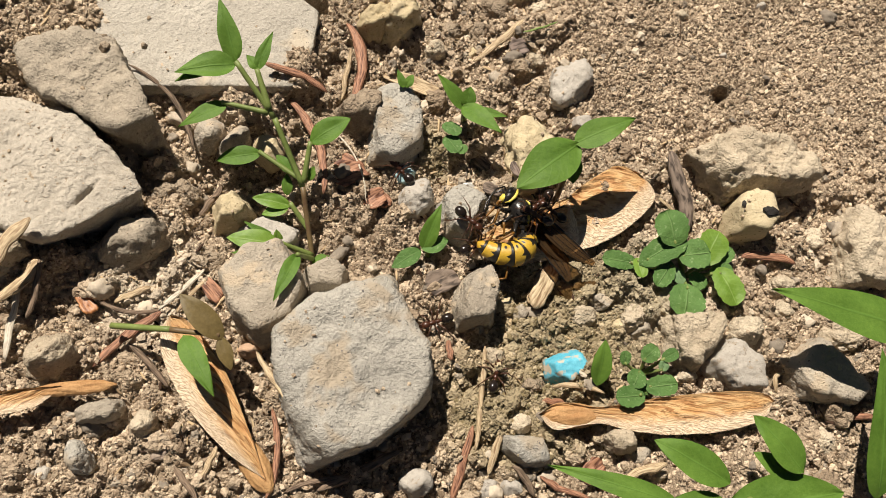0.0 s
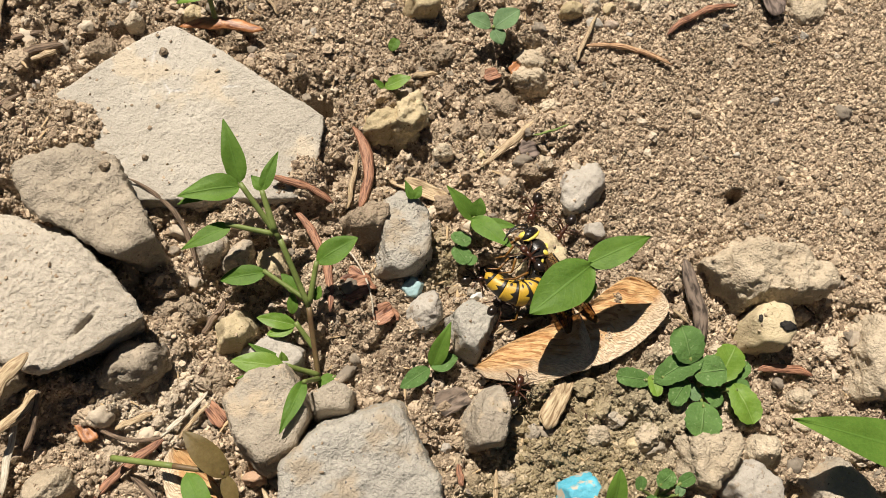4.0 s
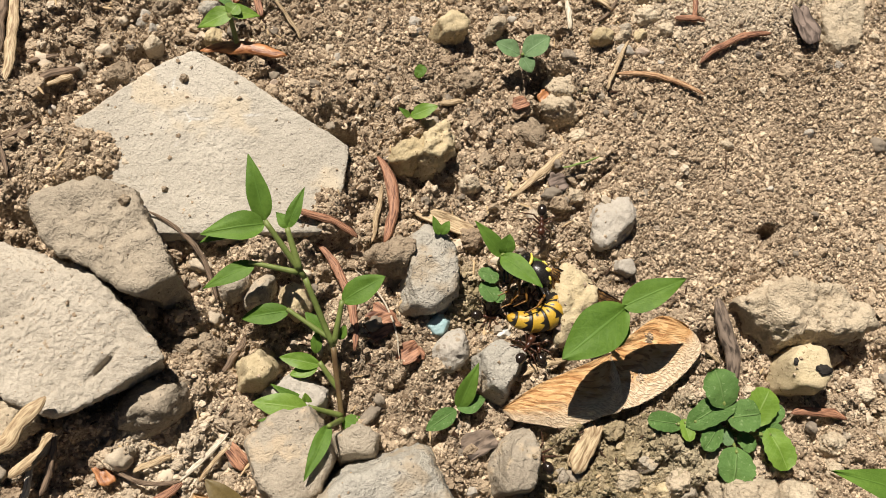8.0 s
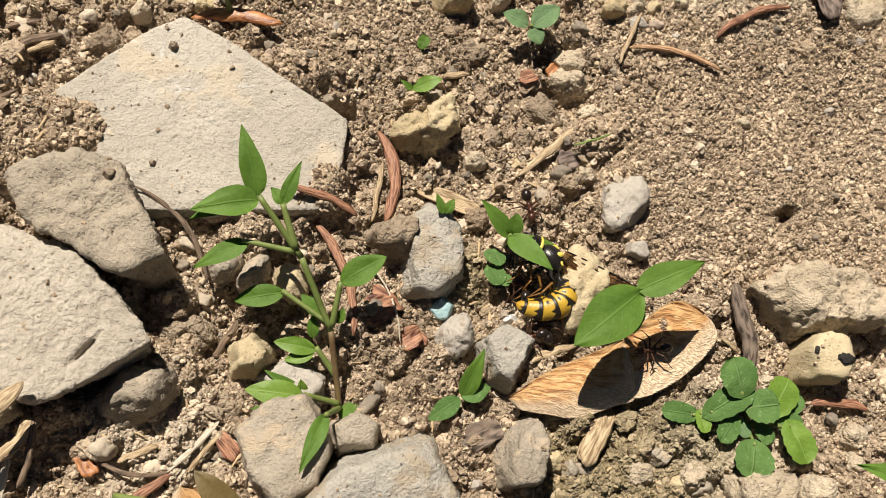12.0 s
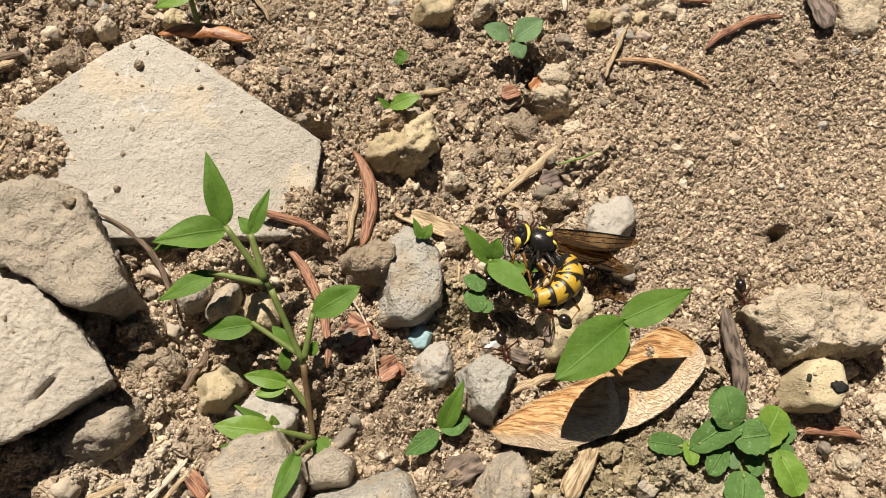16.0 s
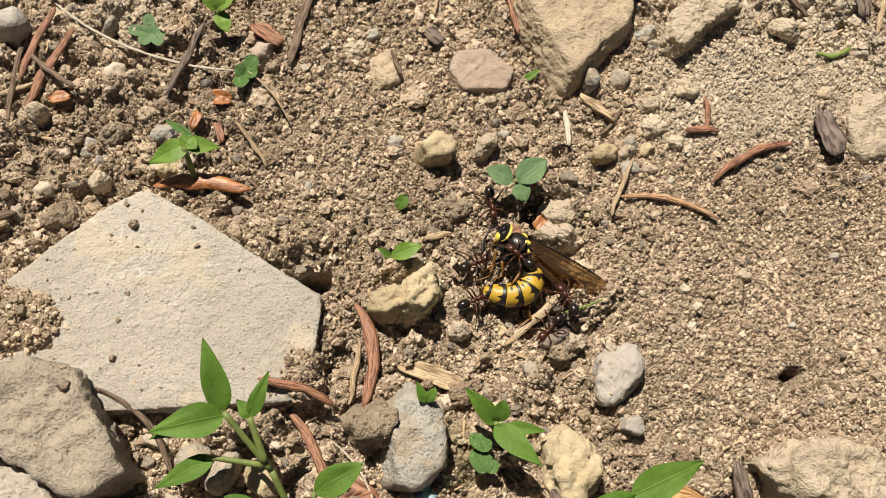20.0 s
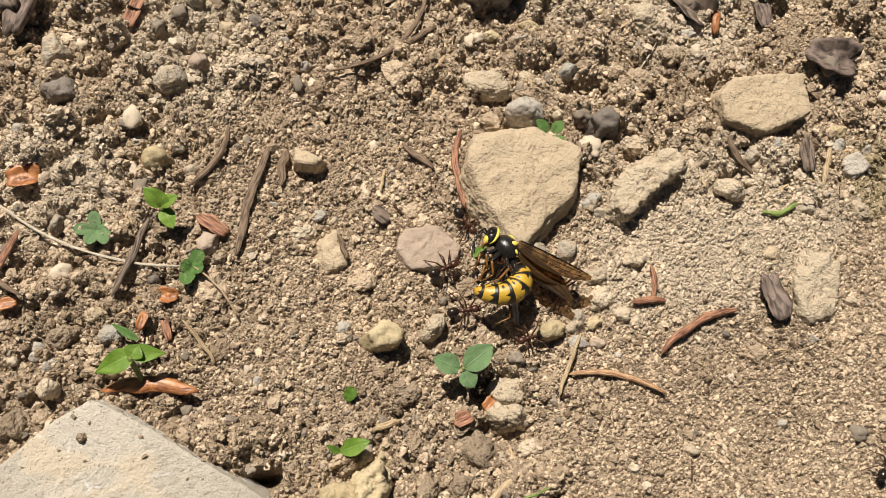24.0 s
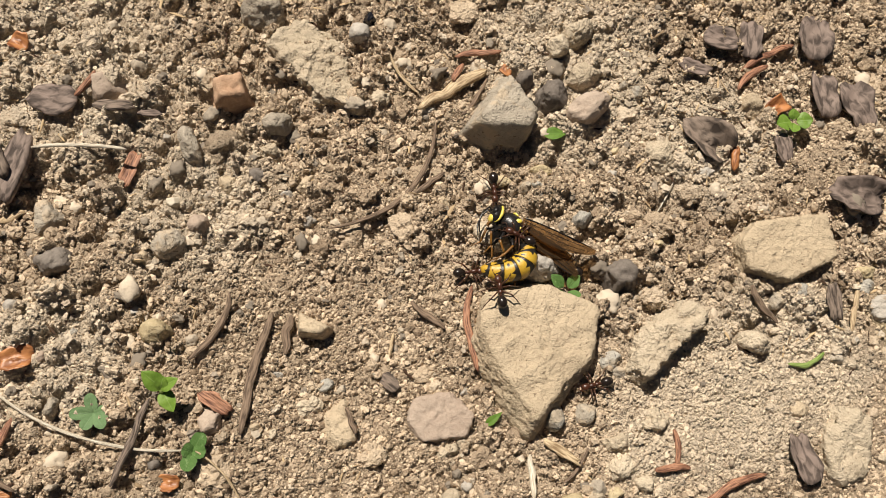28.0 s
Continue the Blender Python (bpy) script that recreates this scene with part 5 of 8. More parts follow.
twig("twig", 23.2, 151.9, 18.1, 143.7, 0.4, 0.70, "brown", 'thin dark twig beside a grey stone')
twig("dry_stalk", 17.7, 155.9, 25.9, 156.6, 0.2, 1.12, "red", 'short red-brown stalk on dry soil')
twig("dry_stalk", 16.9, 150.2, 18.9, 153.9, 0.1, 1.11, "red", 'short red-brown stalk on dry soil')
flake("bark_flake", 25.5, 153.5, 27.5, 152.1, 1.98, "orange", 'small orange scale on dry soil')
twig("straw", -50.9, 136.1, -36.6, 136.1, 0.6, 0.69, "pale", 'bleached thin straw on dry soil', 0.85, 0, 0.4, 0.8)
flake("bark_flake", -52.3, 145.2, -45.0, 145.5, 5.68, "bark", 'square grey piece of weathered bark', 1.2, 0.2)
twig("dry_stalk", -42.3, 150.0, -45.6, 145.9, 0.1, 1.08, "red", 'short reddish stalk on dry soil')
flake("bark_flake", -43.4, 143.7, -35.7, 143.8, 1.83, "dark", 'narrow dark bark strip', 1.0, 0.3)
flake("bark_flake", -35.7, 143.7, -31.7, 143.6, 1.43, "bark", 'narrow bark strip on dry soil')
flake("bark_flake", -52.3, 139.7, -54.9, 126.5, 4.04, "bark", 'long rotten piece of bark', 2.0, 0.3)
flake("bark_flake", -59.2, 138.4, -55.1, 130.8, 5.03, "dark", 'dark rotten piece of bark', 2.5, 0.3)
twig("straw", -55.8, 125.0, -51.9, 126.7, -0.1, 1.23, "tan", 'short straw piece on dry soil')
twig("twig", -20.1, 113.3, -26.3, 102.7, 1.4, 1.07, "brown", 'thin weathered twig on soil')
twig("twig", -13.4, 110.1, -18.1, 91.0, -0.5, 1.49, "brown", 'dark cracked stem piece on soil', 0.5, 0.3)
twig("twig", -10.5, 109.6, -11.4, 103.3, -0.4, 1.33, "brown", 'short rotten stem piece', 0.5, 0.3)
twig("twig", -31.3, 96.8, -36.1, 84.1, -0.1, 1.18, "dark", 'dark weathered twig under a seedling')
twig("twig", 5.6, 106.6, 4.9, 102.6, -0.1, 0.64, "tan", 'short dry needle on dry soil')
twig("twig", 8.6, 111.8, 14.0, 107.0, -0.1, 1.12, "brown", 'short brown twig on soil')
twig("dry_stalk", 18.9, 114.3, 19.1, 99.9, -1.3, 1.29, "red", 'grooved reddish stalk beside a heart-shaped stone', 0.6, 0.3)
flake("wood_splinter", 28.2, 88.8, 34.1, 84.9, 1.51, "tan", 'pale wood splinter on dry soil', 0.7, 0.2)
flake("bark_flake", 86.5, 165.8, 85.2, 156.3, 7.04, "bark", 'purple-brown weathered bark flake', 0.8)
flake("bark_flake", 85.7, 154.0, 86.0, 144.0, 5.22, "bark", 'narrow purple-brown bark flake', 0.8)
flake("bark_flake", 91.0, 151.6, 93.0, 141.4, 7.13, "bark", 'purple-brown weathered bark flake', 0.8)
flake("bark_flake", 63.1, 159.6, 70.0, 158.7, 5.09, "bark", 'purple-brown bark flake in shade', 0.8)
flake("bark_flake", 73.3, 163.6, 72.1, 155.8, 4.74, "bark", 'upright purple-brown bark flake', 0.8, 0.8, 15)
twig("dry_stalk", 70.5, 153.4, 82.0, 159.7, 0.7, 1.30, "red", 'bent reddish stalk across bark flakes')
twig("dry_stalk", 68.8, 149.5, 75.6, 154.8, 0.6, 1.36, "red", 'short reddish stalk on dry soil')
flake("bark_flake", 58.1, 154.5, 64.3, 152.8, 2.87, "bark", 'small brown bark flake')
flake("dead_leaf", 58.2, 143.3, 66.6, 136.0, 6.52, "dark", 'dark grey curled dead leaf', 0.5, 2.0, 12)
twig("twig", 67.5, 138.7, 66.4, 134.3, 0.1, 1.47, "orange", 'small orange stalk on dry soil')
flake("bark_flake", 75.4, 141.0, 76.3, 135.8, 3.46, "bark", 'small grey bark flake')
flake("bark_flake", 82.0, 129.8, 93.0, 127.4, 7.02, "bark", 'dark purple crumpled bark piece', 1.2, 1.6, 12)
twig("twig", 65.7, 113.0, 70.3, 106.7, -0.6, 1.29, "brown", 'short brown twig on dry soil')
flake("bark_flake", 79.5, 113.3, 80.4, 106.6, 2.62, "dark", 'small dark bark flake', 0.8, 1.0, 20)
twig("straw", 86.6, 113.9, 83.9, 105.0, 0.2, 1.15, "tan", 'short grooved straw on dry soil', 0.6, 0.3)
twig("straw", 71.0, 99.8, 78.0, 101.8, -1.1, 0.92, "green", 'green-brown seed stalk on dry soil')
twig("straw", 55.6, 132.6, 51.1, 126.0, 0.2, 0.29, "pale", 'hair-thin dry fibre on dry soil')
flake("husk", -53.7, 102.6, -48.2, 103.9, 4.02, "orange", 'orange papery husk on dry soil', 0.4, 1.6)
flake("husk", -29.6, 84.6, -26.5, 84.5, 2.60, "orange", 'small orange husk on dry soil', 0.4, 1.6)
flake("husk", -56.6, 156.6, -53.8, 155.1, 3.40, "orange", 'small orange husk on dry soil', 0.4, 1.6)
flake("husk", 73.6, 145.4, 78.7, 147.6, 3.62, "orange", 'orange papery husk beside a seedling', 0.4, 1.6)
flake("bark_flake", -35.6, 137.1, -37.9, 130.5, 2.37, "red", 'dark red dead leaf scrap')
flake("bark_flake", 3.5, 99.7, 6.1, 97.4, 2.51, "dark", 'dark purple dried scrap')
twig("twig", 6.2, 156.4, 11.4, 148.8, -0.8, 0.63, "tan", 'dry curled fibre on dry soil')
flake("husk", -45.3, 3.1, -42.8, 0.1, 2.42, "orange", 'small orange-brown husk on dry soil')
flake("bark_flake", -27.1, 6.1, -24.3, 3.1, 2.59, "red", 'red-brown dead scrap under a stone')
for x, y, r in ((-43.6, 39.6, 0.85), (-38.5, 63.2, 0.68), (-39.5, 44.1, 0.51), (-51.5, 50.1, 0.85), (-49.6, 48.9, 0.6)):
    shard("soil_pellet", x, y, 1.7 * r, 1.5 * r, 1.0 * r, 30 * x, STONES["clod"], "small dark soil pellet lying on pale stone")
shard("paint_chip", 29.8, -6.6, 5.8, 3.6, 1.8, 15, BLUE, 'bright blue chip of old paint on soil')
shard("paint_chip", 3.6, 25.2, 2.9, 2.6, 0.7, 40, PALEBLUE, 'pale blue chip of old paint')
shard("stone_chip", 14.4, 24.8, 1.7, 1.3, 1.6, 0, WHITE, 'tiny white stone chip')
shard("stone_chip", 34.2, 36.3, 2.6, 3.4, 2, 80, STONES['pale'], 'white angular stone chip on soil')
shard("seed", -29.8, 128.5, 2.1, 1.6, 1.2, 0, LITTER['pale'], 'small flat pale yellow seed')
shard("stone_chip", -41.3, 147.8, 3.2, 4.5, 1.8, 10, STONES['rosy'], 'flat pinkish white stone chip')
shard("bead", 2.8, 163.1, 1.8, 1.8, 1.6, 0, SHINY, 'tiny glossy black bead on the soil')
twig("straw", -55.8, 0.7, -49.4, 7.7, -0.3, 1.9, "tan", 'broad bleached strip of plant fibre', 0.5, 0.25)
twig("straw", -40.1, 1.9, -34.7, 4.2, 0.4, 1.13, "tan", 'split tan straw beside a grey pebble', 0.5, 0.3)
twig("straw", -33.2, 0.9, -27.2, 8.1, -0.1, 0.82, "pale", 'bleached thin straw across the soil', 0.5, 0.25)
twig("straw", -30.9, 0.8, -26.7, 6.4, 0.2, 0.66, "tan", 'thin curved straw across the soil', 0.5, 0.25)
twig("straw", 24.5, 4.0, 28.1, 10.8, 0.0, 2.87, "tan", 'short tan strip of wood under a maple seed', 0.4, 0.25)
twig("straw", 17.4, 18.6, 24.0, 20.7, 0.1, 0.96, "tan", 'short pale straw behind a maple seed', 0.6, 0.2)
# three dark flakes: debris, and shade under the leaves put into their colour
flake("dead_leaf", 15.7, 30.6, 18.8, 28.4, 2.40, "dark", 'dark debris and painted shade under a seedling')
flake("dead_leaf", 16.5, 23.4, 20.0, 22.5, 1.96, "dark", 'dark debris and painted shade beside a stone chip')
flake("dead_leaf", 21.0, 27.1, 22.6, 24.5, 1.81, "bark", 'dark brown shred of debris and painted shade')
flake("dead_leaf", -7.1, 27.7, -2.3, 24.9, 3.00, "red", 'red-brown dead leaf fragment under a herb')
flake("dead_leaf", -1.4, 21.9, 1.7, 19.9, 2.62, "red", 'crumpled red-brown dead leaf fragment')


# ---- green seedlings ----
LEAF = {
    "green": mat("leaf", (0.085, 0.18, 0.022), (0.18, 0.32, 0.05), 0.2, 1.8, 0.55, 0.5, 0.3, 0.4, 0.1, through_light=0.35, depth=0.2, ribs=(0.15, 0.29, 0.05)),
    "deep": mat("deep green leaf", (0.07, 0.16, 0.035), (0.15, 0.28, 0.075), 0.3, 2.2, 0.6, 0.8, 0.3, 0.45, 0.1, speck=(0.22, 0.34, 0.13), speck_scale=1.6, speck_at=0.60, through_light=0.25, depth=0.25, ribs=(0.20, 0.32, 0.11)),
    "fresh": mat("fresh leaf", (0.14, 0.27, 0.03), (0.29, 0.45, 0.08), 0.3, 2.0, 0.45, 0.4, 0.4, 0.4, 0.1, through_light=0.4, depth=0.15, ribs=(0.36, 0.52, 0.15)),
    "grey": mat("grey-green leaf", (0.12, 0.22, 0.09), (0.22, 0.34, 0.16), 0.3, 2.2, 0.65, 0.7, 0.25, 0.45, 0.1, through_light=0.25, depth=0.2, ribs=(0.28, 0.40, 0.22)),
    "bronze": mat("bronze leaf", (0.12, 0.085, 0.03), (0.26, 0.19, 0.07), 0.25, 2.0, 0.5, 0.3, 0.4, 0.4, 0.1, through_light=0.3),
    "stem": mat("green stem", (0.10, 0.14, 0.03), (0.22, 0.27, 0.08), 0.3, 2.0, 0.5, 0.3, 0.4, 0.4),
    "redstem": mat("reddish stem", (0.10, 0.05, 0.03), (0.19, 0.14, 0.06), 0.3, 2.0, 0.5, 0.3, 0.4, 0.4),
}


def plant(name, x, y, label, category="seedling"):
    ob = empty(name, x, y, top(x, y))
    tagged(ob, label, category)
    ob["foot"] = top(x, y)
    return ob


def outline(shape, u):
    if shape == "round":
        return (1 - np.abs(2 * u - 1) ** 2.3) ** 0.5
    if shape == "oval":
        return np.sin(np.pi * u ** 0.85) ** 0.8
    return (np.sin(np.pi * np.clip(u, 0, 1) ** 0.7) ** 0.9) * (1 - 0.25 * u)


def leaf(p, bx, by, bz, tx, ty, tz, width, tone="green", shape="oval", fold=0.18, droop=0.12):
    """A leaf from its base to its tip (height above the plant's foot), with a midrib fold and thickness."""
    o = np.array([p.location.x / MM, p.location.y / MM, 0.0])
    b, t = np.array([bx, by, bz]) - o, np.array([tx, ty, tz]) - o
    ax = t - b
    length = np.linalg.norm(ax)
    ax = ax / length
    side = np.cross((0, 0, 1), ax)
    side = side / max(np.linalg.norm(side), 1e-6)
    up = np.cross(ax, side)
    nu, nv = 16, 8
    rnd = np.random.RandomState(int(abs(bx * 131 + by * 17 + width * 7)) % 9999)
    o3 = rnd.rand(3) * 20
    u, c = np.meshgrid(np.linspace(0, 1, nu + 1), np.linspace(-1, 1, nv + 1), indexing="ij")
    half = width / 2 * outline(shape, u) * (1 + 0.05 * np.sin(u * 31 + o3[0]) * (shape == 'round') + 0.12 * fractal(np.stack([u * 4, u * 0, c * 0.6], -1) + o3 + 7, 2)) + 0.02
    wave = fractal(np.stack([u * 3, c * 1.5, u * 0], -1) + o3, 2) * width * 0.16
    rise = fold * half * np.abs(c) ** 1.4 - droop * length * (u - 0.45) ** 2 * 2 + wave - 0.08 * (np.abs(c) < 0.01)
    thick = 0.11 * (1 - np.abs(c) ** 4) * np.sin(np.pi * u) ** 0.3 * min(1, width / 4)
    along = u - (0.20 * np.abs(c) ** 1.5 * (1 - u) ** 3 if shape == "round" else 0)
    v = np.concatenate([(b + ax * (along * length)[..., None] + side * (c * half)[..., None] + up * (rise + k * thick)[..., None]).reshape(-1, 3) for k in (1, -1)])
    n = (nu + 1) * (nv + 1)
    f = []
    for k, flip in ((0, False), (n, True)):
        for i in range(nu):
            for j in range(nv):
                a = k + i * (nv + 1) + j
                quad = (a, a + nv + 1, a + nv + 2, a + 1)
                f.append(quad[::-1] if not flip else quad)
    place = np.stack([u, c], -1).reshape(-1, 2)
    return put_mesh("leaf", fan_map(mesh_from("leaf", v, f, LEAF[tone]), np.concatenate([place, place])), p)


def stem(p, x0, y0, z0, x1, y1, z1, r0, r1, tone="stem", bend=0.0, name="stem"):
    """A stem or leaf stalk between two points (heights above the plant's foot)."""
    o = np.array([p.location.x / MM, p.location.y / MM, 0.0])
    a, b = np.array([x0, y0, z0]) - o, np.array([x1, y1, z1]) - o
    ax = (b - a) / np.linalg.norm(b - a)
    side = np.cross(ax, (0.31, 0.2, 0.93))
    side /= np.linalg.norm(side)
    other = np.cross(ax, side)
    v, sides, steps = [], 8, 8
    for i in range(steps + 1):
        u = i / steps
        r = r0 + (r1 - r0) * u
        mid = a + (b - a) * u + np.array([0, 0, 1]) * bend * 4 * u * (1 - u)
        for k in range(sides):
            w = 2 * math.pi * k / sides
            v.append(mid + r * (side * math.cos(w) + other * math.sin(w)))
    f = [(i * sides + k, i * sides + (k + 1) % sides, (i + 1) * sides + (k + 1) % sides, (i + 1) * sides + k) for i in range(steps) for k in range(sides)]
    f += [tuple(range(sides - 1, -1, -1)), tuple(steps * sides + k for k in range(sides))]
    return put_mesh(name, mesh_from(name, v, f, LEAF[tone]), p)


# ---- winged maple seeds ----
def wing_skin():
    """Ochre skin with dark lengthwise wrinkles near the thick edge and pale, finely netted veins towards the thin one."""
    m = bpy.data.materials.new("maple seed wing")
    m.use_nodes = True
    n, l = m.node_tree.nodes, m.node_tree.links
    bsdf = n["Principled BSDF"]
    maps = []
    for name in ("fan", "place"):
        uv = n.new("ShaderNodeUVMap")
        uv.uv_map = name
        maps.append(uv.outputs[0])
    split = n.new("ShaderNodeSeparateXYZ")
    l.new(maps[1], split.inputs[0])

    def fibre(along, across, detail, low, high):
        grow = n.new("ShaderNodeVectorMath")
        grow.operation = "MULTIPLY"
        l.new(maps[0], grow.inputs[0])
        grow.inputs[1].default_value = (along, across, 1)
        t = n.new("ShaderNodeTexNoise")
        t.inputs["Scale"].default_value, t.inputs["Detail"].default_value, t.inputs["Distortion"].default_value = 1.0, detail, 0.5
        l.new(grow.outputs[0], t.inputs["Vector"])
        return threshold(t.outputs["Fac"], low, high)

    def threshold(value, low, high):
        t = n.new("ShaderNodeMapRange")
        t.inputs["From Min"].default_value, t.inputs["From Max"].default_value = low, high
        l.new(value, t.inputs["Value"])
        return t.outputs["Result"]

    def mixed(fac, a, b):
        t = n.new("ShaderNodeMix")
        t.data_type = "RGBA"
        for key, v in (("A", a), ("B", b)):
            if isinstance(v, tuple):
                t.inputs[key].default_value = (*v, 1)
            else:
                l.new(v, t.inputs[key])
        l.new(fac, t.inputs["Factor"])
        return t.outputs["Result"]

    wrinkles = fibre(4, 22, 3, 0.52, 0.60)
    streaks = fibre(4, 9, 3, 0.35, 0.65)
    net = fibre(14, 85, 2, 0.40, 0.56)
    thick = mixed(wrinkles, mixed(streaks, (0.56, 0.30, 0.115), (0.74, 0.48, 0.23)), (0.40, 0.19, 0.068))
    thin = mixed(net, (0.56, 0.405, 0.26), (0.78, 0.625, 0.44))
    bend = n.new("ShaderNodeMath")
    bend.operation = "MULTIPLY_ADD"
    l.new(streaks, bend.inputs[0])
    bend.inputs[1].default_value = 0.14
    l.new(split.outputs["Y"], bend.inputs[2])
    l.new(mixed(threshold(bend.outputs[0], 0.52, 0.90), thick, thin), bsdf.inputs["Base Color"])
    bsdf.inputs["Roughness"].default_value = 0.6
    bump = n.new("ShaderNodeBump")
    bump.inputs["Strength"].default_value, bump.inputs["Distance"].default_value = 0.7, 0.2 * MM
    l.new(net, bump.inputs["Height"])
    l.new(bump.outputs["Normal"], bsdf.inputs["Normal"])
    return m


WING = wing_skin()
NUT = mat("maple seed nutlet", (0.33, 0.155, 0.055), (0.66, 0.40, 0.18), 0.35, 2.2, 0.55, 1.0, 0.35, 0.5, 0.1, depth=0.3)


def curve(points, u):
    """A smooth line through some points, u from 0 to 1 along it."""
    p = np.asarray(points, dtype=float)
    s = np.concatenate([[0], np.cumsum(np.linalg.norm(np.diff(p, axis=0), axis=1))])
    s = s / s[-1]
    q = np.concatenate([[2 * p[0] - p[1]], p, [2 * p[-1] - p[-2]]])
    i = np.clip(np.searchsorted(s, u, side="right") - 1, 0, len(p) - 2)
    w = ((u - s[i]) / (s[i + 1] - s[i]))[:, None]
    a, b, c, d = q[i], q[i + 1], q[i + 2], q[i + 3]
    return 0.5 * (2 * b + (c - a) * w + (2 * a - 5 * b + 4 * c - d) * w ** 2 + (3 * b - a - 3 * c + d) * w ** 3)


def wing_part(p, thick_edge, thin_edge, z0, z1, dome=0.6, name="wing", turn=0.55):
    """A veined wing between its thick front edge and its thin rear edge, both from root to tip."""
    o = p.location / MM
    nu, nv = 110, 56
    line = np.linspace(0, 1, nu + 1)
    front, rear = curve(thick_edge, line), curve(thin_edge, line)
    u, c = np.meshgrid(line, np.linspace(0, 1, nv + 1), indexing="ij")
    rag = 0.3 * fractal(np.stack([u * 22, c * 0, u * 0 + z0], -1), 3) * smooth01((c - 0.8) / 0.2)
    x = front[:, None, 0] * (1 - c) + rear[:, None, 0] * c
    y = front[:, None, 1] * (1 - c) + rear[:, None, 1] * c + rag
    fan = 0.9 * u - turn * c ** 0.6 + 0.012 * np.sin(17 * u + 9 * c)
    fold = fractal(np.stack([u * 3, fan * 16, u * 0 + z1], -1), 3, 0.6)
    z = z0 + (z1 - z0) * u + dome * (np.sin(math.pi * c) * np.sin(math.pi * u) ** 0.7) + 0.45 * np.exp(-(c / 0.06) ** 2)
    z = z + fold * (1.5 * (1 - c) + 0.25) * np.sin(math.pi * np.clip(u * 1.1, 0, 1)) ** 0.5 + 0.9 * fractal(np.stack([u * 2.5, c * 2, u * 0 + 4 + z1], -1), 2)
    spots = [(i, j) for i in range(5, nu, 9) for j in range(4, nv, 9)]
    high = np.array([top(float(x[i, j]), float(y[i, j])) - o.z - z[i, j] for i, j in spots])
    z = z + max(0.0, float(np.percentile(high, 95)) + 0.3)
    v = np.concatenate([np.stack([x - o.x, y - o.y, z + k], -1).reshape(-1, 3) for k in (0.08, -0.08)])
    n = (nu + 1) * (nv + 1)
    flip_all = np.cross(front[nu // 2] - front[nu // 4], rear[nu // 2] - front[nu // 2]) < 0
    f = []
    for k, flip in ((0, flip_all), (n, not flip_all)):
        for i in range(nu):
            for j in range(nv):
                a = k + i * (nv + 1) + j
                quad = (a, a + nv + 1, a + nv + 2, a + 1)
                f.append(quad[::-1] if flip else quad)
    ring = [i * (nv + 1) for i in range(nu)] + [nu * (nv + 1) + j for j in range(nv)] + [i * (nv + 1) + nv for i in range(nu, 0, -1)] + [j for j in range(nv, 0, -1)]
    for a, b in zip(ring, ring[1:] + ring[:1]):
        f.append((a, b, b + n, a + n))
    me = mesh_from(name, v, f, WING)
    for title, uv in (("fan", np.stack([u + c, fan], -1)), ("place", np.stack([u, c], -1))):
        uv = uv.reshape(-1, 2)
        fan_map(me, np.concatenate([uv, uv]), title)
    return put_mesh(name, me, p)


def nutlet(p, x, y, z, L, W, H, turn):
    d, f = BALLS[5]
    q = np.sign(d) * np.abs(d) ** 0.9 * np.array([L / 2, W / 2, H / 2])
    taper = 1 - 0.35 * np.clip(-d[:, 0], 0, 1) ** 2
    q[:, 1] *= taper
    q += d * (0.5 * fractal(q * np.array([0.35, 1.6, 1.6]) + x, 3))[:, None]
    o = p.location / MM
    return put_mesh("nutlet", fast_mesh("nutlet", q, f, NUT), p, pose((x - o.x) * MM, (y - o.y) * MM, z * MM, 0, 0, turn))


def maple_seed(x, y, label):
    ob = empty("maple_seed", x, y, top(x, y))
    return tagged(ob, label, "maple seed")


s = maple_seed(29.5, 18.8, 'pair of broad tan maple seed wings lying on soil')
wing_part(s, [(30.2, 18.1), (30.5, 21.3), (34.4, 24.8), (39.0, 27.8), (42.2, 27.3), (44.0, 26.2)], [(30.2, 18.1), (30.6, 14.9), (32.3, 12.9), (36.3, 14.2), (41.0, 17.2), (44.7, 20.7), (46.0, 23.0), (45.3, 25.1), (44.0, 26.2)], 2.6, 2.4, 0.5)
wing_part(s, [(13.3, 12.4), (18.8, 16.1), (24.9, 18.9), (30.6, 21.5)], [(13.3, 12.4), (15.6, 10.7), (19.3, 10.1), (23.8, 9.8), (28.8, 11.6), (32.1, 12.7), (32.3, 16.5), (30.6, 21.5)], 2.2, 3.6, 1.2)
s = maple_seed(44.0, -12.9, 'long tan maple seed with a striped wing')
wing_part(s, [(24.5, -14.0), (27.6, -12.3), (34.0, -12.8), (41.2, -11.5), (49.4, -10.4), (56.9, -9.8), (60.8, -10.2), (62.1, -11.3)], [(24.5, -14.0), (27.0, -16.3), (33.5, -15.3), (39.1, -16.3), (46.2, -16.7), (54.5, -15.8), (60.2, -13.9), (62.1, -11.3)], 2.8, 3.2, 0.3)
nutlet(s, 29.7, -14.0, 2.0, 9.1, 3.8, 3.0, 1)
s = maple_seed(-23.1, -11.7, 'brown maple seed standing on its edge')
wing_part(s, [(-15.4, -24.1), (-18.3, -17.0), (-22.6, -8.1), (-27.7, -1.9), (-30.9, -0.7)], [(-15.4, -24.1), (-21.2, -20.3), (-27.3, -14.0), (-31.2, -7.5), (-32.0, -2.9), (-30.9, -0.7)], 3.2, 5.0, 0.8)
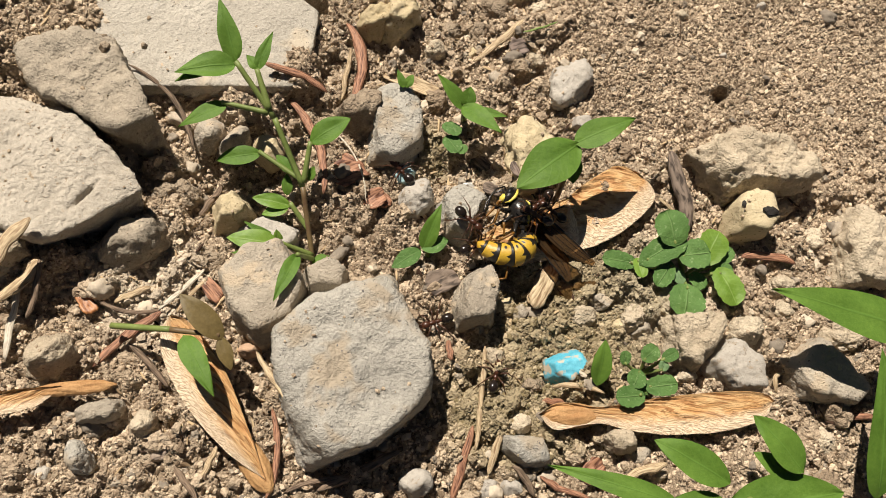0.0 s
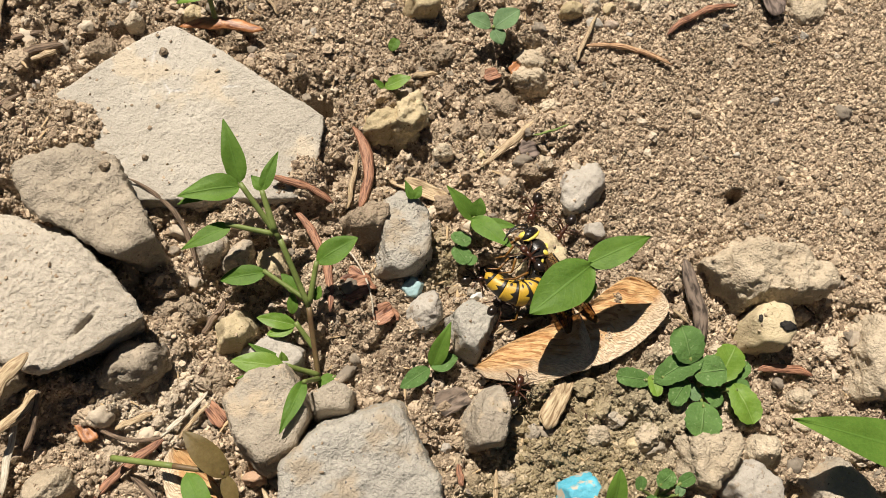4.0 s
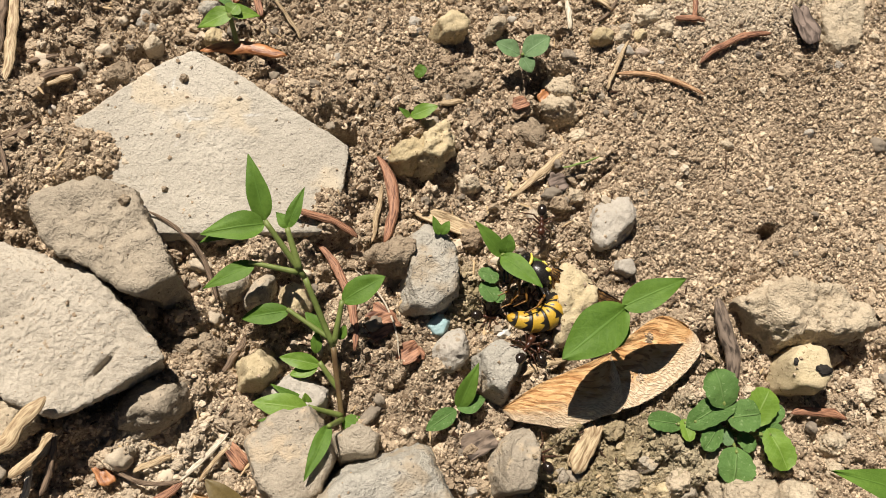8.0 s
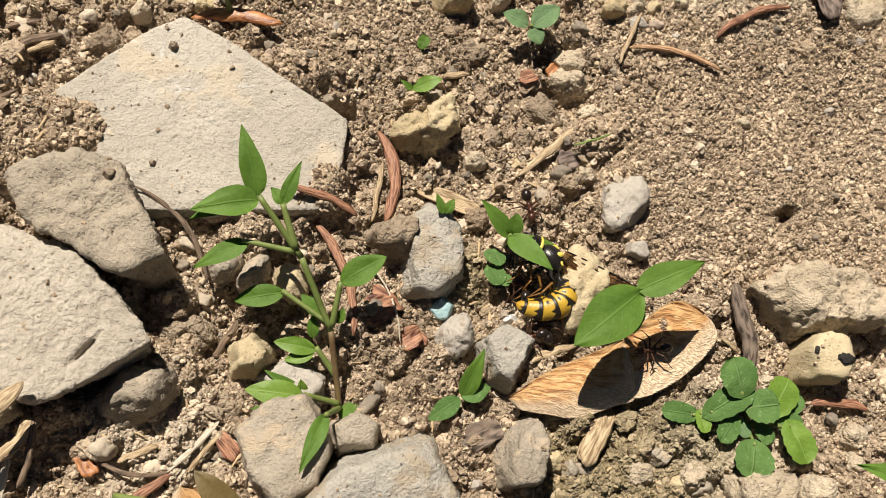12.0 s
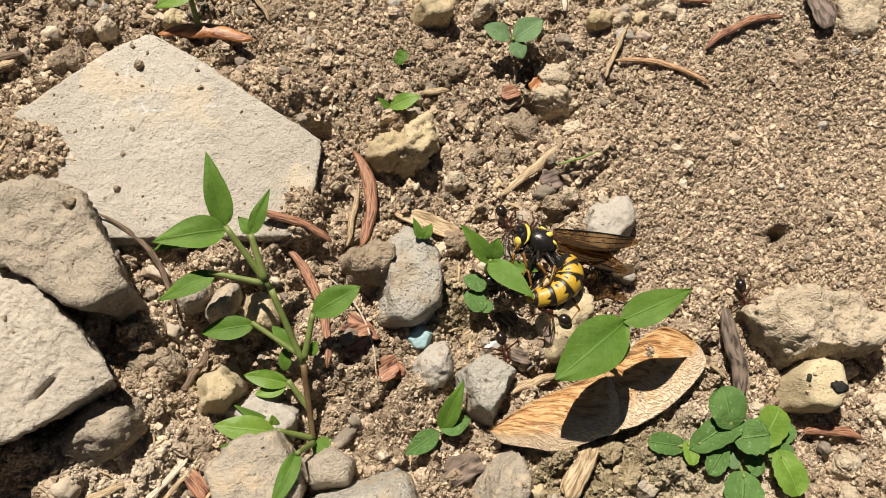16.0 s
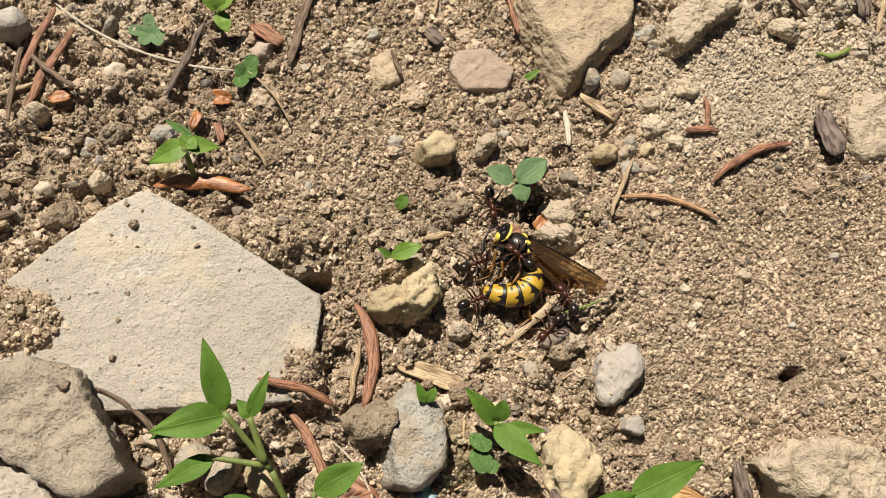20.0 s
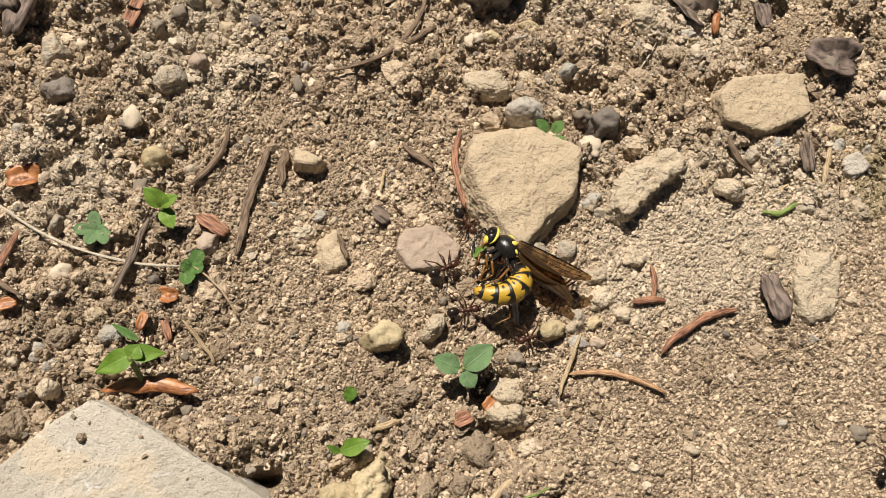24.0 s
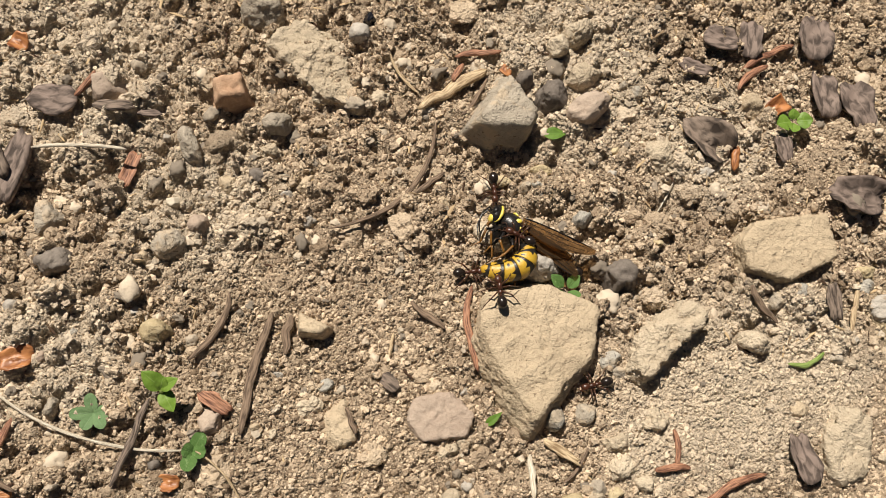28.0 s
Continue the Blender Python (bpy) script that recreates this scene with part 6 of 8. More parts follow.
nutlet(s, -17.3, -21.8, 2.0, 9.9, 4.0, 3.0, 123)
s = maple_seed(-47.5, -11.7, 'narrow orange-brown maple seed')
wing_part(s, [(-45.1, -11.4), (-50.5, -12.0), (-56.4, -13.0), (-62.2, -14.1)], [(-45.1, -11.4), (-48.6, -14.5), (-55.2, -16.0), (-60.4, -15.8), (-62.2, -14.1)], 3.0, 3.0, 0.2)
nutlet(s, -43.3, -11.5, 2.6, 11.5, 2.2, 1.5, -173)
p = plant("herb", -10.4, 9.7, 'tall green chickweed-like herb with hairy stem', "herb")
stem(p, -10.4, 9.7, 0, -12.6, 20.5, 6.5, 0.42, 0.45, "redstem")
stem(p, -12.6, 20.5, 6.5, -17.3, 29.3, 12, 0.46, 0.45, "stem")
stem(p, -17.3, 29.3, 12, -23.3, 36.1, 16.5, 0.46, 0.4, "stem")
leaf(p, -23.3, 36.1, 16.5, -26.1, 44.7, 20, 3.6, "green", "lance")
leaf(p, -23.2, 35.8, 16.5, -32.0, 33.6, 17, 4.6, "green", "lance")
leaf(p, -24.0, 36.4, 16.2, -32.2, 32.8, 15.5, 3.0, "green", "lance")
stem(p, -18.1, 30.3, 12.8, -20.2, 35.6, 15.5, 0.55, 0.4, "stem")
leaf(p, -20.2, 35.5, 15.5, -18.1, 41.2, 17.5, 2.2, "green", "lance")
leaf(p, -19.9, 35.7, 15.5, -21.9, 37.8, 15.8, 2.1, "green", "lance")
stem(p, -18.3, 29.9, 12.5, -25.3, 30.9, 13, 0.45, 0.35, "stem", name="leaf_stalk")
leaf(p, -24.5, 30.8, 13, -31.6, 27.0, 12, 3.0, "green", "lance")
stem(p, -12.5, 21.0, 6.8, -11.7, 26.7, 10, 0.5, 0.4, "stem", name="leaf_stalk")
leaf(p, -11.9, 26.5, 10, -5.8, 30.1, 12.5, 3.9, "green", "oval")
stem(p, -13.1, 21.5, 7, -19.7, 25.6, 7.5, 0.4, 0.35, "stem", name="leaf_stalk")
leaf(p, -19.3, 25.4, 7.5, -26.2, 24.0, 7, 3.2, "green", "oval")
leaf(p, -13.9, 22.2, 7, -17.0, 25.3, 7.5, 2.0, "green", "oval")
leaf(p, -11.8, 21.5, 6.5, -11.0, 23.4, 8, 1.5, "green", "oval")
stem(p, -11.3, 14.6, 2.5, -14.5, 18.4, 4.5, 0.45, 0.4, "stem", name="leaf_stalk")
leaf(p, -14.3, 18.0, 4.5, -20.4, 18.9, 5, 2.5, "fresh", "oval")
leaf(p, -14.7, 17.7, 4.4, -18.8, 16.4, 4.2, 2.2, "fresh", "oval")
leaf(p, -15.0, 19.6, 4.5, -15.2, 22.7, 6, 1.7, "green", "oval")
stem(p, -10.7, 11.0, 1, -15.6, 11.7, 4.4, 0.5, 0.4, "stem", name="leaf_stalk")
leaf(p, -15.6, 11.5, 4.4, -23.8, 12.1, 5.2, 3.6, "fresh", "oval")
leaf(p, -14.4, 10.8, 4.2, -22.8, 9.4, 6.0, 2.2, "green", "lance")
leaf(p, -15.5, 11.7, 3.2, -21.4, 14.9, 5, 1.8, "green", "lance")
leaf(p, -15.8, 11.7, 3, -16.3, 13.6, 5, 1.5, "fresh", "oval")
stem(p, -10.6, 10.4, 1, -12.7, 8.6, 8.8, 0.45, 0.35, "stem", name="leaf_stalk")
leaf(p, -12.6, 8.9, 8.8, -15.7, 1.0, 10.6, 2.7, "green", "lance")
leaf(p, -10.0, 10.2, 1, -7.6, 9.1, 1.2, 3.0, "green", "round")
p = plant("seedling", 29.5, 22.4, 'upright seedling with two broad smooth leaves')
stem(p, 29.5, 22.4, 0, 29.2, 26.0, 14.3, 0.5, 0.45, "redstem")
leaf(p, 29.6, 26.4, 15, 19.4, 18.1, 16.0, 7.0, "green", "oval", 0.1, 0.1)
leaf(p, 28.6, 26.2, 15, 38.4, 30.7, 16.5, 4.8, "green", "lance", 0.15, 0.1)
leaf(p, 28.2, 24.7, 14, 29.2, 20.7, 12, 3.2, "green", "oval")
p = plant("seedling", 13.9, 36.5, 'small seedling with narrow green leaves')
stem(p, 13.9, 36.5, 0, 13.0, 35.8, 7, 0.5, 0.4, "stem")
leaf(p, 13.3, 35.9, 6, 8.4, 40.5, 9, 3.0, "green", "lance")
leaf(p, 12.4, 35.6, 8, 18.4, 30.2, 10.5, 3.8, "green", "lance")
leaf(p, 13.4, 36.1, 6, 13.9, 39.0, 8, 2.6, "green", "oval")
leaf(p, 14.6, 35.6, 6, 20.3, 35.0, 6.5, 2.0, "green", "lance")
leaf(p, 10.4, 34.1, 3, 13.0, 32.7, 3.5, 2.3, "deep", "round", 0.12, 0.08)
leaf(p, 10.9, 32.1, 2.2, 12.7, 29.5, 2.8, 3.0, "deep", "round", 0.12, 0.08)
leaf(p, 12.7, 30.6, 2.2, 14.0, 29.6, 2.8, 2.0, "deep", "round", 0.12, 0.08)
p = plant("seedling", 8.2, 12.3, 'small seedling with three oval leaves')
stem(p, 8.2, 12.3, 0, 7.7, 12.8, 3, 0.5, 0.4, "stem")
leaf(p, 7.0, 12.3, 3, 9.4, 18.8, 7, 3.2, "green", "lance")
leaf(p, 6.7, 12.3, 3, 2.0, 9.0, 3.5, 2.9, "deep", "oval")
leaf(p, 6.7, 12.5, 3, 11.1, 14.1, 3.5, 3.1, "deep", "oval")
p = plant("violet_seedling", 51.1, 9.6, 'dense violet seedling with round green leaves')
leaf(p, 47.2, 14, 6.4, 46, 19, 7.2, 5.8, "deep", "round", 0.12, 0.08)
stem(p, 50.8, 9.8, 0.2, 47.2, 14.0, 6.4, 0.3, 0.25, "stem", name="leaf_stalk")
leaf(p, 42.9, 11.1, 5, 49.5, 15.2, 6, 4.3, "deep", "round", 0.12, 0.08)
stem(p, 50.8, 9.8, 0.2, 42.9, 11.1, 5, 0.3, 0.25, "stem", name="leaf_stalk")
leaf(p, 40.6, 10.8, 3.8, 35.7, 11.3, 4.2, 3.1, "deep", "round", 0.12, 0.08)
stem(p, 50.8, 9.8, 0.2, 40.6, 10.8, 3.8, 0.3, 0.25, "stem", name="leaf_stalk")
leaf(p, 41.6, 11, 4.2, 42.2, 8.1, 4.6, 2.2, "fresh", "round", 0.12, 0.08)
stem(p, 50.8, 9.8, 0.2, 41.6, 11.0, 4.2, 0.3, 0.25, "stem", name="leaf_stalk")
leaf(p, 47.1, 10.5, 4, 44.5, 6.9, 4.4, 3.3, "deep", "round", 0.12, 0.08)
stem(p, 50.8, 9.8, 0.2, 47.1, 10.5, 4, 0.3, 0.25, "stem", name="leaf_stalk")
leaf(p, 48.9, 11.9, 5.4, 53.5, 12.5, 5.8, 5.1, "deep", "round", 0.12, 0.08)
stem(p, 50.8, 9.8, 0.2, 48.9, 11.9, 5.4, 0.3, 0.25, "stem", name="leaf_stalk")
leaf(p, 53.1, 11.8, 4.6, 55.7, 16.5, 5.2, 5.0, "fresh", "round", 0.12, 0.08)
stem(p, 50.8, 9.8, 0.2, 53.1, 11.8, 4.6, 0.3, 0.25, "stem", name="leaf_stalk")
leaf(p, 55.7, 11.5, 3.6, 58.2, 14.1, 4, 2.6, "deep", "round", 0.12, 0.08)
stem(p, 50.8, 9.8, 0.2, 55.7, 11.5, 3.6, 0.3, 0.25, "stem", name="leaf_stalk")
leaf(p, 54.7, 9.7, 3.4, 58.1, 10.5, 3.8, 2.6, "deep", "round", 0.12, 0.08)
stem(p, 50.8, 9.8, 0.2, 54.7, 9.7, 3.4, 0.3, 0.25, "stem", name="leaf_stalk")
leaf(p, 55.6, 9.5, 4.4, 57.8, 4.2, 4.8, 4.7, "fresh", "round", 0.12, 0.08)
stem(p, 50.8, 9.8, 0.2, 55.6, 9.5, 4.4, 0.3, 0.25, "stem", name="leaf_stalk")
leaf(p, 49.6, 6.6, 4.6, 48.6, 1.7, 4.8, 6.0, "deep", "round", 0.12, 0.08)
stem(p, 50.8, 9.8, 0.2, 49.6, 6.6, 4.6, 0.3, 0.25, "stem", name="leaf_stalk")
leaf(p, 51.3, 9.3, 3, 53.1, 7.1, 3.4, 2.7, "deep", "round", 0.12, 0.08)
stem(p, 50.8, 9.8, 0.2, 51.3, 9.3, 3, 0.3, 0.25, "stem", name="leaf_stalk")
leaf(p, 48.1, 10.1, 2.8, 49.7, 7.9, 3, 2.1, "grey", "round", 0.12, 0.08)
stem(p, 50.8, 9.8, 0.2, 48.1, 10.1, 2.8, 0.3, 0.25, "stem", name="leaf_stalk")
p = plant("violet_seedling", 41.6, -7.2, 'small violet seedling with round leaves')
leaf(p, 33.6, -9.7, 3.2, 34.1, -3.4, 7.2, 3.1, "green", "oval")
leaf(p, 38.2, -5.9, 3.2, 38.3, -4.1, 3.8, 1.8, "deep", "round", 0.12, 0.08)
stem(p, 41.5, -7.2, 0.2, 38.2, -5.9, 3.2, 0.3, 0.25, "stem", name="leaf_stalk")
leaf(p, 40.2, -7.4, 3.8, 39, -9.8, 4.2, 3.0, "deep", "round", 0.12, 0.08)
stem(p, 41.5, -7.2, 0.2, 40.2, -7.4, 3.8, 0.3, 0.25, "stem", name="leaf_stalk")
leaf(p, 41.3, -5.2, 3.8, 43.2, -3.4, 4.4, 2.8, "deep", "round", 0.12, 0.08)
stem(p, 41.5, -7.2, 0.2, 41.3, -5.2, 3.8, 0.3, 0.25, "stem", name="leaf_stalk")
leaf(p, 44.7, -5, 3.4, 46.8, -3.9, 3.8, 2.0, "deep", "round", 0.12, 0.08)
stem(p, 41.5, -7.2, 0.2, 44.7, -5.0, 3.4, 0.3, 0.25, "stem", name="leaf_stalk")
leaf(p, 42, -9.6, 3.6, 46.3, -9, 4, 3.3, "deep", "round", 0.12, 0.08)
stem(p, 41.5, -7.2, 0.2, 42.0, -9.6, 3.6, 0.3, 0.25, "stem", name="leaf_stalk")
leaf(p, 40.2, -11, 3.8, 36.2, -11.4, 4.2, 3.4, "deep", "round", 0.12, 0.08)
stem(p, 41.5, -7.2, 0.2, 40.2, -11.0, 3.8, 0.3, 0.25, "stem", name="leaf_stalk")
leaf(p, 41.7, -10.4, 3, 41.2, -8.5, 3.4, 1.8, "deep", "round", 0.12, 0.08)
stem(p, 41.5, -7.2, 0.2, 41.7, -10.4, 3, 0.3, 0.25, "stem", name="leaf_stalk")
leaf(p, 44.3, -6.7, 3, 44.8, -5.4, 3.2, 1.7, "grey", "round", 0.12, 0.08)
stem(p, 41.5, -7.2, 0.2, 44.3, -6.7, 3, 0.3, 0.25, "stem", name="leaf_stalk")
p = plant("seedling", 19.1, 71.9, 'three-leaved grey-green seedling on loose soil')
stem(p, 18.4, 74.0, 0, 17.0, 72.5, 5, 0.35, 0.3, "stem")
leaf(p, 16.6, 72.5, 5, 12.3, 74.1, 5.6, 3.3, "grey", "oval")
leaf(p, 17.1, 72.5, 5, 21.7, 76.0, 6, 4.0, "grey", "oval")
leaf(p, 17.0, 72.2, 4.8, 18.8, 69.6, 4.4, 3.0, "grey", "oval")
p = plant("seedling", -1.7, 60.4, 'tiny seedling with two pointed leaves')
leaf(p, -1.8, 60.5, 2, 2.6, 61.9, 4, 2.6, "fresh", "oval")
leaf(p, -1.7, 60.3, 2, -3.8, 61.5, 3, 1.2, "green", "lance")
stem(p, -1.7, 60.4, 0, -1.8, 60.4, 2, 0.35, 0.3, "stem")
p = plant("seedling", 0.1, 68.7, 'tiny seedling with a single round leaf')
leaf(p, -0.6, 68.4, 2.1, 0.3, 70.1, 2.8, 1.9, "green", "round", 0.12, 0.08)
stem(p, 0.1, 68.6, 0.2, -0.6, 68.5, 2.1, 0.3, 0.25, "stem", name="leaf_stalk")
p = plant("seedling", -31.1, 70.7, 'fresh bright green sprout with drooping leaves')
stem(p, -30.5, 70.4, 0, -32.2, 74.2, 7, 0.45, 0.4, "stem")
leaf(p, -31.8, 74.7, 7, -37.4, 72.2, 5.2, 3.6, "fresh", "lance")
leaf(p, -32.4, 74.8, 7, -27.2, 75.0, 6.0, 2.9, "fresh", "lance")
leaf(p, -31.7, 77.3, 4, -36.0, 80.0, 3.4, 1.3, "deep", "lance")
leaf(p, -32.1, 74.1, 7, -31.0, 76.0, 7.3, 2.9, "fresh", "oval")
p = plant("seedling", -29.6, 95.8, 'bright green sprout with glossy leaves')
stem(p, -29.6, 95.8, 0, -29.2, 97.8, 4, 0.5, 0.45, "stem")
leaf(p, -29.0, 97.8, 4, -31.8, 100.1, 6, 2.8, "fresh", "oval")
leaf(p, -29.6, 97.8, 4.2, -26.8, 99.0, 6, 2.0, "fresh", "oval")
leaf(p, -29.3, 97.9, 3.5, -27.5, 94.5, 3.5, 2.5, "fresh", "oval")
leaf(p, -29.4, 97.4, 4, -28.8, 99.4, 6, 2.0, "fresh", "oval")
p = plant("seedling", -39.7, 94.9, 'small grey-green rosette seedling')
leaf(p, -39.9, 95.0, 1.3, -42.7, 94.8, 2.1, 1.9, "grey", "round", 0.12, 0.08)
leaf(p, -39.5, 95.4, 1.3, -40.1, 97.8, 2.1, 1.8, "grey", "round", 0.12, 0.08)
leaf(p, -39.0, 95.0, 1.3, -36.0, 95.4, 2.1, 1.9, "grey", "round", 0.12, 0.08)
leaf(p, -39.2, 94.7, 1.3, -37.6, 92.7, 2.1, 1.8, "grey", "round", 0.12, 0.08)
leaf(p, -39.6, 94.6, 1.3, -40.6, 92.5, 2.1, 1.9, "grey", "round", 0.12, 0.08)
p = plant("seedling", -25.0, 88.5, 'small seedling with four round green leaves')
leaf(p, -24.6, 89.1, 1.7, -23.3, 91.5, 2.5, 2.2, "deep", "round", 0.12, 0.08)
leaf(p, -25.0, 88.8, 1.7, -26.2, 89.3, 2.5, 2.1, "deep", "round", 0.12, 0.08)
leaf(p, -24.9, 88.4, 1.7, -25.7, 86.0, 2.5, 2.2, "deep", "round", 0.12, 0.08)
leaf(p, -24.5, 88.8, 1.7, -22.8, 88.8, 2.5, 2.1, "deep", "round", 0.12, 0.08)
p = plant("seedling", 34.0, 113.1, 'small four-leaved rosette beside a pale stone')
leaf(p, 33.4, 113.1, 2.8, 31.2, 115.0, 3.6, 2.1, "deep", "oval", 0.12, 0.08)
leaf(p, 34.1, 113.0, 2.8, 36.0, 114.9, 3.6, 2.0, "deep", "oval", 0.12, 0.08)
leaf(p, 33.3, 112.4, 2.8, 30.9, 110.7, 3.6, 2.0, "deep", "oval", 0.12, 0.08)
leaf(p, 34.1, 112.4, 2.8, 36.2, 110.1, 3.6, 2.1, "deep", "oval", 0.12, 0.08)
p = plant("seedling", 79.7, 143.3, 'light green seedling with four small leaves')
leaf(p, 77.5, 142.9, 3.0, 74.2, 142.1, 3.8, 3.1, "fresh", "oval", 0.12, 0.08)
leaf(p, 78.5, 143.0, 3.0, 81.3, 143.0, 3.8, 3.1, "fresh", "oval", 0.12, 0.08)
leaf(p, 78.0, 143.3, 3.0, 77.8, 145.1, 3.8, 2.3, "fresh", "oval", 0.12, 0.08)
leaf(p, 77.9, 142.7, 3.0, 77.1, 140.6, 3.8, 2.5, "fresh", "oval", 0.12, 0.08)
p = plant("seedling", 34.2, 140.5, 'single dark green leaf on the soil')
leaf(p, 32.2, 140.6, 1, 36.1, 140.5, 1.5, 2.3, "green", "oval")
p = plant("seedling", 20.7, 92.2, 'tiny pointed green leaf on the soil')
leaf(p, 19.6, 91.4, 0.8, 22.2, 93.3, 1.6, 1.4, "green", "lance")
p = plant("seedling", 3.2, 39.2, 'tiny wilted green seedling')
leaf(p, 2.9, 38.6, 1, 1.7, 41.4, 2, 1.5, "green", "lance")
leaf(p, 3.2, 38.6, 1, 4.3, 40.6, 2, 1.5, "green", "oval")
p = plant("herb", 87.0, -3.5, 'broad smooth green leaves rising beside stones', "herb")
stem(p, 87.0, -3.5, 0, 78.0, 0.6, 14, 0.8, 0.6, "stem")
leaf(p, 81.5, -2.1, 15, 57.0, 3.5, 17, 7.8, "green", "lance", 0.1, 0.06)
leaf(p, 73.6, -26.5, 10, 72.9, -5.5, 18, 6.2, "green", "lance")
p = plant("herb", 58.1, -30.6, 'leafy green seedling at the edge of the soil', "herb")
stem(p, 58.1, -30.6, 0, 51.8, -26.5, 12, 0.7, 0.6, "stem")
leaf(p, 49.5, -24.2, 12, 38.4, -18.5, 13, 5.0, "green", "oval")
leaf(p, 60.0, -22.7, 13, 52.6, -15.1, 15, 5.0, "green", "oval")
leaf(p, 42.1, -27.0, 11, 23.6, -21.9, 10.5, 3.6, "green", "lance")
leaf(p, 48.7, -27.9, 11, 66.8, -25.2, 12, 8.1, "green", "oval")
leaf(p, 59.5, -23.5, 11, 53.3, -19.9, 12, 3.2, "green", "oval")
leaf(p, 50.1, -27.5, 10, 38.8, -28.0, 11, 5.1, "green", "oval")
p = plant("sprig", -40.2, -1.5, 'drooping sprig with bronze and green leaves', "herb")
stem(p, -39.3, -2.3, 4, -30.0, -3.6, 9, 0.5, 0.45, "stem")
stem(p, -30.0, -3.6, 9, -22.8, -4.6, 11, 0.45, 0.35, "redstem")
leaf(p, -22.2, -5.2, 11, -28.6, 0.8, 13, 3.7, "bronze", "oval")
leaf(p, -28.1, -4.4, 10, -22.9, -13.2, 12, 3.8, "green", "lance")
leaf(p, -22.8, -4.8, 11, -20.9, -9.4, 10, 2.2, "bronze", "oval")


# ---- insects ----
BLACK = mat("wasp black", (0.008, 0.007, 0.007), (0.022, 0.019, 0.016), 0.8, 4.0, 0.26, 0.25, 0.5, 0.5)
YELLOW = mat("wasp yellow", (0.58, 0.42, 0.04), (0.78, 0.64, 0.13), 0.5, 3.0, 0.35, 0.2, 0.5, 0.4)
AMBER = mat("wasp amber", (0.10, 0.042, 0.010), (0.27, 0.125, 0.022), 0.5, 3.0, 0.4, 0.2, 0.5, 0.4)
EYE = mat("insect eye", (0.006, 0.005, 0.005), (0.014, 0.012, 0.010), 0.5, 4.0, 0.12, 0.0, 0.6, 0.5)
ANT_RED = mat("ant red-brown", (0.028, 0.010, 0.006), (0.080, 0.028, 0.014), 0.8, 4.0, 0.3, 0.2, 0.5, 0.5)
ANT_BLACK = mat("ant gaster", (0.008, 0.006, 0.005), (0.024, 0.016, 0.012), 0.8, 4.0, 0.22, 0.1, 0.5, 0.5)
ANT_LEG = mat("ant leg", (0.035, 0.014, 0.008), (0.09, 0.04, 0.02), 0.8, 4.0, 0.35, 0.0, 0.5, 0.5)


def banded():
    """Yellow skin with black bands; the mesh's own map tells how far a spot lies from a band and from a dot."""
    m = mat("wasp bands", (0.36, 0.185, 0.014), (0.64, 0.43, 0.05), 0.45, 3.5, 0.42, 0.25, 0.5, 0.4)
    n, l = m.node_tree.nodes, m.node_tree.links
    bsdf = n["Principled BSDF"]
    colour = bsdf.inputs["Base Color"].links[0].from_socket
    uv = n.new("ShaderNodeUVMap")
    uv.uv_map = "fan"
    split = n.new("ShaderNodeSeparateXYZ")
    l.new(uv.outputs[0], split.inputs[0])
    for axis in ("X", "Y"):
        edge = n.new("ShaderNodeMapRange")
        edge.inputs["From Min"].default_value, edge.inputs["From Max"].default_value = -0.03, 0.03
        l.new(split.outputs[axis], edge.inputs["Value"])
        mix = n.new("ShaderNodeMix")
        mix.data_type = "RGBA"
        mix.inputs["A"].default_value = (0.014, 0.012, 0.010, 1)
        l.new(edge.outputs["Result"], mix.inputs["Factor"])
        l.new(colour, mix.inputs["B"])
        colour = mix.outputs["Result"]
    l.new(colour, bsdf.inputs["Base Color"])
    return m


def membrane():
    """Smoky brown, partly see-through wing skin."""
    m = mat("wing skin", (0.05, 0.03, 0.014), (0.13, 0.08, 0.04), 0.4, 2.0, 0.25, 0.3, 0.5, 0.5)
    n, l = m.node_tree.nodes, m.node_tree.links
    clear = n.new("ShaderNodeBsdfTransparent")
    clear.inputs["Color"].default_value = (0.80, 0.66, 0.48, 1)
    both = n.new("ShaderNodeMixShader")
    both.inputs["Fac"].default_value = 0.64
    l.new(n["Principled BSDF"].outputs[0], both.inputs[1])
    l.new(clear.outputs[0], both.inputs[2])
    l.new(both.outputs[0], n["Material Output"].inputs["Surface"])
    return m


WASP_WING = membrane()
BANDS = banded()


def blob(name, p, x, y, z, a, b, c, material, turn=0.0, level=3, tilt=0.0, power=1.0, label=""):
    d, f = BALLS[level]
    v = np.sign(d) * np.abs(d) ** power * np.array([a, b, c])
    return put_mesh(name, fast_mesh(name, v, f, material), p, pose(x * MM, y * MM, z * MM, 0, tilt, turn), label)


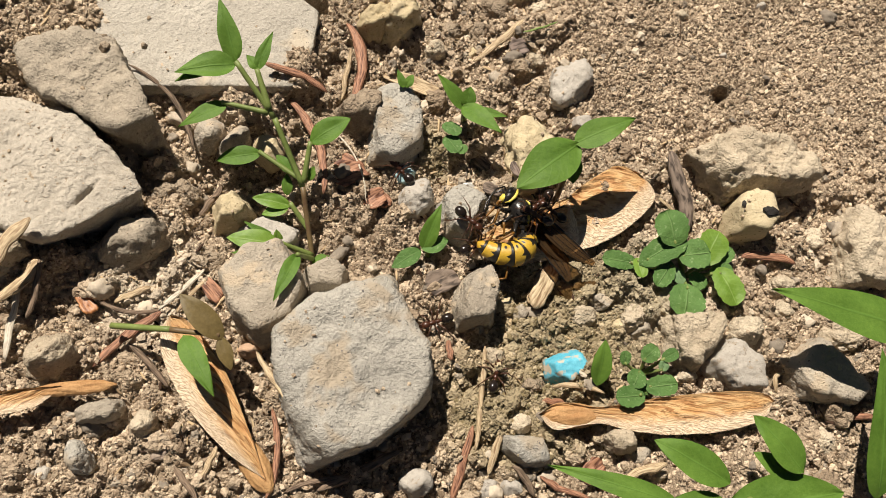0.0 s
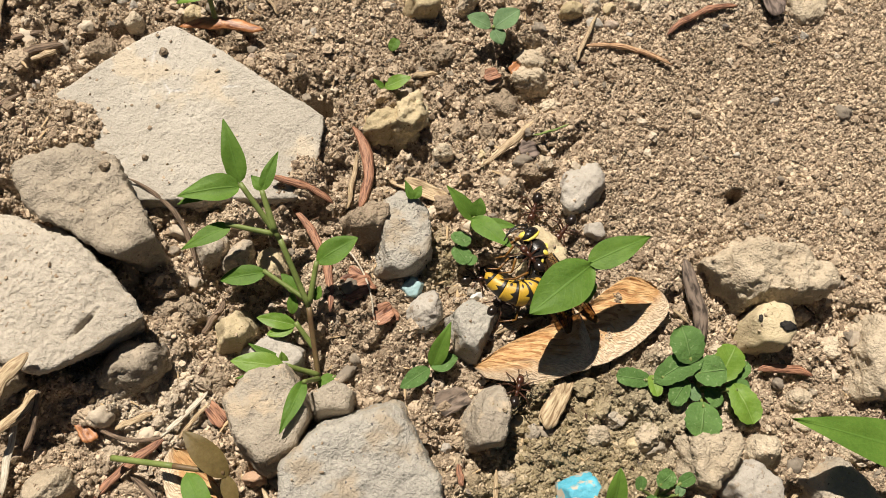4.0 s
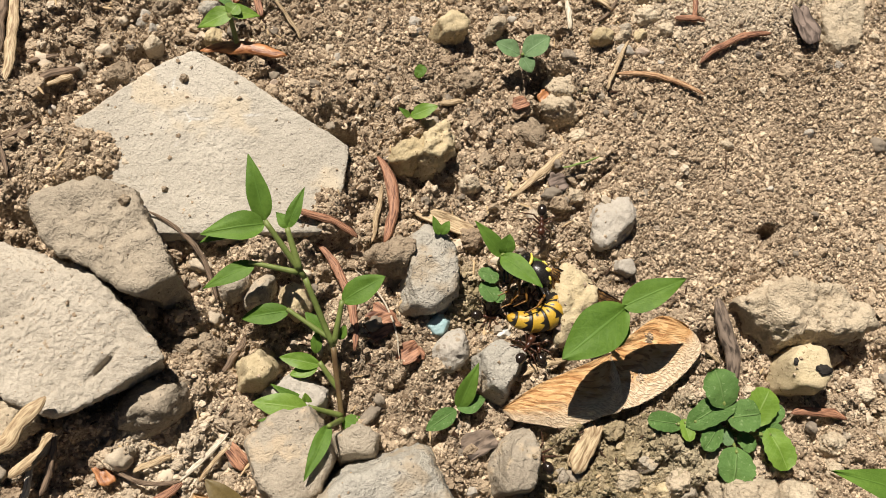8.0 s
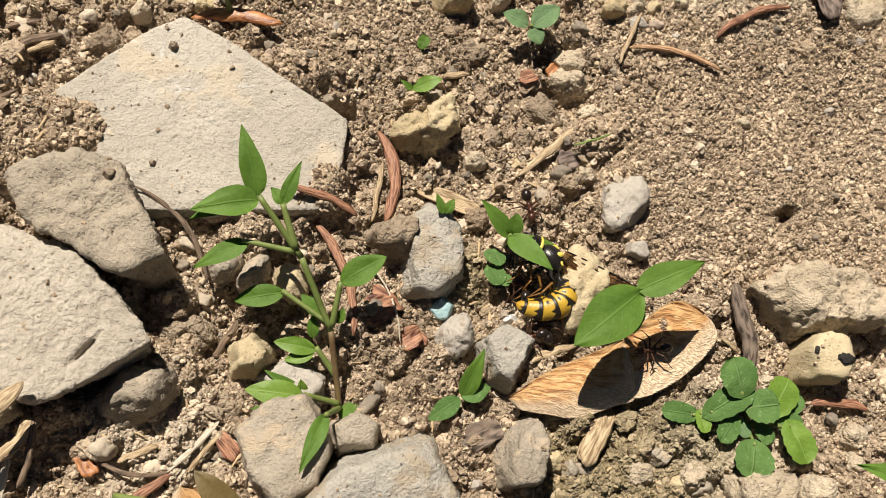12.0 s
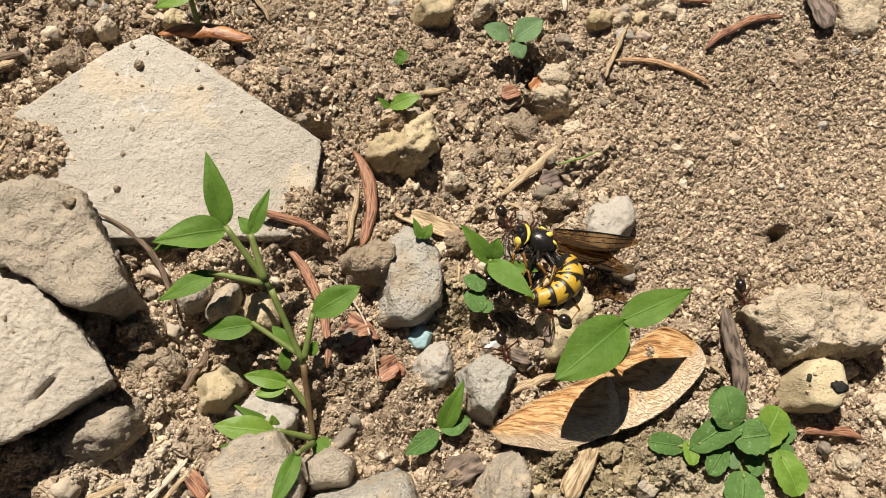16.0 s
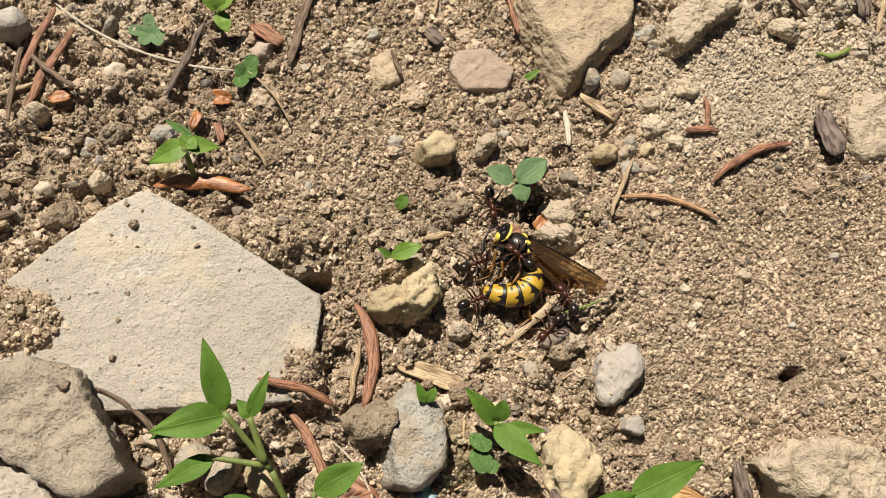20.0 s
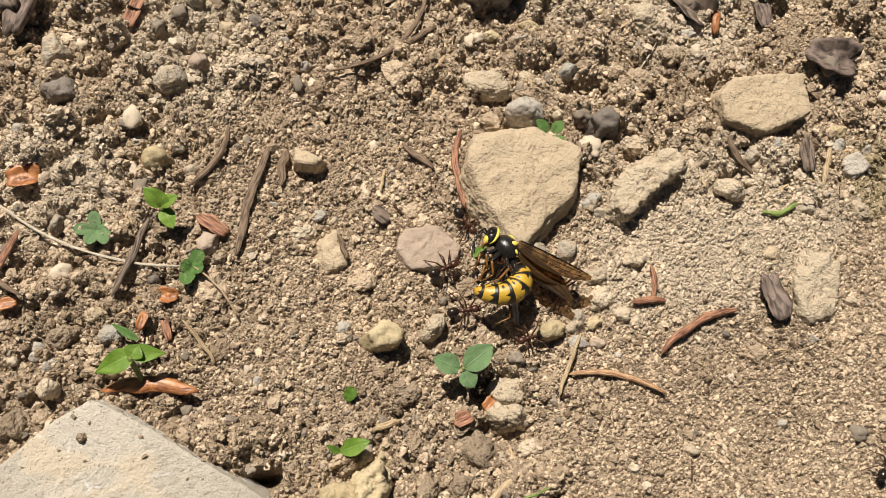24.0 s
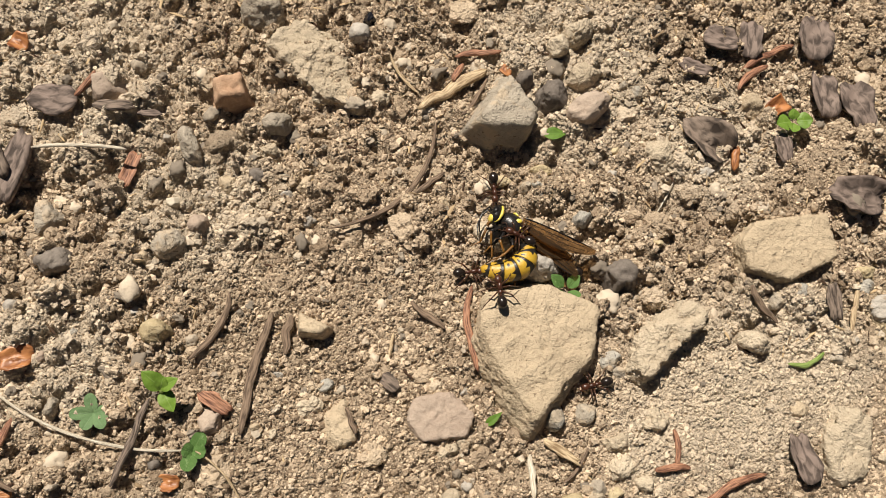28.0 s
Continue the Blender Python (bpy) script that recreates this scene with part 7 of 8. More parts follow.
def tube(name, p, points, radii, material, root=None, sides=7, label=""):
    """A jointed limb through some points, each with its own thickness; root: the joint it swings on."""
    pts = np.array(points, dtype=float)
    o = np.array(root if root is not None else (0, 0, 0), dtype=float)
    fine, rad = [], []
    for i in range(len(pts) - 1):
        for u in np.linspace(0, 1, 5)[:-1]:
            fine.append(pts[i] * (1 - u) + pts[i + 1] * u)
            rad.append(radii[i] * (1 - u) + radii[i + 1] * u)
    fine.append(pts[-1])
    rad.append(radii[-1])
    fine = np.array(fine)
    ways = np.gradient(fine, axis=0)
    v = []
    for q, w, r in zip(fine, ways, rad):
        w = w / np.linalg.norm(w)
        a = np.cross(w, (0.23, 0.41, 0.88))
        a /= np.linalg.norm(a)
        b = np.cross(w, a)
        v += [q - o + r * (a * math.cos(2 * math.pi * k / sides) + b * math.sin(2 * math.pi * k / sides)) for k in range(sides)]
    n = len(fine)
    f = [(i * sides + k, i * sides + (k + 1) % sides, (i + 1) * sides + (k + 1) % sides, (i + 1) * sides + k) for i in range(n - 1) for k in range(sides)]
    f += [tuple(range(sides - 1, -1, -1)), tuple((n - 1) * sides + k for k in range(sides))]
    return put_mesh(name, mesh_from(name, v, f, material), p, pose(o[0] * MM, o[1] * MM, o[2] * MM), label)


def spline(points, n):
    pts = np.array(points, dtype=float)
    pts = np.concatenate([[2 * pts[0] - pts[1]], pts, [2 * pts[-1] - pts[-2]]])
    out = []
    for u in np.linspace(0, len(pts) - 3 - 1e-6, n):
        i = int(u)
        f = u - i
        a, b, c, d = pts[i:i + 4]
        out.append(0.5 * (2 * b + (c - a) * f + (2 * a - 5 * b + 4 * c - d) * f ** 2 + (3 * b - a - 3 * c + d) * f ** 3))
    return np.array(out)


def make_wasp():
    w = tagged(new("wasp"), "dead yellow-and-black wasp curled up and dragged by ants", "wasp")
    head = blob("head", w, -2.9, 0.5, 2.9, 1.05, 1.75, 1.6, BLACK, 8, 4, power=0.92)
    blob("eye", head, -0.25, 0.30, 0.95, 0.72, 0.98, 0.72, EYE, 6, label="glossy black eye")
    blob("eye", head, -0.25, 0.30, -0.95, 0.72, 0.98, 0.72, EYE, 6, label="glossy black eye")
    blob("face", head, -0.55, -0.85, 0.25, 0.6, 0.85, 1.0, YELLOW, 0, label="yellow face plate")
    tube("cheek_band", head, [(0.50, 1.45, 0.85), (0.72, 0.75, 1.30), (0.78, -0.1, 1.38), (0.55, -0.95, 1.15), (0.0, -1.5, 0.8)], [0.16, 0.24, 0.26, 0.22, 0.12], YELLOW, label="yellow stripe behind the eye")
    tube("jaw", head, [(-0.5, -1.3, 0.5), (-0.9, -1.9, 0.4), (-0.6, -2.3, 0.1)], [0.3, 0.24, 0.08], AMBER)
    tube("jaw", head, [(-0.5, -1.3, -0.5), (-0.9, -1.9, -0.4), (-0.6, -2.3, -0.1)], [0.3, 0.24, 0.08], AMBER)
    for s in (1, -1):
        tube("antenna", head, [(-0.8, 0.2, 0.35 * s), (-1.5, 0.7, 0.8 * s), (-2.3, -0.6, 1.1 * s), (-2.4, -2.4, 1.2 * s), (-1.8, -4.0, 1.0 * s)], [0.16, 0.14, 0.15, 0.16, 0.1], BLACK)
    thorax = blob("thorax", w, 0.1, 0.05, 2.8, 2.35, 1.8, 1.75, BLACK, -22, 4, power=0.95)
    blob("shoulder_spot", thorax, 0.35, 0.9, 1.40, 0.62, 0.42, 0.3, YELLOW, 50, label="yellow spot on the side")
    tube("collar", thorax, [(-1.35, 1.5, 0.0), (-1.0, 1.65, 0.75), (-0.3, 1.62, 0.95)], [0.14, 0.2, 0.12], YELLOW, label="yellow collar line")
    blob("back_spot", thorax, 1.55, 0.3, 1.30, 0.5, 0.22, 0.25, YELLOW, -20, label="small yellow back spot")
    blob("back_spot", thorax, 2.05, 0.15, 0.75, 0.3, 0.2, 0.25, YELLOW, -20, label="small yellow back spot")
    tube("waist", w, [(1.6, -1.2, 2.7), (2.4, -1.9, 2.7), (3.0, -2.4, 2.7)], [0.6, 0.35, 0.7], BLACK)
    # the curled abdomen, segment by segment
    line = spline([(2.8, -2.3, 2.7), (4.1, -3.1, 2.75), (4.7, -5.0, 2.7), (3.9, -7.0, 2.6), (1.9, -8.6, 2.4), (-0.6, -9.5, 2.1), (-2.3, -9.7, 1.9)], 73)
    line = line[0] + (line - line[0]) * np.array([0.84, 0.82, 0.9])
    ways = np.gradient(line, axis=0)
    girth = np.interp(np.linspace(0, 1, 73), [0, 0.08, 0.25, 0.45, 0.65, 0.82, 0.94, 1], [0.8, 1.6, 2.05, 2.05, 1.78, 1.3, 0.75, 0.2])
    abdomen = empty("abdomen", 0, 0, 0)
    abdomen.parent = w
    sides = 40
    for s in range(6):
        lo, hi = s * 12, s * 12 + 13
        v, f, uv = [], [], []
        for i in range(lo, hi):
            u = (i - lo) / 12
            q, d = line[i], ways[i] / np.linalg.norm(ways[i])
            out = np.cross(d, (0, 0, 1))
            out /= np.linalg.norm(out)
            r = girth[i] * (0.96 + 0.07 * u)
            for k in range(sides):
                a = 2 * math.pi * k / sides
                v.append(q - out * r * math.cos(a) + np.array([0, 0, 1]) * r * math.sin(a))
                back = math.cos(a)
                band = 0.26 + 0.40 * max(0, -back) ** 3 + 0.34 * max(0, math.cos(5 * a + 0.6)) ** 8 + 0.3 * max(0, back) ** 4 + (0.3 if s == 0 else 0)
                spot = math.hypot((u - 0.68) * 1.2, (abs(a - 1.9) - 0.0) * 0.75) - 0.14
                uv.append((u - band, spot if s < 4 else 1.0))
        for i in range(12):
            for k in range(sides):
                f.append((i * sides + k, i * sides + (k + 1) % sides, (i + 1) * sides + (k + 1) % sides, (i + 1) * sides + k))
        f += [tuple(range(sides - 1, -1, -1)), tuple(12 * sides + k for k in range(sides))]
        me = fan_map(mesh_from("segment", v, f, BANDS), uv)
        put_mesh("segment", me, abdomen)
    tube("sting", abdomen, [tuple(line[-1]), tuple(line[-1] + np.array([-0.7, 0.1, -0.1]))], [0.12, 0.02], AMBER)

    def wing(x0, y0, z0, x1, y1, z1, width, side):
        nu, nv = 30, 10
        d = np.array([x1 - x0, y1 - y0])
        length = np.linalg.norm(d)
        d = d / length
        u, c = np.meshgrid(np.linspace(0, 1, nu + 1), np.linspace(0, 1, nv + 1), indexing="ij")
        wide = width * np.sin(np.pi * np.clip(u * 0.86 + 0.10, 0, 1)) ** 0.65 * side
        y = wide * (c - 0.15)
        z = z0 + (z1 - z0) * u + 0.10 * np.sin(c * 22 + u * 3) + 0.35 * np.sin(3 * u) * (c - 0.5)
        px, py = x0 + d[0] * u * length - d[1] * y, y0 + d[1] * u * length + d[0] * y
        v = np.concatenate([np.stack([px, py, z + k], -1).reshape(-1, 3) for k in (0.03, -0.03)])
        n = (nu + 1) * (nv + 1)
        f = [tuple(k + i * (nv + 1) + j + e for e in ((0, nv + 1, nv + 2, 1) if k else (1, nv + 2, nv + 1, 0))) for k in (0, n) for i in range(nu) for j in range(nv)]
        ob = put_mesh("wing", mesh_from("wing", v, f, WASP_WING), w, None, "smoky brown see-through wing")
        for c0, c1, r in ((0.0, 0.02, 0.13), (0.3, 0.25, 0.06), (0.55, 0.6, 0.05), (0.8, 0.95, 0.05)):
            pts = []
            for uu in np.linspace(0.02, 0.93, 7):
                ww = width * math.sin(math.pi * min(1, uu * 0.86 + 0.10)) ** 0.65 * side
                cc = c0 + (c1 - c0) * uu
                yy = ww * (cc - 0.15)
                pts.append((x0 + d[0] * uu * length - d[1] * yy, y0 + d[1] * uu * length + d[0] * yy, z0 + (z1 - z0) * uu + 0.1 * math.sin(cc * 22 + uu * 3) + 0.35 * math.sin(3 * uu) * (cc - 0.5) + 0.03))
            tube("vein", ob, pts, [r] * 6 + [r * 0.5], BLACK, sides=5)

    wing(1.3, 1.5, 4.2, 14.2, 2.3, 3.2, 2.8, -1)
    wing(1.9, 0.6, 3.6, 11.2, 0.2, 1.6, 2.6, -1)
    wing(2.6, -0.8, 2.0, 13.2, -2.6, 1.6, 3.0, 1)
    legs = []
    for i, (root, knee, ankle, toe) in enumerate((
            ((-1.3, -1.2, 3.1), (-2.6, -2.6, 4.0), (-1.6, -4.6, 3.2), (-2.2, -6.2, 2.2)),
            ((-0.4, -1.5, 3.3), (-0.9, -3.6, 4.3), (0.5, -5.2, 3.6), (-0.6, -6.9, 2.6)),
            ((0.7, -1.6, 3.2), (1.9, -3.6, 4.4), (1.4, -6.0, 4.6), (0.0, -7.6, 3.6)),
            ((-1.3, -1.2, 2.1), (-3.4, -1.9, 1.4), (-3.3, -4.2, 0.8), (-4.4, -5.4, 0.4)),
            ((-0.4, -1.5, 2.0), (-1.6, -3.8, 1.3), (-1.0, -6.0, 0.8), (-2.0, -7.4, 0.4)),
            ((0.7, -1.6, 2.0), (2.4, -3.0, 1.2), (6.2, -9.0, 1.0), (4.8, -11.0, 0.5)))):
        leg = tube("leg", w, [root, knee], [0.36, 0.24], BLACK, root)
        rel = [tuple(np.array(q) - np.array(root)) for q in (knee, ankle)]
        tube("shin", leg, rel, [0.24, 0.17], AMBER, label="amber-yellow shin")
        rel = [tuple(np.array(q) - np.array(root)) for q in (ankle, toe)]
        tube("foot", leg, rel, [0.15, 0.07], AMBER)
        legs.append((leg, root))
    return w, legs


def make_ant(label):
    a = tagged(new("ant"), label, "ant", "ants dragging the wasp")
    head = blob("head", a, 2.15, 0, 1.25, 0.72, 0.62, 0.5, ANT_RED, 0, 3, 12)
    for s in (1, -1):
        blob("eye", head, 0.05, 0.5 * s, 0.18, 0.13, 0.1, 0.13, EYE, level=2)
        tube("antenna", head, [(0.45, 0.22 * s, 0.2), (1.0, 0.75 * s, 0.65), (1.7, 0.6 * s, 0.1)], [0.07, 0.06, 0.07], ANT_LEG)
        tube("jaw", head, [(0.55, 0.28 * s, -0.15), (0.95, 0.3 * s, -0.2), (1.1, 0.05 * s, -0.25)], [0.14, 0.12, 0.04], ANT_RED)
    blob("thorax", a, 1.0, 0, 1.35, 0.72, 0.42, 0.45, ANT_RED, 0, 3, -8)
    blob("thorax_rear", a, 0.15, 0, 1.2, 0.55, 0.34, 0.36, ANT_RED, 0, 3, 10)
    blob("waist", a, -0.42, 0, 1.2, 0.16, 0.3, 0.36, ANT_RED, 0, 2)
    gaster = blob("gaster", a, -1.5, 0, 1.35, 1.05, 0.82, 0.78, ANT_BLACK, 0, 3, 8, label="glossy black gaster")
    legs = []
    for s in (1, -1):
        for root, knee, ankle, toe in (((1.3, 0.3, 1.1), (1.9, 1.3, 1.9), (2.6, 2.1, 0.7), (3.1, 2.6, 0.1)),
                                       ((0.8, 0.35, 1.05), (0.8, 1.6, 2.0), (0.7, 2.6, 0.8), (0.8, 3.3, 0.1)),
                                       ((0.3, 0.3, 1.05), (-0.6, 1.5, 2.0), (-1.4, 2.5, 0.8), (-2.1, 3.2, 0.1))):
            pts = [(x, y * s, z) for x, y, z in (root, knee, ankle, toe)]
            legs.append((tube("leg", a, pts, [0.16, 0.13, 0.08, 0.05], ANT_LEG, pts[0], 6), pts[0]))
    return a, legs


WASP, WASP_LEGS = make_wasp()


WASP_ROWS = [
    (0, 21.6, 17.6, -42), (0.3, 22.8, 24.4, -59), (0.6, 25.7, 19.8, -80), (0.9, 25.6, 23.8, -90), (1.2, 23.0, 22.9, -88),
    (1.6, 21.9, 26.4, -57), (2, 24.6, 24.9, -99), (2.5, 22.8, 29.0, -66), (3, 22.7, 29.2, -65), (3.5, 22.7, 29.4, -63),
    (5.5, 18.9, 32.3, -28), (6, 17.9, 33.5, -22), (7, 17.9, 33.3, -20), (8, 18.9, 33.4, -26), (9, 17.0, 33.3, -18), (10, 17.7, 32.6, -22),
    (10.5, 18.3, 32.7, -21), (11, 19.1, 32.4, -28), (11.5, 19.0, 32.4, -26), (12, 19.3, 33.0, -26), (12.5, 18.9, 31.7, -23),
    (14.5, 19.7, 38.9, -15), (15, 19.8, 38.9, -16), (15.5, 19.7, 38.8, -13), (16, 20.1, 38.6, -5), (16.5, 20.1, 45.3, -8),
    (17, 19.2, 48.5, -2), (17.5, 14.2, 55.5, -10), (18, 13.8, 54.7, -14), (18.5, 17.0, 57.7, -26), (19, 16.7, 61.8, -35),
    (19.5, 17.0, 62.3, -28), (20, 17.7, 62.6, -31), (20.5, 17.1, 61.5, -33), (22.5, 23.4, 73.6, -46), (23, 25.3, 77.5, -44),
    (23.5, 26.4, 86.9, -37), (24, 24.4, 91.3, -29), (24.5, 25.0, 93.5, -24), (25, 22.9, 95.0, -25), (25.5, 24.8, 94.3, -29),
    (26, 27.2, 99.1, -48), (26.5, 24.1, 103.9, -47), (27, 25.6, 109.1, -53), (27.3, 21.6, 116.6, -44), (27.5, 25.1, 119.7, -29),
    (27.8, 25.9, 126.6, -31), (28, 24.9, 123.0, -28),
]
ANT_ROWS_A = [
    (0, 27.0, 22.0, -135), (1, 27.2, 34.2, -113), (3, 28.0, 38.7, -118), (3.5, 26.4, 39.4, -117), (5.5, 17.1, 40.6, -65),
    (6, 15.8, 42.4, -63), (8, 19.6, 42.5, -94), (10, 16.6, 42.0, -86), (11, 17.4, 41.7, -80), (12, 16.9, 42.4, -77), (12.5, 16.7, 40.2, -79),
    (14.5, 18.1, 45.3, -86), (15.5, 18.1, 45.6, -91), (16, 16.5, 43.8, -63), (16.5, 16.0, 49.6, -49), (17, 10.6, 51.9, -47),
    (17.5, 6.8, 58.7, -35), (18, 8.8, 60.7, -56), (18.5, 12.9, 65.0, -58), (19, 13.3, 69.6, -67), (20, 13.9, 70.4, -80),
    (20.5, 13.8, 68.4, -79), (22.5, 20.3, 79.4, -63), (23, 21.5, 83.5, -60), (23.5, 20.8, 92.7, -40), (24, 18.6, 97.5, -51),
    (24.5, 19.3, 99.3, -53), (25, 17.2, 100.9, -52), (25.5, 21.7, 101.2, -82), (26, 24.8, 107.7, -83), (26.5, 22.6, 112.0, -89),
    (27, 24.3, 116.7, -92), (27.5, 24.0, 125.8, -97), (28, 22.9, 130.7, -88),
]
ANT_ROWS_B = [
    (0, 13.3, 16.0, -38), (1, 15.6, 24.4, 16), (3, 15.6, 27.8, 8), (6, 11.2, 27.8, 15), (8, 11.8, 27.7, -5), (10, 12.8, 27.3, 20),
    (12, 14.1, 29.9, 9), (14.5, 14.9, 34.1, 14), (15.5, 13.7, 32.3, 13), (16, 15.3, 34.5, 15), (17, 16.0, 40.8, 53), (18, 7.9, 48.0, 29),
    (19, 9.4, 55.7, 26), (20, 11.1, 60.2, 26), (22.5, 14.9, 67.9, 17), (23, 16.9, 70.4, 21), (24, 14.7, 89.0, 26), (24.5, 17.3, 90.2, 11),
    (25, 15.5, 91.8, -3), (25.5, 17.1, 90.5, 10), (26, 19.3, 96.3, -9), (26.5, 17.0, 99.3, -6), (27, 17.5, 106.1, 30),
    (27.5, 16.9, 111.9, 10), (28, 18.0, 116.2, 5),
]
ANT_ROWS_C = [
    (0, 14.7, 12.0, 17), (0.50, 17.1, 13.9, 67), (1, 19.4, 15.8, 117), (3, 16.8, 20.1, 66), (6, 18.7, 24.3, 18), (7.00, 19.1, 23.0, 60),
    (8, 19.4, 21.7, 102), (10, 17.5, 21.9, 75), (12, 19.0, 22.8, 100), (15.5, 22.7, 26.2, 165), (17, 18.0, 35.7, 102), (18, 12.7, 44.2, 79),
    (19, 11.3, 52.2, 53), (20, 10.7, 54.2, 25), (22.5, 15.4, 63.6, 30), (24, 17.8, 82.2, 9), (25, 16.4, 86.5, -9), (26, 18.1, 91.4, 24),
    (27, 16.4, 101.7, 49), (27.5, 20.6, 107.1, 82), (28, 21.8, 111.3, 97),
]
ANT_ROWS_D = [
    (0, 27.6, 18.2, 142), (1, 29.6, 22.6, 127), (3, 31.4, 28.5, 132), (6, 33.1, 25.0, 146), (8, 30.2, 30.0, 165), (12, 27.2, 26.1, 146),
    (15, 33.2, 35.1, 143), (15.5, 31.5, 33.9, 150), (16, 30.1, 37.1, 150), (17, 33.1, 49.8, 100), (17.5, 30.5, 48.0, 133),
    (18.5, 27.2, 50.3, 138), (19, 24.7, 53.7, 142), (20, 24.5, 54.0, 120), (22.5, 30.5, 63.1, 133), (23, 30.7, 65.6, 119),
    (24, 34.8, 85.5, 142), (25, 33.3, 89.1, 141), (26, 33.4, 91.0, 147), (27, 35.0, 97.9, 141), (28, 34.6, 116.5, 154),
]
ANT_ROWS_E = [
    (0, 24.1, 16.0, 152), (3, 22.1, 26.6, 133), (8, 18.6, 29.3, 116), (12, 16.5, 29.1, 77), (17, 19.8, 45.0, 146), (20, 17.6, 60.3, 139),
    (24, 25.0, 88.2, 132), (25, 25.4, 98.9, 168), (26, 28.3, 101.4, 218), (28, 26.0, 120.6, 151),
]
ANT_ROWS_F = [
    (0, 3.3, 25.3, 135), (1.50, 16.6, 32.3, 191), (3, 29.8, 39.3, 246), (5.50, 24.5, 22.1, 185), (8, 19.1, 5.0, 124),
    (8.75, 28.1, 28.7, 175), (9.5, 37.0, 52.3, 226), (10.5, 32.4, 41.4, 260), (11, 37.0, 24.9, 278), (11.25, 36.4, 22.1, 230),
    (11.5, 35.8, 19.2, 181), (12.5, 34.7, 21.5, 197), (14.5, 34.4, 24.3, 197), (15.5, 38.1, 27.6, 197), (15.75, 45.3, 30.5, 241),
    (16, 52.6, 33.4, 286), (17, 70.9, 20.0, 293), (20, 78.8, 33.6, 335), (24.00, 86.4, 56.2, 413), (28, 94.0, 78.9, 492),
]
ANT_ROWS_G = [
    (0, 9.6, 0.6, -160), (0.2, -1.6, -2.0, -125), (0.3, -3.5, 0.9, -153), (0.6, -19.0, -0.4, -178), (1, -31.3, -4.9, -160),
    (2, -55.9, -5.7, -165), (3, -87.0, -16.8, -160), (28, -75.9, 14.7, -80),
]
ANT_ROWS_H = [
    (0, 18.5, -8.2, 75), (3, 21.0, 2.1, 112), (4.50, 18.5, 12.1, 43), (6, 15.9, 22.1, -26), (7.33, 16.4, 21.5, 30), (8.67, 16.8, 20.8, 86),
    (10, 17.2, 20.1, 142), (12.75, 16.7, 22.3, 210), (15.5, 16.1, 24.5, 279), (17, 17.6, 24.1, 324), (17.75, 20.5, 32.8, 393),
    (18.5, 23.4, 41.4, 462), (19.25, 23.0, 46.0, 523), (20, 22.5, 50.5, 585), (22.5, 25.4, 57.0, 595), (22.75, 28.4, 60.5, 527),
    (23, 31.4, 64.0, 459), (23.50, 30.2, 71.0, 508), (24, 29.1, 77.9, 557), (24.50, 27.2, 74.5, 509), (25, 25.4, 71.0, 460),
    (26, 25.5, 70.2, 467), (26.50, 31.2, 83.7, 546), (27, 37.0, 97.2, 626), (28, 37.8, 97.2, 552),
]
ANTS = [
    ('red-brown ant pulling the wasp by its head', ANT_ROWS_A, 0),
    ("dark red-brown ant tugging at the wasp's legs", ANT_ROWS_B, 0),
    ("glossy dark ant gripping the tip of the wasp's abdomen", ANT_ROWS_C, 0),
    ('red-brown ant pulling the wasp by its wing', ANT_ROWS_D, 0),
    ("red-brown ant clinging to the wasp's body", ANT_ROWS_E, 3.4),
    ('lone ant wandering over pebbles and a maple seed', ANT_ROWS_F, 0),
    ('ant crossing a large grey stone', ANT_ROWS_G, 0),
    ('ant searching the soil behind the wasp', ANT_ROWS_H, 0),
]
ANT_THINGS = [(*make_ant(label), rows, lift) for label, rows, lift in ANTS]


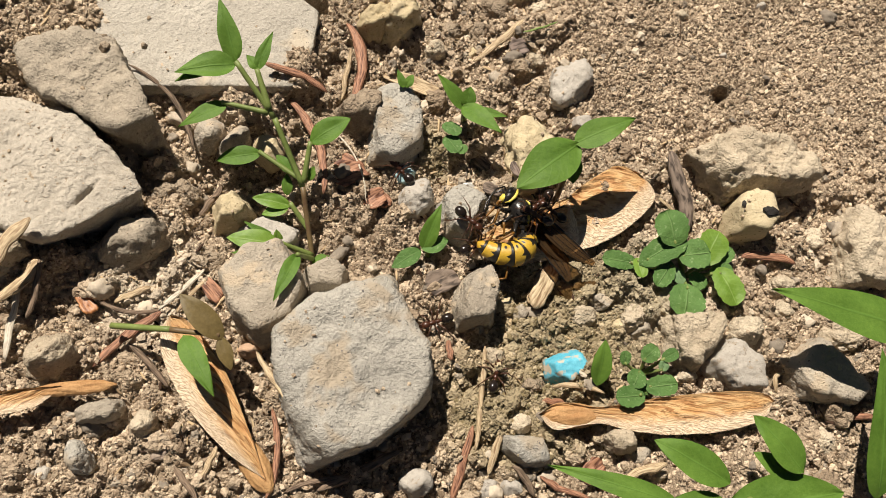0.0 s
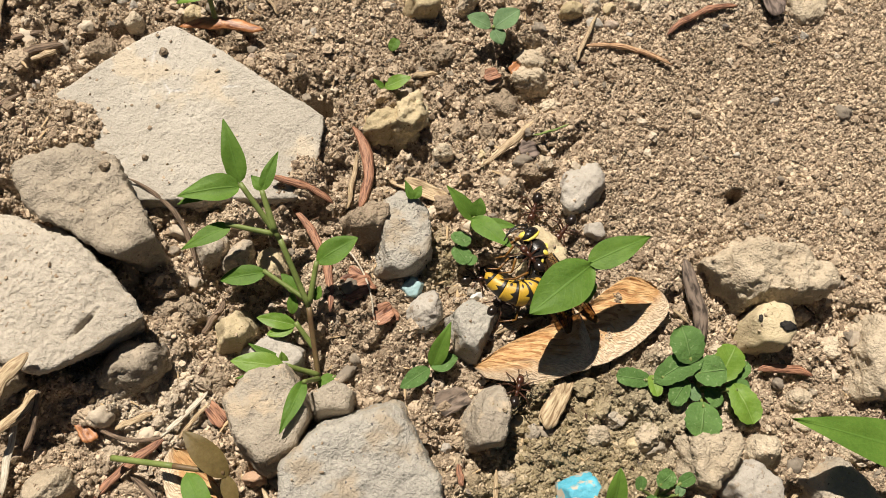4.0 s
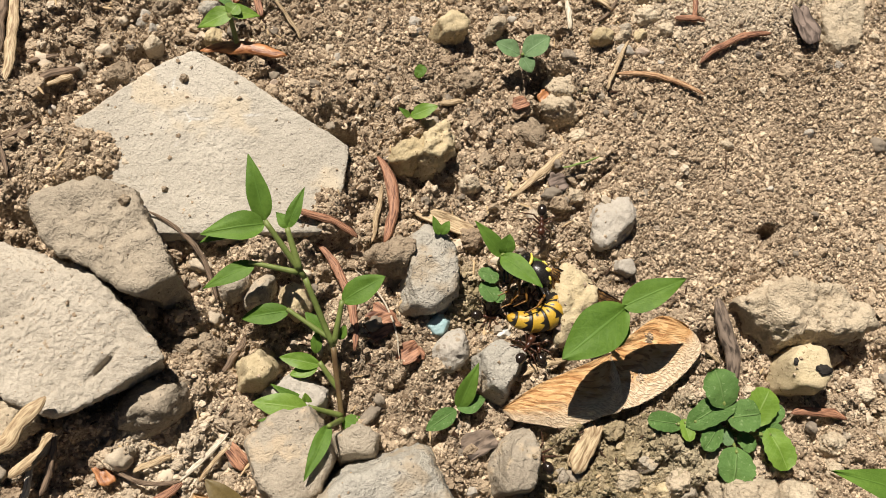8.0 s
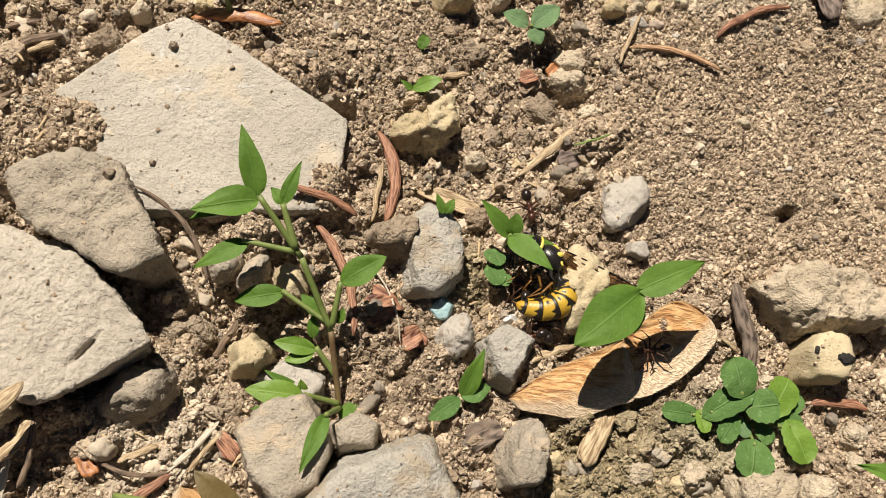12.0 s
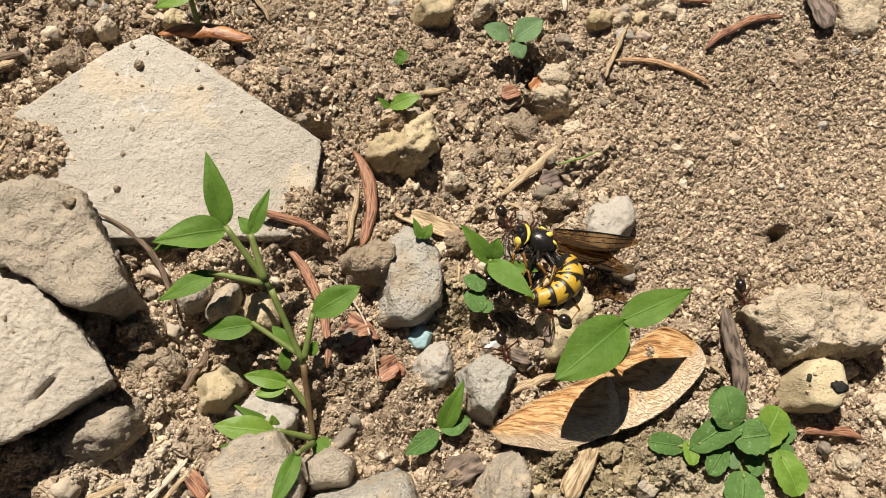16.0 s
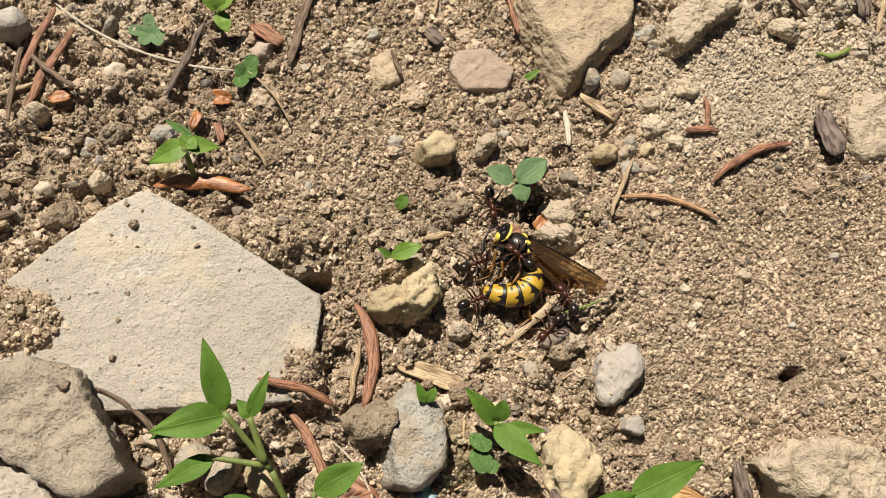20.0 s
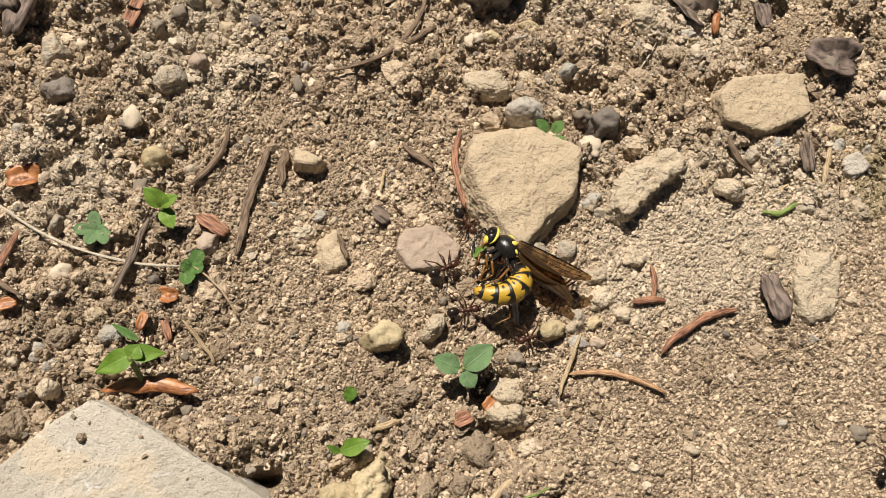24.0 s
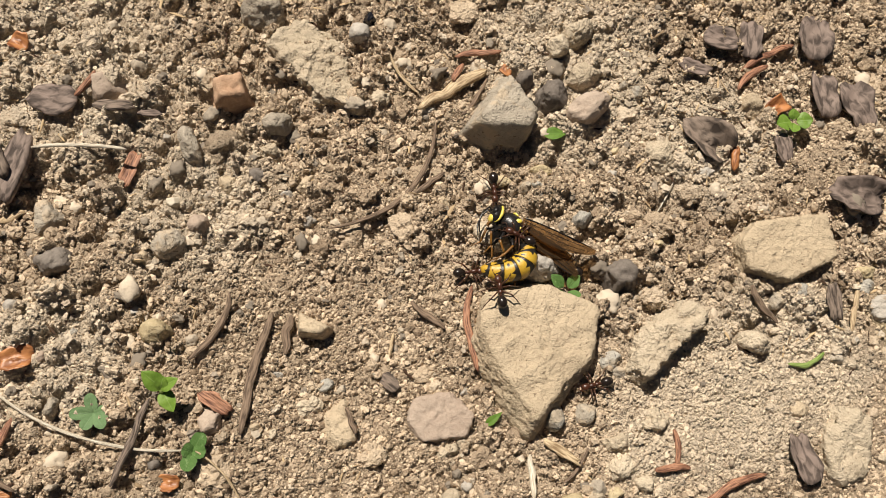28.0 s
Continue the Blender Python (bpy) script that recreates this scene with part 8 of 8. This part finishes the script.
def perches():
    """The maple wings, on which the insects tread."""
    bm = bmesh.new()
    bpy.context.view_layer.update()
    for o in scene.objects:
        if o.name.startswith(("wing", "nutlet")) and o.parent and o.parent.name.startswith("maple_seed"):
            me = o.data.copy()
            me.transform(o.matrix_world)
            bm.from_mesh(me)
            bpy.data.meshes.remove(me)
    tree = BVHTree.FromBMesh(bm)
    bm.free()
    return tree


WING_TREE = perches()


def tread(x, y):
    place = WING_TREE.ray_cast(Vector((x * MM, y * MM, 0.08)), Vector((0, 0, -1)))[0]
    return max(top(x, y), place.z / MM) if place else top(x, y)


def flat_top(x, y, reach):
    """The height that bears a body of some reach."""
    spots = [tread(x + reach * a, y + reach * b) for a, b in ((0, 0), (1, 0), (-1, 0), (0, 1), (0, -1))]
    return sum(sorted(spots)[2:]) / 3


def motions():
    """The wasp is dragged along; the ants pull, climb and wander."""
    rows = []
    for t, x, y, yaw in WASP_ROWS:
        a = radians(yaw)
        mx, my = x + 1.5 * math.cos(a) + 4 * math.sin(a), y + 1.5 * math.sin(a) - 4 * math.cos(a)
        z = max(flat_top(mx, my, 4.0), flat_top(x, y, 2.0) - 0.4) + 0.4
        rows.append((t, pose(x * MM, y * MM, z * MM, 3 * math.sin(2.3 * t), 3 * math.cos(1.7 * t), yaw)))
    walk(WASP, rows)
    for i, (leg, root) in enumerate(WASP_LEGS):
        walk(leg, [(t, pose(root[0] * MM, root[1] * MM, root[2] * MM, 7 * math.sin(1.9 * t + i), 0, 8 * math.sin(2.7 * t + 2 * i))) for t in np.arange(0, 28.01, 1.0)])
    for k, (ant, legs, rows, lift) in enumerate(ANT_THINGS):
        walk(ant, [(t, pose(x * MM, y * MM, (0.5 * (flat_top(x, y, 1.5) + tread(x, y)) + 0.5 + lift) * MM, 0, 4 * math.sin(3 * t + k), yaw)) for t, x, y, yaw in rows])
        for i, (leg, root) in enumerate(legs):
            side = 1 if root[1] > 0 else -1
            walk(leg, [(t, pose(root[0] * MM, root[1] * MM, root[2] * MM, 5 * side * math.cos(5 * t + 2.1 * i + k), 0, 16 * math.sin(6.1 * t + 3.14 * i + k))) for t in np.arange(0, 28.01, 0.5)])


motions()
